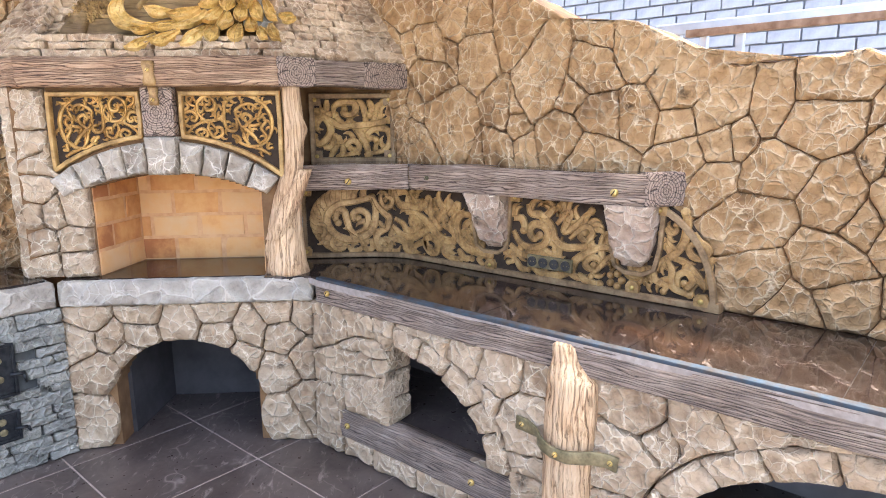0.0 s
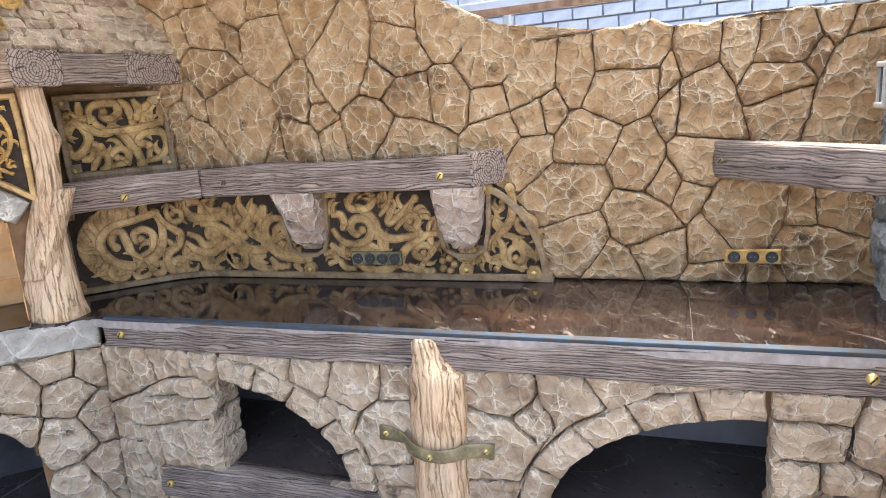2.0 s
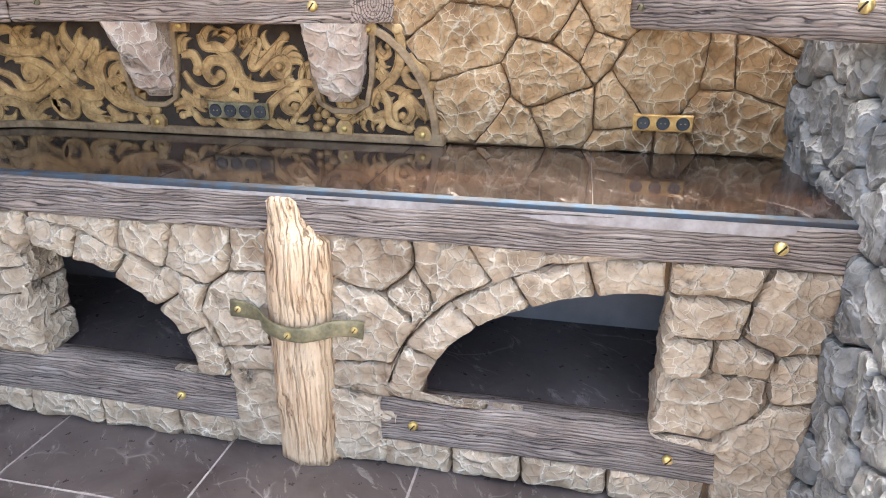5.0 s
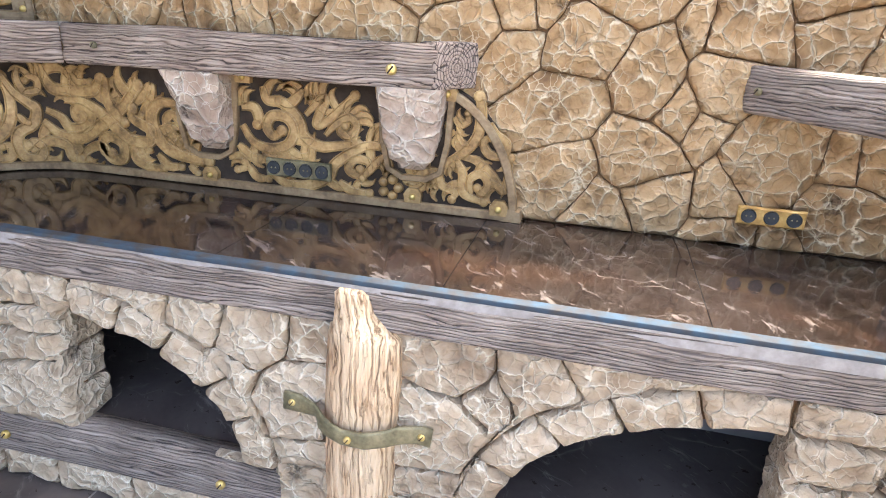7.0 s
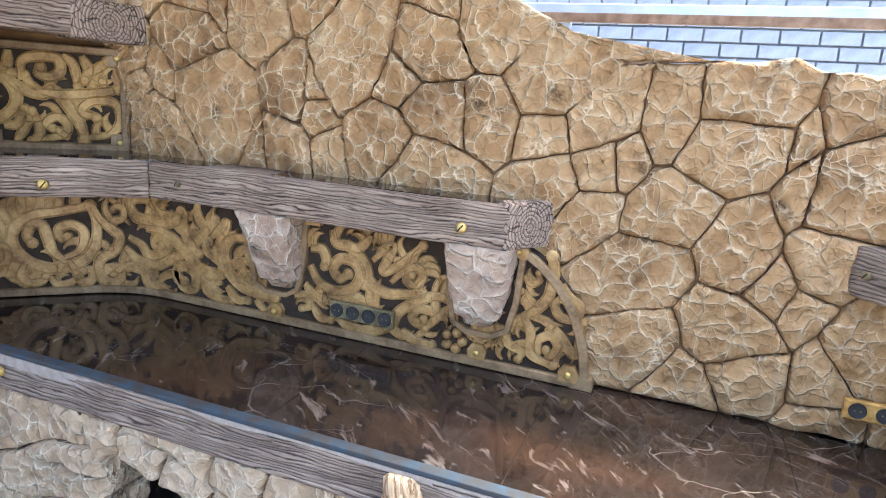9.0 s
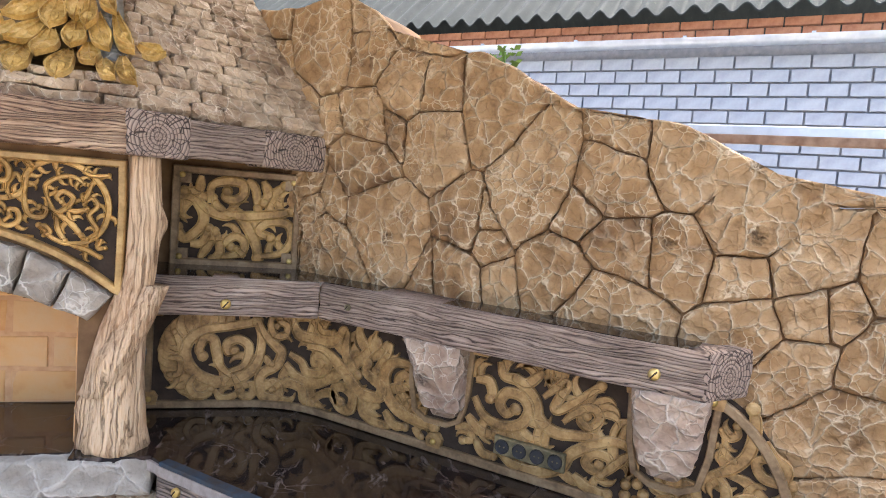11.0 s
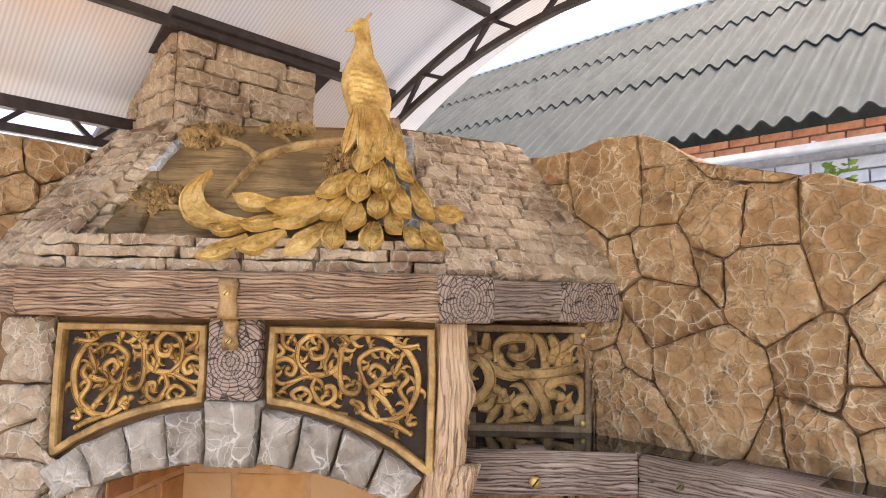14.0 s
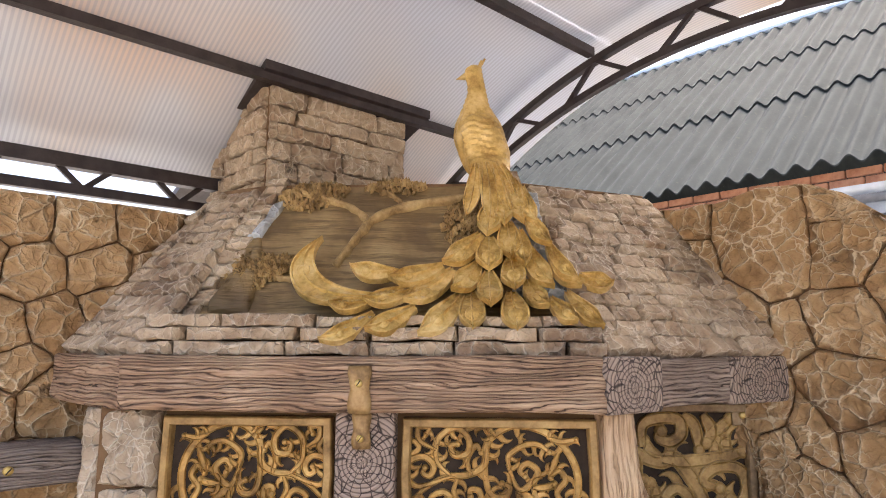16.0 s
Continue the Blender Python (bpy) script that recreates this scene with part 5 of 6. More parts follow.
# borders that loop under the two corbels
for cu in (0.645, 1.375):
    bm = bmesh.new()
    ribbon([(cu - 0.115, V1), (cu - 0.105, 1.10), (cu - 0.085, 1.01), (cu - 0.04, 0.985), (cu + 0.04, 0.985), (cu + 0.085, 1.01), (cu + 0.105, 1.10), (cu + 0.115, V1)], lambda t: 0.02, 0.02, M_panel, bm, profile=FLATBAR)
    part("loop", bm, FRAME_DULL, long_panel)
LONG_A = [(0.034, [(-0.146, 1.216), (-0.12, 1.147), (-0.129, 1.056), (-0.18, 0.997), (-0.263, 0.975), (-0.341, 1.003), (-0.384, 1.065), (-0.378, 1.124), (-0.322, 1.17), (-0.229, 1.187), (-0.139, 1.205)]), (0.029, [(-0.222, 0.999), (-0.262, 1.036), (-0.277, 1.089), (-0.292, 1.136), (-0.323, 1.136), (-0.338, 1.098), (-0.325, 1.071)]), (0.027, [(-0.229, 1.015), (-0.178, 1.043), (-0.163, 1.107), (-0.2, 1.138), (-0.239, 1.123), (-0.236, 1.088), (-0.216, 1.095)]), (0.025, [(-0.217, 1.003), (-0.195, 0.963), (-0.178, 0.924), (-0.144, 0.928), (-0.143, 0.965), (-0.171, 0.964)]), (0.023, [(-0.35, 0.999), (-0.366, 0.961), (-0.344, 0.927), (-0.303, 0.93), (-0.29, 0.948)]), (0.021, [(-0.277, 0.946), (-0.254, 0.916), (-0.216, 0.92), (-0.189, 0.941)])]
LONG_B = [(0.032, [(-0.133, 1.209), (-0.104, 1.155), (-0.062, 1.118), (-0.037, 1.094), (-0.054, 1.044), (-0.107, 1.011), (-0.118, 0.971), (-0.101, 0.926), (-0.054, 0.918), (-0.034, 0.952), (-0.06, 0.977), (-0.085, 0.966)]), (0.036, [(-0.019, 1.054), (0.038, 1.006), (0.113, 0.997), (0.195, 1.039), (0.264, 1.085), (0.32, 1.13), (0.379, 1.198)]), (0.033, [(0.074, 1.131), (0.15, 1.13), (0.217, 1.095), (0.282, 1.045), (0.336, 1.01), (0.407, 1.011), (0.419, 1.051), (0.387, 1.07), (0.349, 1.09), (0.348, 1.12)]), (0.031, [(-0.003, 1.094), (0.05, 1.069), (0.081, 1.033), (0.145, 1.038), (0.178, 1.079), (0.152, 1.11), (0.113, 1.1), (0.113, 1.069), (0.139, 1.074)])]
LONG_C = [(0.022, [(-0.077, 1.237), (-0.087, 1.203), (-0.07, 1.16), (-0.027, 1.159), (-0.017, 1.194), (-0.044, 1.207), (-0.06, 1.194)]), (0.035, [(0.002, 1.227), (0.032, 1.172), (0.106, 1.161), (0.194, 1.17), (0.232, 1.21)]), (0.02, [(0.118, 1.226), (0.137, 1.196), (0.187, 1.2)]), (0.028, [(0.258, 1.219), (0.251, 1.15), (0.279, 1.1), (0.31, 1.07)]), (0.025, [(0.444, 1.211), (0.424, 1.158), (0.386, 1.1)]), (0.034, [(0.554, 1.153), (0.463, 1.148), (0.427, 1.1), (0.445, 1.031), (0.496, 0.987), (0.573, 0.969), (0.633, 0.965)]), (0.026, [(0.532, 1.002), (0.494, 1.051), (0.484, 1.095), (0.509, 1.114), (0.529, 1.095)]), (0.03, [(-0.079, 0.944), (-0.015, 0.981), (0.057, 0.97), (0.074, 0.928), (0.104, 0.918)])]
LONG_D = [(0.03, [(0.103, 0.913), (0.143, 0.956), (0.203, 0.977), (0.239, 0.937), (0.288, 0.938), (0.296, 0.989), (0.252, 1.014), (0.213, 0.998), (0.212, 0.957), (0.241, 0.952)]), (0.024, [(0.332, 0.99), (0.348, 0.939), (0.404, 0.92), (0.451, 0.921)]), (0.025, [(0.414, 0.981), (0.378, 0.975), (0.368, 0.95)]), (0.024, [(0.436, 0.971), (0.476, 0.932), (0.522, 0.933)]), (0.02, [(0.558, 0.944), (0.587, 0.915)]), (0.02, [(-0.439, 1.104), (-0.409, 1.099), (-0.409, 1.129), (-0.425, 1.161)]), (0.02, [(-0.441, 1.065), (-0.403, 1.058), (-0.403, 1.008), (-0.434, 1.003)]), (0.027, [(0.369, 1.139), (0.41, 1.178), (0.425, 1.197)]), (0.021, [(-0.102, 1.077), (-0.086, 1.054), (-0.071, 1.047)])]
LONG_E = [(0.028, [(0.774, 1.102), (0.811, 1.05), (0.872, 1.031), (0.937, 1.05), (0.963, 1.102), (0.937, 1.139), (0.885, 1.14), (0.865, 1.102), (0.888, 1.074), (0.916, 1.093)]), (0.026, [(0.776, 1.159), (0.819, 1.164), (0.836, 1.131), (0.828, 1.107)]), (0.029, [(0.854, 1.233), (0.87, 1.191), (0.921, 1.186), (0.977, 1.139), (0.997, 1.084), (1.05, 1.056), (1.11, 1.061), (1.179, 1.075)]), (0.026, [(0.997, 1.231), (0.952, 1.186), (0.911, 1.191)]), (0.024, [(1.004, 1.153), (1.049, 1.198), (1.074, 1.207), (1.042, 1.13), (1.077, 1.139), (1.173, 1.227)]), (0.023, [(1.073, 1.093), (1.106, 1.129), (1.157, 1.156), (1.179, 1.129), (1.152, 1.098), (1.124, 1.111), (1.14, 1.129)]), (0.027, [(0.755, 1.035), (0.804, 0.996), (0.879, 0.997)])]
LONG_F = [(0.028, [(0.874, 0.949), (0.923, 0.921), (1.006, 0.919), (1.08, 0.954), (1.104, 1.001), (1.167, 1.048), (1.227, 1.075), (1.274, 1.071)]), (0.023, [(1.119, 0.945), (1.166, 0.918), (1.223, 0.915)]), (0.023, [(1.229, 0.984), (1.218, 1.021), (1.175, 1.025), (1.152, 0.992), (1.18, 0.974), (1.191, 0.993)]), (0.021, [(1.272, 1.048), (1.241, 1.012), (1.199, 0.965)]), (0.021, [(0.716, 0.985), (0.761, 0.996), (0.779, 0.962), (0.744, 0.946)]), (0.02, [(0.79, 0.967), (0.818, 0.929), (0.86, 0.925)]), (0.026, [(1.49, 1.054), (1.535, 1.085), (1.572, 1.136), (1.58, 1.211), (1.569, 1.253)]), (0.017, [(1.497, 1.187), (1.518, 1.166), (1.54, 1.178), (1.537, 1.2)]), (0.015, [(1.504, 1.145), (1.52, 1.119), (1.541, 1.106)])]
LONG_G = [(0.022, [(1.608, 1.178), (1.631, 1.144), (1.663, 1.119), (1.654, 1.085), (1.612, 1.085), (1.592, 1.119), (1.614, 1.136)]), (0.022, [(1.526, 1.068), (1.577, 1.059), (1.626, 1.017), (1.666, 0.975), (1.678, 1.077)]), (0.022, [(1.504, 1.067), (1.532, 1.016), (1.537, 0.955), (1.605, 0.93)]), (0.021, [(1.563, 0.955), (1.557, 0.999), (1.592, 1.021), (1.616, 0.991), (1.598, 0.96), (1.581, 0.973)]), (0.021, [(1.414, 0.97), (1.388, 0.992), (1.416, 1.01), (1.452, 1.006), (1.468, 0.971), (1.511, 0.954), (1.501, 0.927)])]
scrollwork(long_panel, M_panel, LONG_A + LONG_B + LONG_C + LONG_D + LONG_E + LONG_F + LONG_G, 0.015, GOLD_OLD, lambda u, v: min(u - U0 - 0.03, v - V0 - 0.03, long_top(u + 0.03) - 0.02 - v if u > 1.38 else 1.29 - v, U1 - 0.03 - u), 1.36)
plate("corner", [(1.662, V0), (1.726, V0), (1.722, V0 + 0.034), (1.69, V0 + 0.04), (1.662, V0 + 0.03)], M_panel, -0.03, 0.021, FRAME_DULL, long_panel)
for i in range(5):
    a = 2 * math.pi * i / 5
    bm = bmesh.new()
    dot(bm, 1.295 + 0.028 * math.cos(a), 0.945 + 0.028 * math.sin(a), 0.017, 0.022, M_panel)
    part("petal", bm, GOLD_OLD, long_panel)
for u, v in ((-0.50, 0.915), (-0.49, 1.24), (0.645, 0.92), (0.79, 1.26), (1.275, 1.25), (1.375, 0.925), (1.475, 1.255), (1.655, 0.915)):
    plate("lug", [(u - 0.026, v - 0.02), (u + 0.026, v - 0.02), (u + 0.03, v + 0.008), (u + 0.016, v + 0.028), (u - 0.016, v + 0.028), (u - 0.03, v + 0.008)], M_panel, 0.0, 0.022, GOLD_OLD, long_panel)
    screw(M_panel, u, v, 0.022, 0.0105, parent=long_panel, slot=False)


def socket_strip(label, M, u0, u1, v0, v1, count, h0, material):
    t = thing("socket_strip", label, "power socket", "sockets over the worktop")
    bm = bmesh.new()
    c = [(u0, v0), (u1, v0), (u1, v1), (u0, v1)]
    lo = [bm.verts.new(M(u, v, h0)) for u, v in c]
    mid = [bm.verts.new(M(u, v, h0 + 0.012)) for u, v in c]
    g = 0.004
    hi = [bm.verts.new(M(u, v, h0 + 0.016)) for u, v in ((u0 + g, v0 + g), (u1 - g, v0 + g), (u1 - g, v1 - g), (u0 + g, v1 - g))]
    for a, b in ((lo, mid), (mid, hi)):
        for i in range(4):
            bm.faces.new((a[i], a[(i + 1) % 4], b[(i + 1) % 4], b[i]))
    bm.faces.new(hi)
    part("plate", bm, material, t)
    for i in range(count):
        u = u0 + (u1 - u0) * (i + 0.5) / count
        v = (v0 + v1) / 2
        r = min((v1 - v0) * 0.36, (u1 - u0) / count * 0.42)
        bm = bmesh.new()
        n = 20
        rows = [[bm.verts.new(M(u + k * r * math.cos(2 * math.pi * j / n), v + k * r * math.sin(2 * math.pi * j / n), h0 + z)) for j in range(n)] for k, z in ((1.12, 0.016), (1.06, 0.02), (1.0, 0.018), (0.92, 0.017))]
        for a, b in zip(rows, rows[1:]):
            for j in range(n):
                bm.faces.new((a[j], a[(j + 1) % n], b[(j + 1) % n], b[j]))
        bm.faces.new(rows[-1])
        so = part("socket", bm, SOCKET, t, "black round socket")
        for sx in (-0.35, 0.35):
            b2 = bmesh.new()
            dot(b2, u + sx * r, v, r * 0.14, 0.002, lambda a, b, h: M(a, b, h0 + 0.0172 + h), 8)
            part("contact", b2, STRAP, so)
    return t


socket_strip("bronze strip of four black sockets in the gilded panel", M_panel, 0.865, 1.095, 0.945, 1.003, 4, 0.014, STRAP)
socket_strip("gold strip of three black sockets in the stone wall", M_main, 1.742, 1.922, 0.956, 1.008, 3, 0.046, GOLD)

# ---- small gilded panel in the niche ----
nichep = thing("niche_scroll_panel", "gilded scroll relief panel set in the niche", "relief panel")
M_n = M_fire(-2.60)
N0, N1, NZ0, NZ1 = 1.195, 1.66, 1.392, 1.762
outl = [(N0, NZ0), (N1, NZ0), (N1, NZ1), (N0, NZ1)]
plate("backing", outl, M_n, -0.01, 0.004, DARK, nichep, "dark brown backing")
frame_around(outl, 0.03, 0.028, M_n, FRAME_DULL, nichep, "dull gold frame")
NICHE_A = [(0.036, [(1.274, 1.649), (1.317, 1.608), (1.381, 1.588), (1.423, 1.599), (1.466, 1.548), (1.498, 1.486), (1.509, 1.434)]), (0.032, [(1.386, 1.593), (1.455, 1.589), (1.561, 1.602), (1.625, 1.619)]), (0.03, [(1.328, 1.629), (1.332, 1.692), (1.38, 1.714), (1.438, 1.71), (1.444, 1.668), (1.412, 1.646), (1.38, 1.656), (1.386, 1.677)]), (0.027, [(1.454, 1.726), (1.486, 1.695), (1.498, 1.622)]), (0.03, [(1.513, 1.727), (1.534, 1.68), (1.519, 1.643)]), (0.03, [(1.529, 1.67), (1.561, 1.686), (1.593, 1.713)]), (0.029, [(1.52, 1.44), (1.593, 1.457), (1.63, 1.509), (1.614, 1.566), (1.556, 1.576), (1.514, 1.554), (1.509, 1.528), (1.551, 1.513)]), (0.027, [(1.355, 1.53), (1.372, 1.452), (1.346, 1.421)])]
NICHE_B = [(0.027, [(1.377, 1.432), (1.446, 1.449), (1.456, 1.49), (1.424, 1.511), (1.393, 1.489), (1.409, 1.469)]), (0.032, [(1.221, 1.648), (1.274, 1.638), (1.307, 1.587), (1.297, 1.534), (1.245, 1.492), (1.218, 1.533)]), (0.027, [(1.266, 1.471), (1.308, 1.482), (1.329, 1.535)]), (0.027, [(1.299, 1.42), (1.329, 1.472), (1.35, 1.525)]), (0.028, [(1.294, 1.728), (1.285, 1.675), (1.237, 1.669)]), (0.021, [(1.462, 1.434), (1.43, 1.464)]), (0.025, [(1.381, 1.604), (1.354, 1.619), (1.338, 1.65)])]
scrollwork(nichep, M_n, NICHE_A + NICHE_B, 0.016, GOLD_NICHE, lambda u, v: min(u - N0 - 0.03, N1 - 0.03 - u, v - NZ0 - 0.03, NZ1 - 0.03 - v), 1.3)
for u, v in ((N0 + 0.035, NZ0 + 0.035), (N1 - 0.035, NZ0 + 0.035), (N1 - 0.035, NZ1 - 0.035), (N0 + 0.035, NZ1 - 0.035)):
    plate("lug", [(u - 0.03, v - 0.03), (u + 0.03, v - 0.03), (u + 0.03, v + 0.03), (u - 0.03, v + 0.03)], M_n, 0.0, 0.022, FRAME_DULL, nichep)
    screw(M_n, u, v, 0.022, 0.011, parent=nichep, slot=False)

# ---- corner beam on the east side ----
corner_beam = thing("corner_beam", "dark grey carved timber beam across the wall corner", "beam")
beam("timber", "", (1.700, 2.975, 1.325), (2.23, 2.27, 1.333), 0.128, 0.06, BEAM_GREY, parent=corner_beam, jag=0.008)
cdir = Vector((0.53, -0.705, 0)).normalized()
cn = Vector((-0.705, -0.53, 0)).normalized()
M_cb = lambda u, v, h: Vector((1.700, 2.975, 0)) + cdir * u + cn * h + Vector((0, 0, v))
screw(M_cb, 0.05, 1.325, 0.006, 0.011, STRAP, corner_beam)
screw(M_cb, 0.73, 1.335, 0.006, 0.016, parent=corner_beam)

# ---- west block with the stove doors ----
block = thing("stove_block", "grey ledge-stone stove block with a thick slab top", "stove block")
part("core", box_bm((0.46, 1.5, 0.75), (-1.71, 0.745, 0.375)), GROUT_GREY, block)
rng = random.Random(9)
DOORS = [(1.10, 1.297, 0.385, 0.635), (1.08, 1.285, 0.17, 0.315)]


def door_push(u, v):
    for a, b, c, d in DOORS:
        if a < u < b and c < v < d:
            return b, v
    return u, v


for poly in courses(0.0, 1.52, 0.0, 0.75, (0.038, 0.062), (0.12, 0.36), rng, 0.006):
    cy = sum(p[0] for p in poly) / 4
    cz = sum(p[1] for p in poly) / 4
    if any(a < cy < b and c < cz < d for a, b, c, d in DOORS):
        continue
    stone("ledge_stone", poly, M_block, LEDGE, block, 0.022 + 0.012 * rng.random(), 0.0025, push=door_push, lump=0.006, wobble=0.006, rim=0.010)
rough_slab("slab", 0.0, 1.492, -1.440, -1.93, 0.755, TOP - 0.004, SLAB, block, "thick grey slab with a chipped edge", face=lambda u, w, z: Vector((w, u, z)))
part("stove_top", box_bm((0.42, 1.45, 0.02), (-1.71, 0.75, TOP - 0.004)), COUNTER, block, "dark glossy tiled top")
for a, b, c, d in DOORS:
    dr = part("stove_door", box_bm((0.03, b - a, d - c), (-1.455, (a + b) / 2, (c + d) / 2), 0.005), IRON, block, "black cast-iron stove door")
    fr = frame_around([(a, c), (b, c), (b, d), (a, d)], 0.016, 0.012, lambda u, v, h: Vector((-1.442 + h, u, v)), IRON, dr)
    for fu, fv in ((0.35, 0.7), (0.65, 0.7), (0.35, 0.35), (0.65, 0.35)):
        bm = bmesh.new()
        dot(bm, a + (b - a) * fu, c + (d - c) * fv, 0.018, 0.008, lambda u, v, h: Vector((-1.441 + h, u, v)), 10)
        part("rosette", bm, STRAP, dr, "dull brass rosette")
    bm = cyl_bm((-1.43, b - 0.03, c + (d - c) * 0.42), (-1.415, b + 0.02, c + (d - c) * 0.40), 0.008)
    cyl_bm((-1.415, b + 0.02, c + (d - c) * 0.40), (-1.42, b + 0.03, c + (d - c) * 0.22), 0.008, 0.006, bm=bm)
    part("latch", bm, IRON, dr, "curved iron latch", True)

west_beam = thing("west_shelf_beam", "dark timber beam on the wall beside the hearth", "beam")
beam("timber", "", (-1.80, 0.6, 1.615), (-1.80, 1.475, 1.615), 0.105, 0.17, BEAM_GREY, parent=west_beam)
screw(lambda u, v, h: Vector((-1.798 + h, u, v)), 1.30, 1.615, 0.006, 0.012, parent=west_beam)


# ---- hood ----
hood = thing("hood", "tapering stone hood of thin ledge stones above the mantel", "chimney hood")
HB, HT = 1.905, 2.42


def mirrored(p):
    """The place on the other side of the corner's bisector."""
    a, w = (p.x + p.y) / R2, (p.x - p.y) / R2
    return P(2 * MID - a, w, p.z)


fr0, fr1 = P(1.13, -2.17, HB), P(0.985, -2.60, HT)
br0, br1 = Vector((-0.55, 2.985, HB)), Vector((-0.98, 2.985, HT))
fl0, fl1 = mirrored(fr0), mirrored(fr1)
bl0, bl1 = Vector((-1.95, 1.44, HB)), Vector((-1.95, 1.86, HT))
cor0, cor1 = Vector((-2.2, 2.985, HB)), Vector((-2.2, 2.985, HT))
loop0 = [P(0.02, -2.32, HB), P(1.10, -2.32, HB), br0, cor0, bl0]
loop1 = [P(0.16, -2.66, HT), P(0.965, -2.66, HT), br1, cor1, bl1]
bm = bmesh.new()
va = [bm.verts.new(v) for v in loop0]
vb = [bm.verts.new(v) for v in loop1]
bm.faces.new(va[::-1])
bm.faces.new(vb)
for i in range(5):
    bm.faces.new((va[i], va[(i + 1) % 5], vb[(i + 1) % 5], vb[i]))
part("core", bm, GROUT, hood)
part("plinth", prism_bm([tuple(p.xy) for p in (P(-0.03, -2.215, 0), P(1.11, -2.215, 0), br0, cor0, Vector((-1.95, 1.46, 0)))], 1.80, HB + 0.01), GROUT, hood)


def M_quad(a, b, c, d, W, H):
    """Metres over a four-cornered face: a, b below, c above b, d above a."""
    nn = (b - a).cross(d - a).normalized()

    def M(u, v, h):
        x, y = u / W, v / H
        return a * (1 - x) * (1 - y) + b * x * (1 - y) + c * x * y + d * (1 - x) * y + nn * h
    return M


rng = random.Random(33)
for M, W, H in ((M_quad(fr0, br0, br1, fr1, 0.72, 0.62), 0.72, 0.62), (M_quad(bl0, fl0, fl1, bl1, 0.42, 0.62), 0.42, 0.62)):
    for poly in courses(0, W, 0, H, (0.036, 0.055), (0.10, 0.26), rng, 0.004):
        stone("ledge_stone", poly, M, HOOD, hood, 0.02 + 0.016 * rng.random(), 0.002, lump=0.006, wobble=0.005, rim=0.010)
M = M_fire(-2.235)
for v0, v1, u0, u1, hh in ((HB, 1.942, -0.05, 1.15, 0.085), (1.942, 1.978, -0.035, 1.14, 0.07), (1.978, 2.012, -0.02, 0.42, 0.06), (1.978, 2.006, 0.42, 1.12, 0.045)):
    for poly in courses(u0, u1, v0, v1, (0.05, 0.06), (0.14, 0.34), rng, 0.002):
        stone("ledge_stone", poly, M, HOOD, hood, hh + 0.012 * rng.random(), 0.002, lump=0.006, wobble=0.004, rim=0.010)
# sloping front: strips of stones either side of the relief


def M_slope(u, v, h):
    """u along the face, v its height; the front leans back."""
    k = (v - HB) / (HT - HB)
    w = -2.255 - 0.345 * k
    return P(u, w + h * 0.83, v + h * 0.55)


for side in (0, 1):
    v = 1.99
    while v < 2.44:
        e = v + rng.uniform(0.03, 0.046)
        k = (v - HB) / (HT - HB)
        a = -0.035 + 0.175 * k
        b = a + 0.075 + rng.uniform(-0.012, 0.02)
        poly = [(a, v), (b, v + 0.004), (b + 0.008, e), (a + 0.012, e)]
        if side:
            poly = [(2 * MID - u, q) for u, q in poly]
        stone("ledge_stone", poly, M_slope, HOOD, hood, 0.03, 0.002, lump=0.006, wobble=0.004, rim=0.010)
        v = e
part("hood_cap", prism_bm([tuple(p.xy) for p in (fl1, fr1, br1, cor1, bl1)], HT + 0.001, HT + 0.03), GROUT, hood)

# ---- relief with tree and water ----
def relief_mat():
    m = Mat("painted_relief", 0.6, 0.1)
    g = m.noise(1.0, 4.0, 0.6, m.scaled(5, 5, 60, m.warped(6.0, 0.02)))
    a = m.noise(7.0, 4.0)
    c = m.ramp(a, [(0.35, (0.15, 0.09, 0.034)), (0.52, (0.28, 0.18, 0.072)), (0.68, (0.38, 0.26, 0.115))])
    m.color(m.mix(m.ramp(g, [(0.42, 0.8), (0.5, 0.0)]), c, (0.15, 0.09, 0.035)))
    m.bump(g, 0.8, 0.012)
    return m.m


RELIEF = relief_mat()
BARK = gold_mat("painted_bark", (0.16, 0.09, 0.028), (0.38, 0.24, 0.092), (0.58, 0.41, 0.18), 0.1, 0.55)
CASCADE = stone_mat("pale_cascade", (0.30, 0.29, 0.26), (0.45, 0.45, 0.43), (0.58, 0.58, 0.57), (0.74, 0.74, 0.72), vscale=12.0)
relief = thing("tree_relief", "carved gold-brown relief of a branch over water", "relief panel")
plate("board", [(0.055, 1.985), (1.05, 1.985), (0.98, 2.435), (0.165, 2.435)], M_slope, -0.02, 0.012, RELIEF, relief, "rippled water and bank")
stone("cascade", [(0.93, 2.06), (1.09, 2.03), (1.03, 2.40), (0.93, 2.43)], M_slope, CASCADE, relief, 0.035, lump=0.02)
stone("rock", [(0.085, 2.01), (0.20, 2.01), (0.21, 2.13), (0.17, 2.27), (0.12, 2.22)], M_slope, RELIEF, relief, 0.03, lump=0.03)
stone("pale_rock", [(0.13, 2.22), (0.18, 2.24), (0.225, 2.38), (0.185, 2.37)], M_slope, CASCADE, relief, 0.03, lump=0.008)


def branch(path, w0, w1, h):
    bm = bmesh.new()
    ribbon(path, lambda t: (w0 + (w1 - w0) * t) * (1 + 0.22 * math.sin(t * 23 + w0 * 900)), h, M_slope, bm, profile=ROUND)
    part("branch", bm, BARK, relief, "gnarled branch", True)


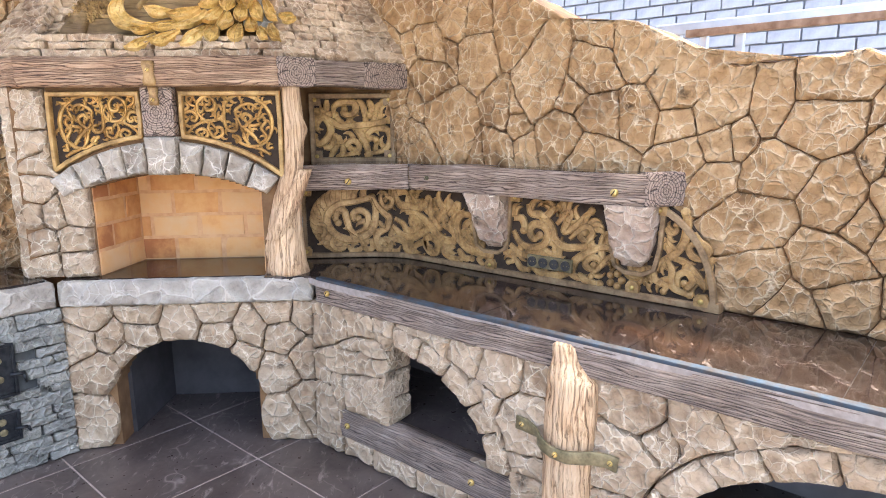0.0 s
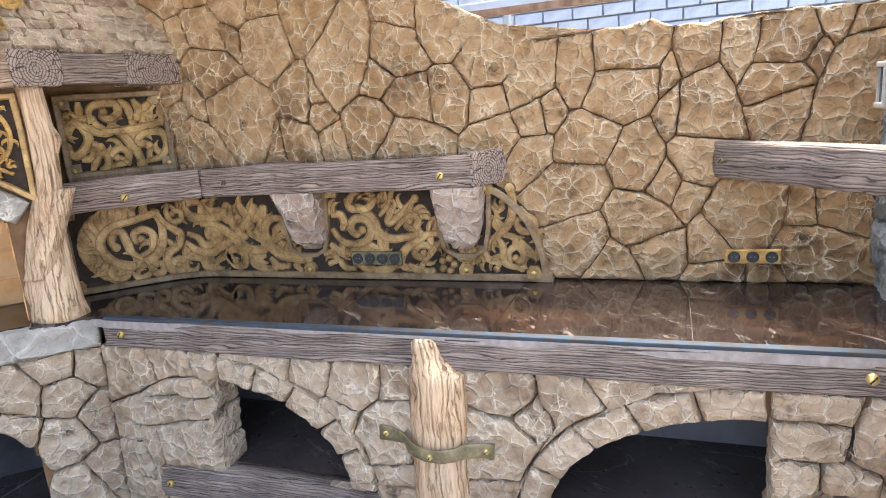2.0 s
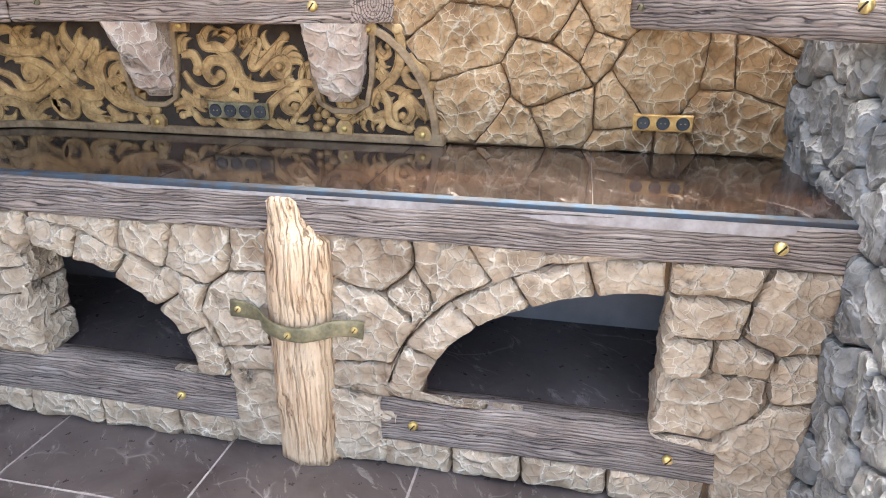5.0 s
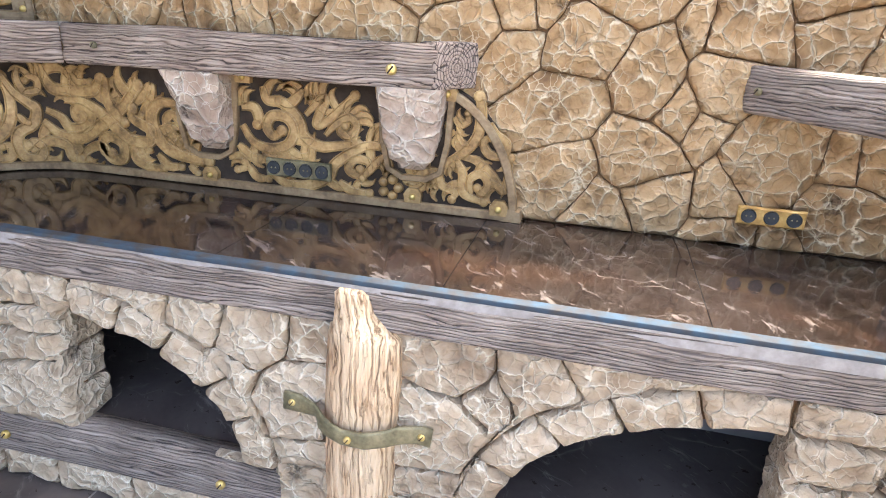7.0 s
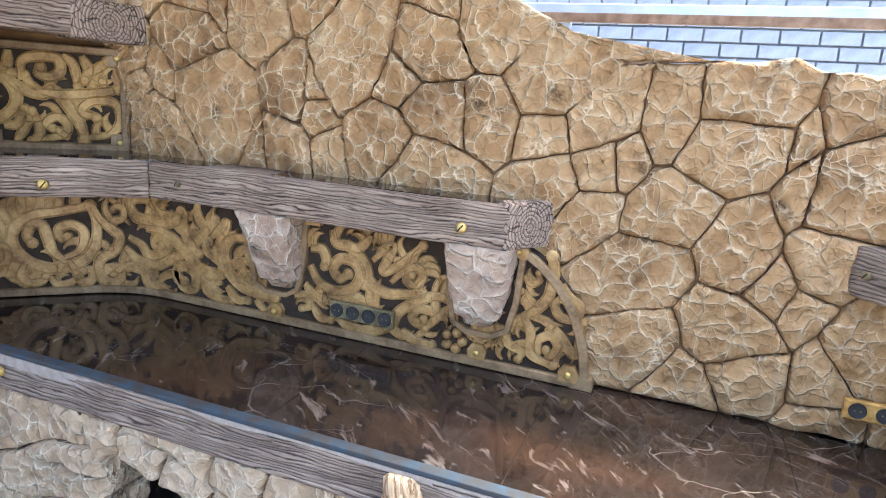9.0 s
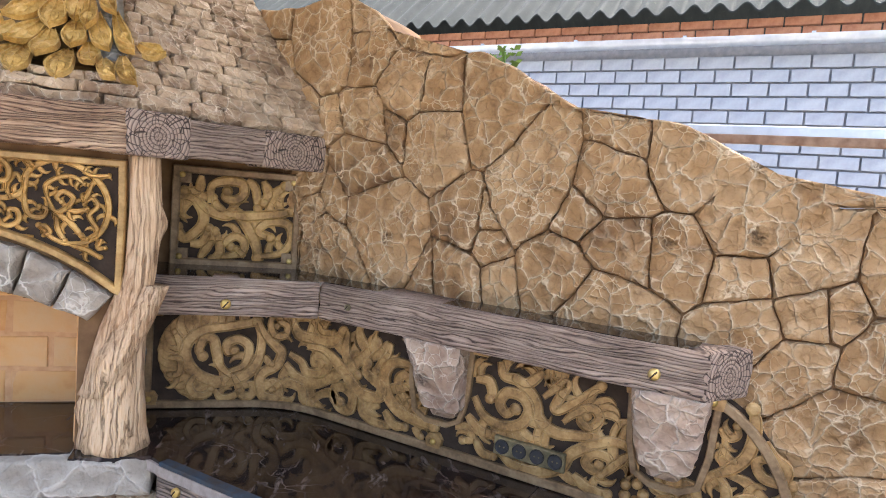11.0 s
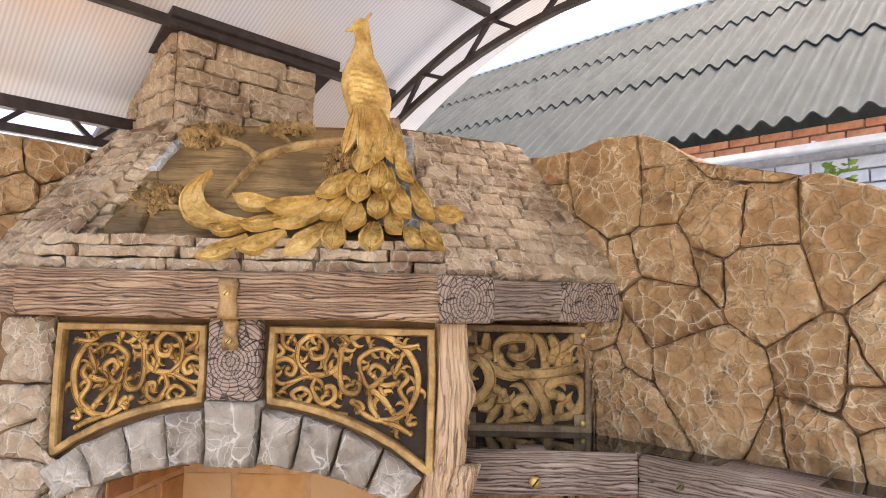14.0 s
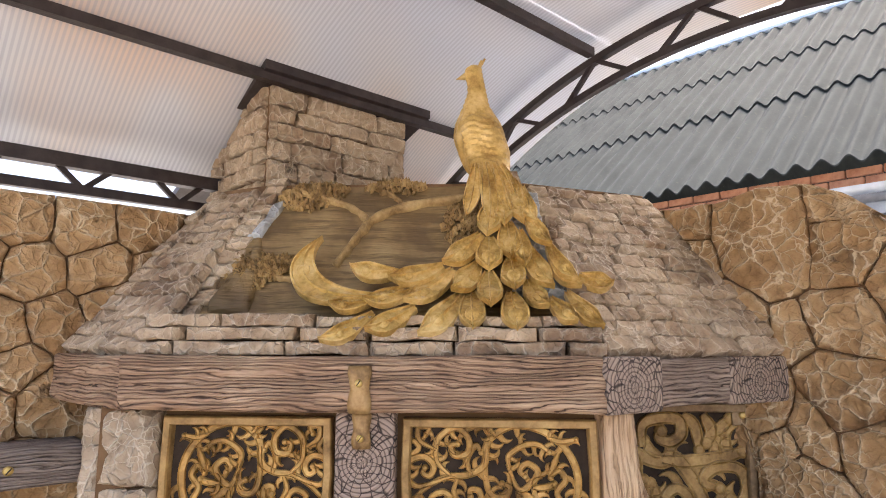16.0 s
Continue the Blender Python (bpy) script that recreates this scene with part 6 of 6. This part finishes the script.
branch(bezier((0.42, 2.15), (0.45, 2.20), (0.47, 2.25), (0.50, 2.29)), 0.022, 0.030, 0.034)
branch(bezier((0.49, 2.28), (0.53, 2.34), (0.64, 2.37), (0.84, 2.385)), 0.030, 0.026, 0.036)
branch(bezier((0.50, 2.30), (0.46, 2.34), (0.42, 2.375), (0.30, 2.385)), 0.026, 0.014, 0.032)
branch(bezier((0.60, 2.36), (0.58, 2.39), (0.56, 2.40), (0.52, 2.415)), 0.02, 0.010, 0.028)
branch(bezier((0.34, 2.115), (0.30, 2.105), (0.27, 2.11), (0.22, 2.12)), 0.020, 0.014, 0.026)


def foliage(cx, cy, rx, ry, count, seed):
    """A clump of small overlapping leaves, raised from the board."""
    r = random.Random(seed)
    bm = bmesh.new()
    for _ in range(count):
        a, k = r.uniform(0, 6.28), r.random() ** 0.5
        u, v = cx + rx * k * math.cos(a), cy + ry * k * math.sin(a)
        ang, L = r.uniform(0, 6.28), r.uniform(0.010, 0.018)
        h0 = 0.012 + 0.03 * (1 - k) + r.uniform(0, 0.012)
        ribbon([(u, v), (u + L * 0.5 * math.cos(ang), v + L * 0.5 * math.sin(ang)), (u + L * math.cos(ang + 0.4), v + L * math.sin(ang + 0.4))], lambda t: 0.003 + 0.010 * math.sin(math.pi * min(0.98, t + 0.1)), 0.008, M_slope, bm, lift=h0, profile=((-1, -0.4), (0, 1.0), (1, -0.4)))
    tagged(part("foliage", bm, BARK, relief, "clump of small gilded leaves"), kind="stuff")


foliage(0.285, 2.39, 0.085, 0.05, 260, 1)
foliage(0.34, 2.415, 0.08, 0.022, 120, 2)
foliage(0.57, 2.425, 0.10, 0.02, 190, 3)
foliage(0.79, 2.29, 0.06, 0.075, 260, 4)
foliage(0.185, 2.13, 0.075, 0.055, 240, 5)
foliage(0.25, 2.15, 0.045, 0.03, 90, 6)

# ---- bird statue with its trailing tail ----
def feather(bm, p0, p1, width, bend, lift, M, path=None, rise=0.016, eye=True):
    """A leaf-shaped tail feather: narrow root, pointed tip, raised rim, midrib, barbs and an eye."""
    dx, dy = p1[0] - p0[0], p1[1] - p0[1]
    path = path or bezier(p0, (p0[0] + dx * 0.35 - dy * bend, p0[1] + dy * 0.35 + dx * bend), (p0[0] + dx * 0.7 - dy * bend, p0[1] + dy * 0.7 + dx * bend), p1, 40)

    def wid(t):
        if t < 0.58:
            return width * (0.34 + 0.66 * math.sin(math.pi / 2 * t / 0.58))
        return max(0.0015, width * max(0.0, math.cos(math.pi / 2 * (t - 0.58) / 0.42)) ** 1.15)
    n = len(path)
    rows = []
    prof = (-1, -0.99, -0.86, -0.78, -0.10, -0.03, 0.03, 0.10, 0.78, 0.86, 0.99, 1)
    for i in range(n):
        a, b = Vector(path[max(0, i - 1)]), Vector(path[min(n - 1, i + 1)])
        t = (b - a).normalized()
        nn = Vector((-t.y, t.x))
        f = i / (n - 1)
        w = wid(f) / 2
        row = []
        for k in prof:
            ak = abs(k)
            h = lift + rise * f + 0.004 * (1 - k * k) + (0.006 if ak < 0.05 or 0.8 < ak < 0.995 else 0)
            if ak == 1:
                h -= 0.016
            if 0.09 < ak < 0.8:
                h += 0.0032 * math.sin(f * 62 - ak * 5) - (0.002 if ak in (0.10, 0.78) else 0)
            p = Vector(path[i]) + nn * (k * w)
            row.append(bm.verts.new(M(p.x, p.y, h)))
        rows.append(row)
    for r0, r1 in zip(rows, rows[1:]):
        for k in range(len(prof) - 1):
            bm.faces.new((r0[k], r0[k + 1], r1[k + 1], r1[k]))
    bm.faces.new(rows[-1])
    if eye:
        c = path[int(0.62 * n)]
        for r, z in ((width * 0.27, 0.0060), (width * 0.19, 0.0085)):
            dot(bm, c[0], c[1], r, z, lambda u, v, h: M(u, v, lift + rise * 0.62 + 0.001 + h), 16)


def M_tail(u, v, h):
    """Down the front of the hood and out over its ledge."""
    k = max(0.0, min(1.0, (2.07 - v) / 0.09))
    return M_slope(u, v, h) + P(0, 0.075 * k * k * (3 - 2 * k), 0)


bird = bmesh.new()
# body and neck: rings up the statue (s, z, half width); the tail end leans forward
BODY = [(0.891, 2.347, 0.038), (0.892, 2.392, 0.046), (0.882, 2.438, 0.056), (0.867, 2.491, 0.072), (0.857, 2.544, 0.082), (0.844, 2.598, 0.083), (0.839, 2.638, 0.073), (0.836, 2.672, 0.057), (0.833, 2.706, 0.042), (0.836, 2.747, 0.031), (0.832, 2.782, 0.028), (0.823, 2.81, 0.032), (0.826, 2.833, 0.026), (0.827, 2.844, 0.012)]


def spine_w(z):
    return -2.575 + 0.135 * max(0.0, min(1.0, (2.52 - z) / 0.19))


n = 44
rows = []
for (s0, z0, r0), (s1, z1, r1) in zip(BODY, BODY[1:]):
    for k in range(9):
        f = k / 9
        sc, z, hw = s0 + (s1 - s0) * f, z0 + (z1 - z0) * f, r0 + (r1 - r0) * f
        row = []
        for j in range(n):
            a = 2 * math.pi * j / n
            wing = max(0.0, 1 - ((a - 1.45) / 0.95) ** 2) * max(0.0, 1 - ((z - 2.54) / 0.125) ** 2)
            r = 1 + 0.10 * min(1.0, wing * 4)
            if z < 2.69:
                r += 0.042 * math.sin(z * 300 + 2.5 * math.sin(a * 6)) if wing > 0 else 0.04 * math.sin(a * 11 + z * 45)
            else:
                r += 0.03 * math.sin(z * 360 + 2 * math.sin(a * 5))
            row.append(bird.verts.new(P(sc + hw * r * math.cos(a), spine_w(z) + hw * 0.8 * r * math.sin(a), z)))
        rows.append(row)
for a, b in zip(rows, rows[1:]):
    for j in range(n):
        bird.faces.new((a[j], a[(j + 1) % n], b[(j + 1) % n], b[j]))
bird.faces.new(rows[-1])
bird.faces.new(rows[0][::-1])
# beak and crest
cyl_bm(P(0.804, -2.575, 2.808), P(0.768, -2.57, 2.795), 0.015, 0.001, 10, bird)
for da in (-0.006, 0.006):
    cyl_bm(P(0.838, -2.575 + da, 2.828), P(0.857 + da, -2.575 + da, 2.864), 0.008, 0.003, 8, bird)


def M_flank(u, v, h):
    """Over the body's front: wing feathers lie on it."""
    return P(u, -2.53 + 0.05 * max(0.0, 1 - ((u - 0.86) / 0.09) ** 2) - (v - 2.48) * 0.28 + h, v)


for u0, u1, z1, w in ((0.83, 0.80, 2.30, 0.05), (0.86, 0.87, 2.28, 0.055), (0.89, 0.93, 2.30, 0.05), (0.91, 0.96, 2.34, 0.04)):
    feather(bird, (u0, 2.48), (u1, z1), w, 0.05, 0.022, M_flank, eye=False)
# the fan: broad leaf-shaped feathers, the upper ones lapping over the lower
FAN_LOW = [(0.569, 1.986, 0.444, 1.912, 0.039), (0.674, 2.002, 0.554, 1.938, 0.046), (0.795, 2.047, 0.686, 1.928, 0.057), (0.817, 2.047, 0.822, 1.937, 0.061), (0.924, 2.047, 0.931, 1.937, 0.064), (0.969, 2.082, 1.015, 1.997, 0.051), (1.024, 2.03, 1.081, 1.96, 0.042), (1.073, 2.047, 1.142, 1.945, 0.042)]
FAN_MID = [(0.56, 2.013, 0.455, 1.997, 0.034), (0.676, 2.053, 0.539, 2.008, 0.044), (0.767, 2.106, 0.641, 2.008, 0.054), (0.839, 2.124, 0.763, 2.038, 0.057), (0.866, 2.1, 0.867, 1.994, 0.062), (0.929, 2.142, 0.934, 2.041, 0.061), (0.976, 2.18, 1.039, 2.047, 0.055), (1.04, 2.142, 1.11, 2.047, 0.043), (1.111, 2.087, 1.197, 2.058, 0.047)]
FAN_HIGH = [(0.618, 2.088, 0.482, 2.101, 0.045), (0.739, 2.106, 0.592, 2.065, 0.046), (0.845, 2.207, 0.736, 2.112, 0.056), (0.868, 2.194, 0.866, 2.088, 0.067), (0.922, 2.247, 0.928, 2.124, 0.064), (0.956, 2.219, 0.965, 2.1, 0.045), (1.033, 2.18, 1.106, 2.053, 0.038)]
FAN_TOP = [(0.879, 2.31, 0.862, 2.187, 0.063), (0.909, 2.361, 0.913, 2.22, 0.056), (0.941, 2.391, 0.97, 2.226, 0.059), (0.97, 2.361, 1.007, 2.219, 0.046), (0.982, 2.274, 1.041, 2.154, 0.042)]
for row, lift in ((FAN_LOW, 0.048), (FAN_MID, 0.062), (FAN_HIGH, 0.076), (FAN_TOP, 0.090)):
    for i, (u0, v0, u1, v1, w) in enumerate(row):
        way = 0.10 if u1 < u0 - 0.03 else (-0.10 if u1 > u0 + 0.03 else 0.0)
        feather(bird, (u0, v0), (u1, v1), w * 1.14, way, lift + 0.003 * (i % 2), M_tail)
# one long feather curls up by itself
feather(bird, (0.553, 2.027), (0.383, 2.203), 0.075, 0.0, 0.055, M_tail, bezier((0.553, 2.027), (0.36, 2.02), (0.29, 2.11), (0.383, 2.203), 60))
me = bpy.data.meshes.new("bird_statue")
bird.to_mesh(me)
bird.free()
finish(me, gold_mat("statue_gold", (0.34, 0.185, 0.038), (0.66, 0.43, 0.13), (0.86, 0.65, 0.29), 0.3, 0.36, 0.05))
me.set_sharp_from_angle(angle=radians(38))
tagged(new("bird_statue", me), "gilded long-tailed bird statue perched on the hood", "statue")

# ---- chimney ----
chim = thing("chimney", "square chimney of rough brown-grey stones with a dark collar", "chimney")
CX0, CX1, CY0, CY1 = -2.42, -1.965, 2.04, 2.685
part("core", box_bm((CX1 - CX0, CY1 - CY0, 0.90), ((CX0 + CX1) / 2, (CY0 + CY1) / 2, 2.78)), GROUT, chim)
rng = random.Random(14)
for poly in courses(CY0, CY1, 2.40, 3.0, (0.055, 0.085), (0.13, 0.34), rng, 0.008):
    stone("stone", poly, lambda u, v, h: Vector((CX1 + h, u, v)), HOOD, chim, 0.022 + 0.012 * rng.random(), 0.003, lump=0.009, wobble=0.007, rim=0.014)
for poly in courses(CX0, CX1, 2.40, 3.0, (0.055, 0.085), (0.10, 0.26), rng, 0.008):
    stone("stone", poly, lambda u, v, h: Vector((u, CY0 - h, v)), HOOD, chim, 0.022 + 0.012 * rng.random(), 0.003, lump=0.009, wobble=0.007, rim=0.014)
bm = bmesh.new()
q = [(-1.885, 1.985, 2.925), (-1.885, 2.775, 2.925), (-2.85, 2.775, 2.556), (-2.85, 1.985, 2.556)]
lo = [bm.verts.new(v) for v in q]
hi = [bm.verts.new((a, b, c + 0.035)) for a, b, c in q]
bm.faces.new(lo[::-1])
bm.faces.new(hi)
for i in range(4):
    bm.faces.new((lo[i], lo[(i + 1) % 4], hi[(i + 1) % 4], hi[i]))
part("collar", bm, STEEL, chim, "dark sheet-metal collar")

# ---- canopy ----
CAN_Y0, CAN_Y1 = 0.75, 3.14
XS = [-2.36 + 0.06 * i for i in range(56)]


def can_z(x):
    return 3.035 - 0.21 * (x + 0.72) ** 2


canopy = thing("canopy", "arched steel canopy roofed with milky ribbed polycarbonate", "canopy")
edges_s = [-2.50, -1.24, -0.04, 0.94]
for a, b in zip(edges_s, edges_s[1:]):
    verts, faces = [], []
    m = 16
    for i in range(m + 1):
        x = a + 0.002 + (b - a - 0.004) * i / m
        z = can_z(x) + 0.212
        verts += [(x, CAN_Y0, z), (x, CAN_Y1 + 0.36, z), (x, CAN_Y1 + 0.36, z + 0.006), (x, CAN_Y0, z + 0.006)]
    for i in range(m):
        for k in range(4):
            faces.append((i * 4 + k, i * 4 + (k + 1) % 4, i * 4 + 4 + (k + 1) % 4, i * 4 + 4 + k))
    pyd("sheet", verts, faces, SHEET, canopy, "milky ribbed polycarbonate sheet", smooth=False)


def tube(path, r, name, parent):
    """A square steel tube swept along a path."""
    bm = bmesh.new()
    pts = [Vector(p) for p in path]
    rows = []
    for i, p in enumerate(pts):
        d = (pts[min(i + 1, len(pts) - 1)] - pts[max(i - 1, 0)]).normalized()
        a = d.cross(Vector((0, 0, 1)))
        a = a.normalized() if a.length > 0.1 else Vector((1, 0, 0))
        b = d.cross(a).normalized()
        rows.append([bm.verts.new(p + (a * x + b * y) * (r / 2)) for x, y in ((-1, -1), (1, -1), (1, 1), (-1, 1))])
    for q0, q1 in zip(rows, rows[1:]):
        for k in range(4):
            bm.faces.new((q0[k], q0[(k + 1) % 4], q1[(k + 1) % 4], q1[k]))
    bm.faces.new(rows[0][::-1])
    bm.faces.new(rows[-1])
    return part(name, bm, STEEL, parent)


def arch_truss(y):
    t = part("arch_truss", box_bm((0.05, 0.05, 0.1), (-2.36, y, can_z(-2.36) + 0.05)), STEEL, canopy, "dark steel lattice arch")
    tube([(x, y, can_z(x)) for x in XS], 0.028, "chord", t)
    tube([(x, y, can_z(x) + 0.125) for x in XS], 0.03, "chord", t)
    x = -2.3
    k = 0
    while x < 0.85:
        a = (x, y, can_z(x) + (0.125 if k % 2 else 0.0))
        x2 = x + 0.16
        b = (x2, y, can_z(x2) + (0.0 if k % 2 else 0.125))
        tube([a, b], 0.018, "web", t)
        x = x2 + (0.12 if k % 2 else 0.0)
        k += 1


for y in (3.14, 0.78):
    arch_truss(y)
for x in (-1.92, -1.28, -0.64, -0.04, 0.56):
    tube([(x, CAN_Y0, can_z(x) + 0.185), (x, CAN_Y1, can_z(x) + 0.17)], 0.036, "purlin", canopy)
# eaves lattice over the west wall
for z, r in ((2.575, 0.05), (2.475, 0.035)):
    tube([(-2.36, CAN_Y0, z), (-2.36, CAN_Y1, z)], r, "eaves_chord", canopy)
y, k = CAN_Y0, 0
while y < 3.0:
    tube([(-2.36, y, 2.48 if k % 2 else 2.57), (-2.36, y + 0.1, 2.57 if k % 2 else 2.48)], 0.02, "web", canopy)
    y += 0.1 if k % 2 == 0 else 0.24
    k += 1
for y in (0.78, 3.3):
    for x in (-2.36,):
        tube([(x, y, -0.02), (x, y, can_z(x) + 0.05)], 0.06, "post", canopy)

# ---- neighbour's house ----
house = thing("neighbour_house", "white brick house with a grey corrugated roof", "house")
HY = 7.1
part("wall", box_bm((11.6, 0.3, 3.25), (-2.6, HY + 0.16, 1.6)), MORTAR, house, "white brick wall")
part("gable_wall", box_bm((0.3, 7.6, 3.25), (-8.2, 11.0, 1.6)), MORTAR, house)
SL = math.tan(radians(39.4))


def roof_row(y0, y1, lift):
    """One row of corrugated sheets up the slope, lapped over the row below."""
    x0, x1, per = -8.35, 3.2, 0.2
    n = int((x1 - x0) / per * 16)
    verts, faces = [], []
    for i in range(n + 1):
        x = x0 + (x1 - x0) * i / n
        wv = 0.036 * math.sin(2 * math.pi * x / per)
        for k in range(3):
            y = y0 + (y1 - y0) * k / 2
            z = 3.44 + (y - 6.85) * SL + wv + lift * (1 - k / 2)
            verts.append((x, y, z))
        verts.append((x, y0 + 0.004, 3.44 + (y0 - 6.85) * SL + wv + lift - 0.014))
    for i in range(n):
        a, b = i * 4, i * 4 + 4
        faces += [(a, b, b + 1, a + 1), (a + 1, b + 1, b + 2, a + 2), (a + 3, b + 3, b, a)]
    return pyd("roof_sheet", verts, faces, SLATE, house, "grey weathered corrugated sheets", smooth=False)


for y0, y1, lift in ((6.85, 8.32, 0.0), (8.22, 9.52, 0.035), (9.42, 10.75, 0.035)):
    roof_row(y0, y1, lift)
part("ridge_cap", cyl_bm((-8.35, 10.75, 3.44 + 3.9 * SL), (3.2, 10.75, 3.44 + 3.9 * SL), 0.07, n=10), GALV, house)
bm = bmesh.new()
bm.faces.new([bm.verts.new(v) for v in ((-8.3, 10.75, 6.6), (3.15, 10.75, 6.6), (3.15, 14.5, 3.4), (-8.3, 14.5, 3.4))])
part("rear_slope", bm, SLATE, house)
bm = bmesh.new()
bm.faces.new([bm.verts.new(v) for v in ((-8.2, 7.0, 3.2), (-8.2, 14.4, 3.2), (-8.2, 10.75, 6.5))])
part("gable", bm, MORTAR, house)
# gutter, brackets and the red brick eaves course
n, verts, faces = 10, [], []
for x in (-8.3, 3.2):
    for i in range(n + 1):
        a = math.pi + math.pi * i / n
        verts.append((x, 6.93 + 0.07 * math.cos(a), 3.21 + 0.07 * math.sin(a)))
for i in range(n):
    faces.append((i, i + 1, n + 1 + i + 1, n + 1 + i))
gut = pyd("gutter", verts, faces, GALV, house, "blue-grey metal gutter")
for i in range(12):
    part("bracket", box_bm((0.03, 0.15, 0.02), (-7.6 + 0.95 * i, 6.93, 3.215), 0.004), GALV, gut)

# floor tiles and bricks, last
rng = random.Random(2)
TILE = 0.622
for i in range(-3, 4):
    for k in range(-5, 4):
        x, y = -0.70 + TILE * (i + 0.5), 2.052 + TILE * (k + 0.5)
        if not (-2.3 < x < 2.35 and y < 3.0):
            continue
        part("tile", box_bm((TILE - 0.008, TILE - 0.008, 0.02), (x, y, -0.010), 0.001), FLOOR, floor)


def brick_row(z, x0, x1, y, w, h, gap, material, off):
    me = None
    x = x0 - off
    while x < x1:
        if me is None:
            bm = box_bm((w - gap, 0.05, h - gap), (0, 0, 0), 0.006)
            me = bpy.data.meshes.new("brick")
            bmesh.ops.recalc_face_normals(bm, faces=bm.faces)
            bm.to_mesh(me)
            bm.free()
            me.materials.append(material)
        ob = new("brick", me)
        ob.location = (x + w / 2, y, z + h / 2)
        attach(ob, house)
        x += w


for r in range(13):
    brick_row(3.10 - 0.115 * (r + 1), -3.6, 2.9, HY + 0.0, 0.285, 0.115, 0.016, WHITE_BRICK, 0.1425 * (r % 2))
for r in range(2):
    brick_row(3.24 + 0.08 * r, -4.0, 2.9, HY - 0.02, 0.27, 0.08, 0.012, RED_BRICK, 0.135 * (r % 2))

# galvanised rail and brackets behind the wall
rail_b = thing("metal_rail", "long weathered metal rail with brackets on the house wall", "rail")
part("profile", box_bm((3.4, 0.06, 0.07), (1.75, 4.75, 2.18), 0.008), GALV, rail_b)
part("lower_lip", box_bm((3.2, 0.05, 0.045), (1.85, 4.74, 2.145), 0.006), RUST, rail_b, "rusty lower edge")
for x in (0.13, 0.30, 0.52):
    part("bracket", box_bm((0.045, 0.05, 2.2), (x + 0.05, 4.78, 1.06), 0.006), GALV, rail_b)

# weed growing behind the wall
weed = thing("weed", "small green weed sprouting behind the wall top", "plant")
rng = random.Random(4)
bm = bmesh.new()
for i in range(26):
    a, L = rng.uniform(0, 6.28), rng.uniform(0.02, 0.05)
    u, z = 0.05 + rng.uniform(-0.04, 0.04), 2.2 + rng.uniform(-0.02, 0.07)
    y = 3.2 + rng.uniform(-0.03, 0.03)
    p = Vector((u, y, z))
    d = Vector((math.cos(a), math.sin(a) * 0.5, rng.uniform(0, 0.8))).normalized()
    sd = d.cross(Vector((0, 0.6, 0.8))).normalized() * L * 0.3
    bm.faces.new([bm.verts.new(v) for v in (p, p + d * L * 0.5 + sd, p + d * L, p + d * L * 0.5 - sd)])
part("leaves", bm, GREEN, weed)
part("stalk", cyl_bm((0.05, 3.2, 2.0), (0.05, 3.2, 2.25), 0.004), GREEN, weed)
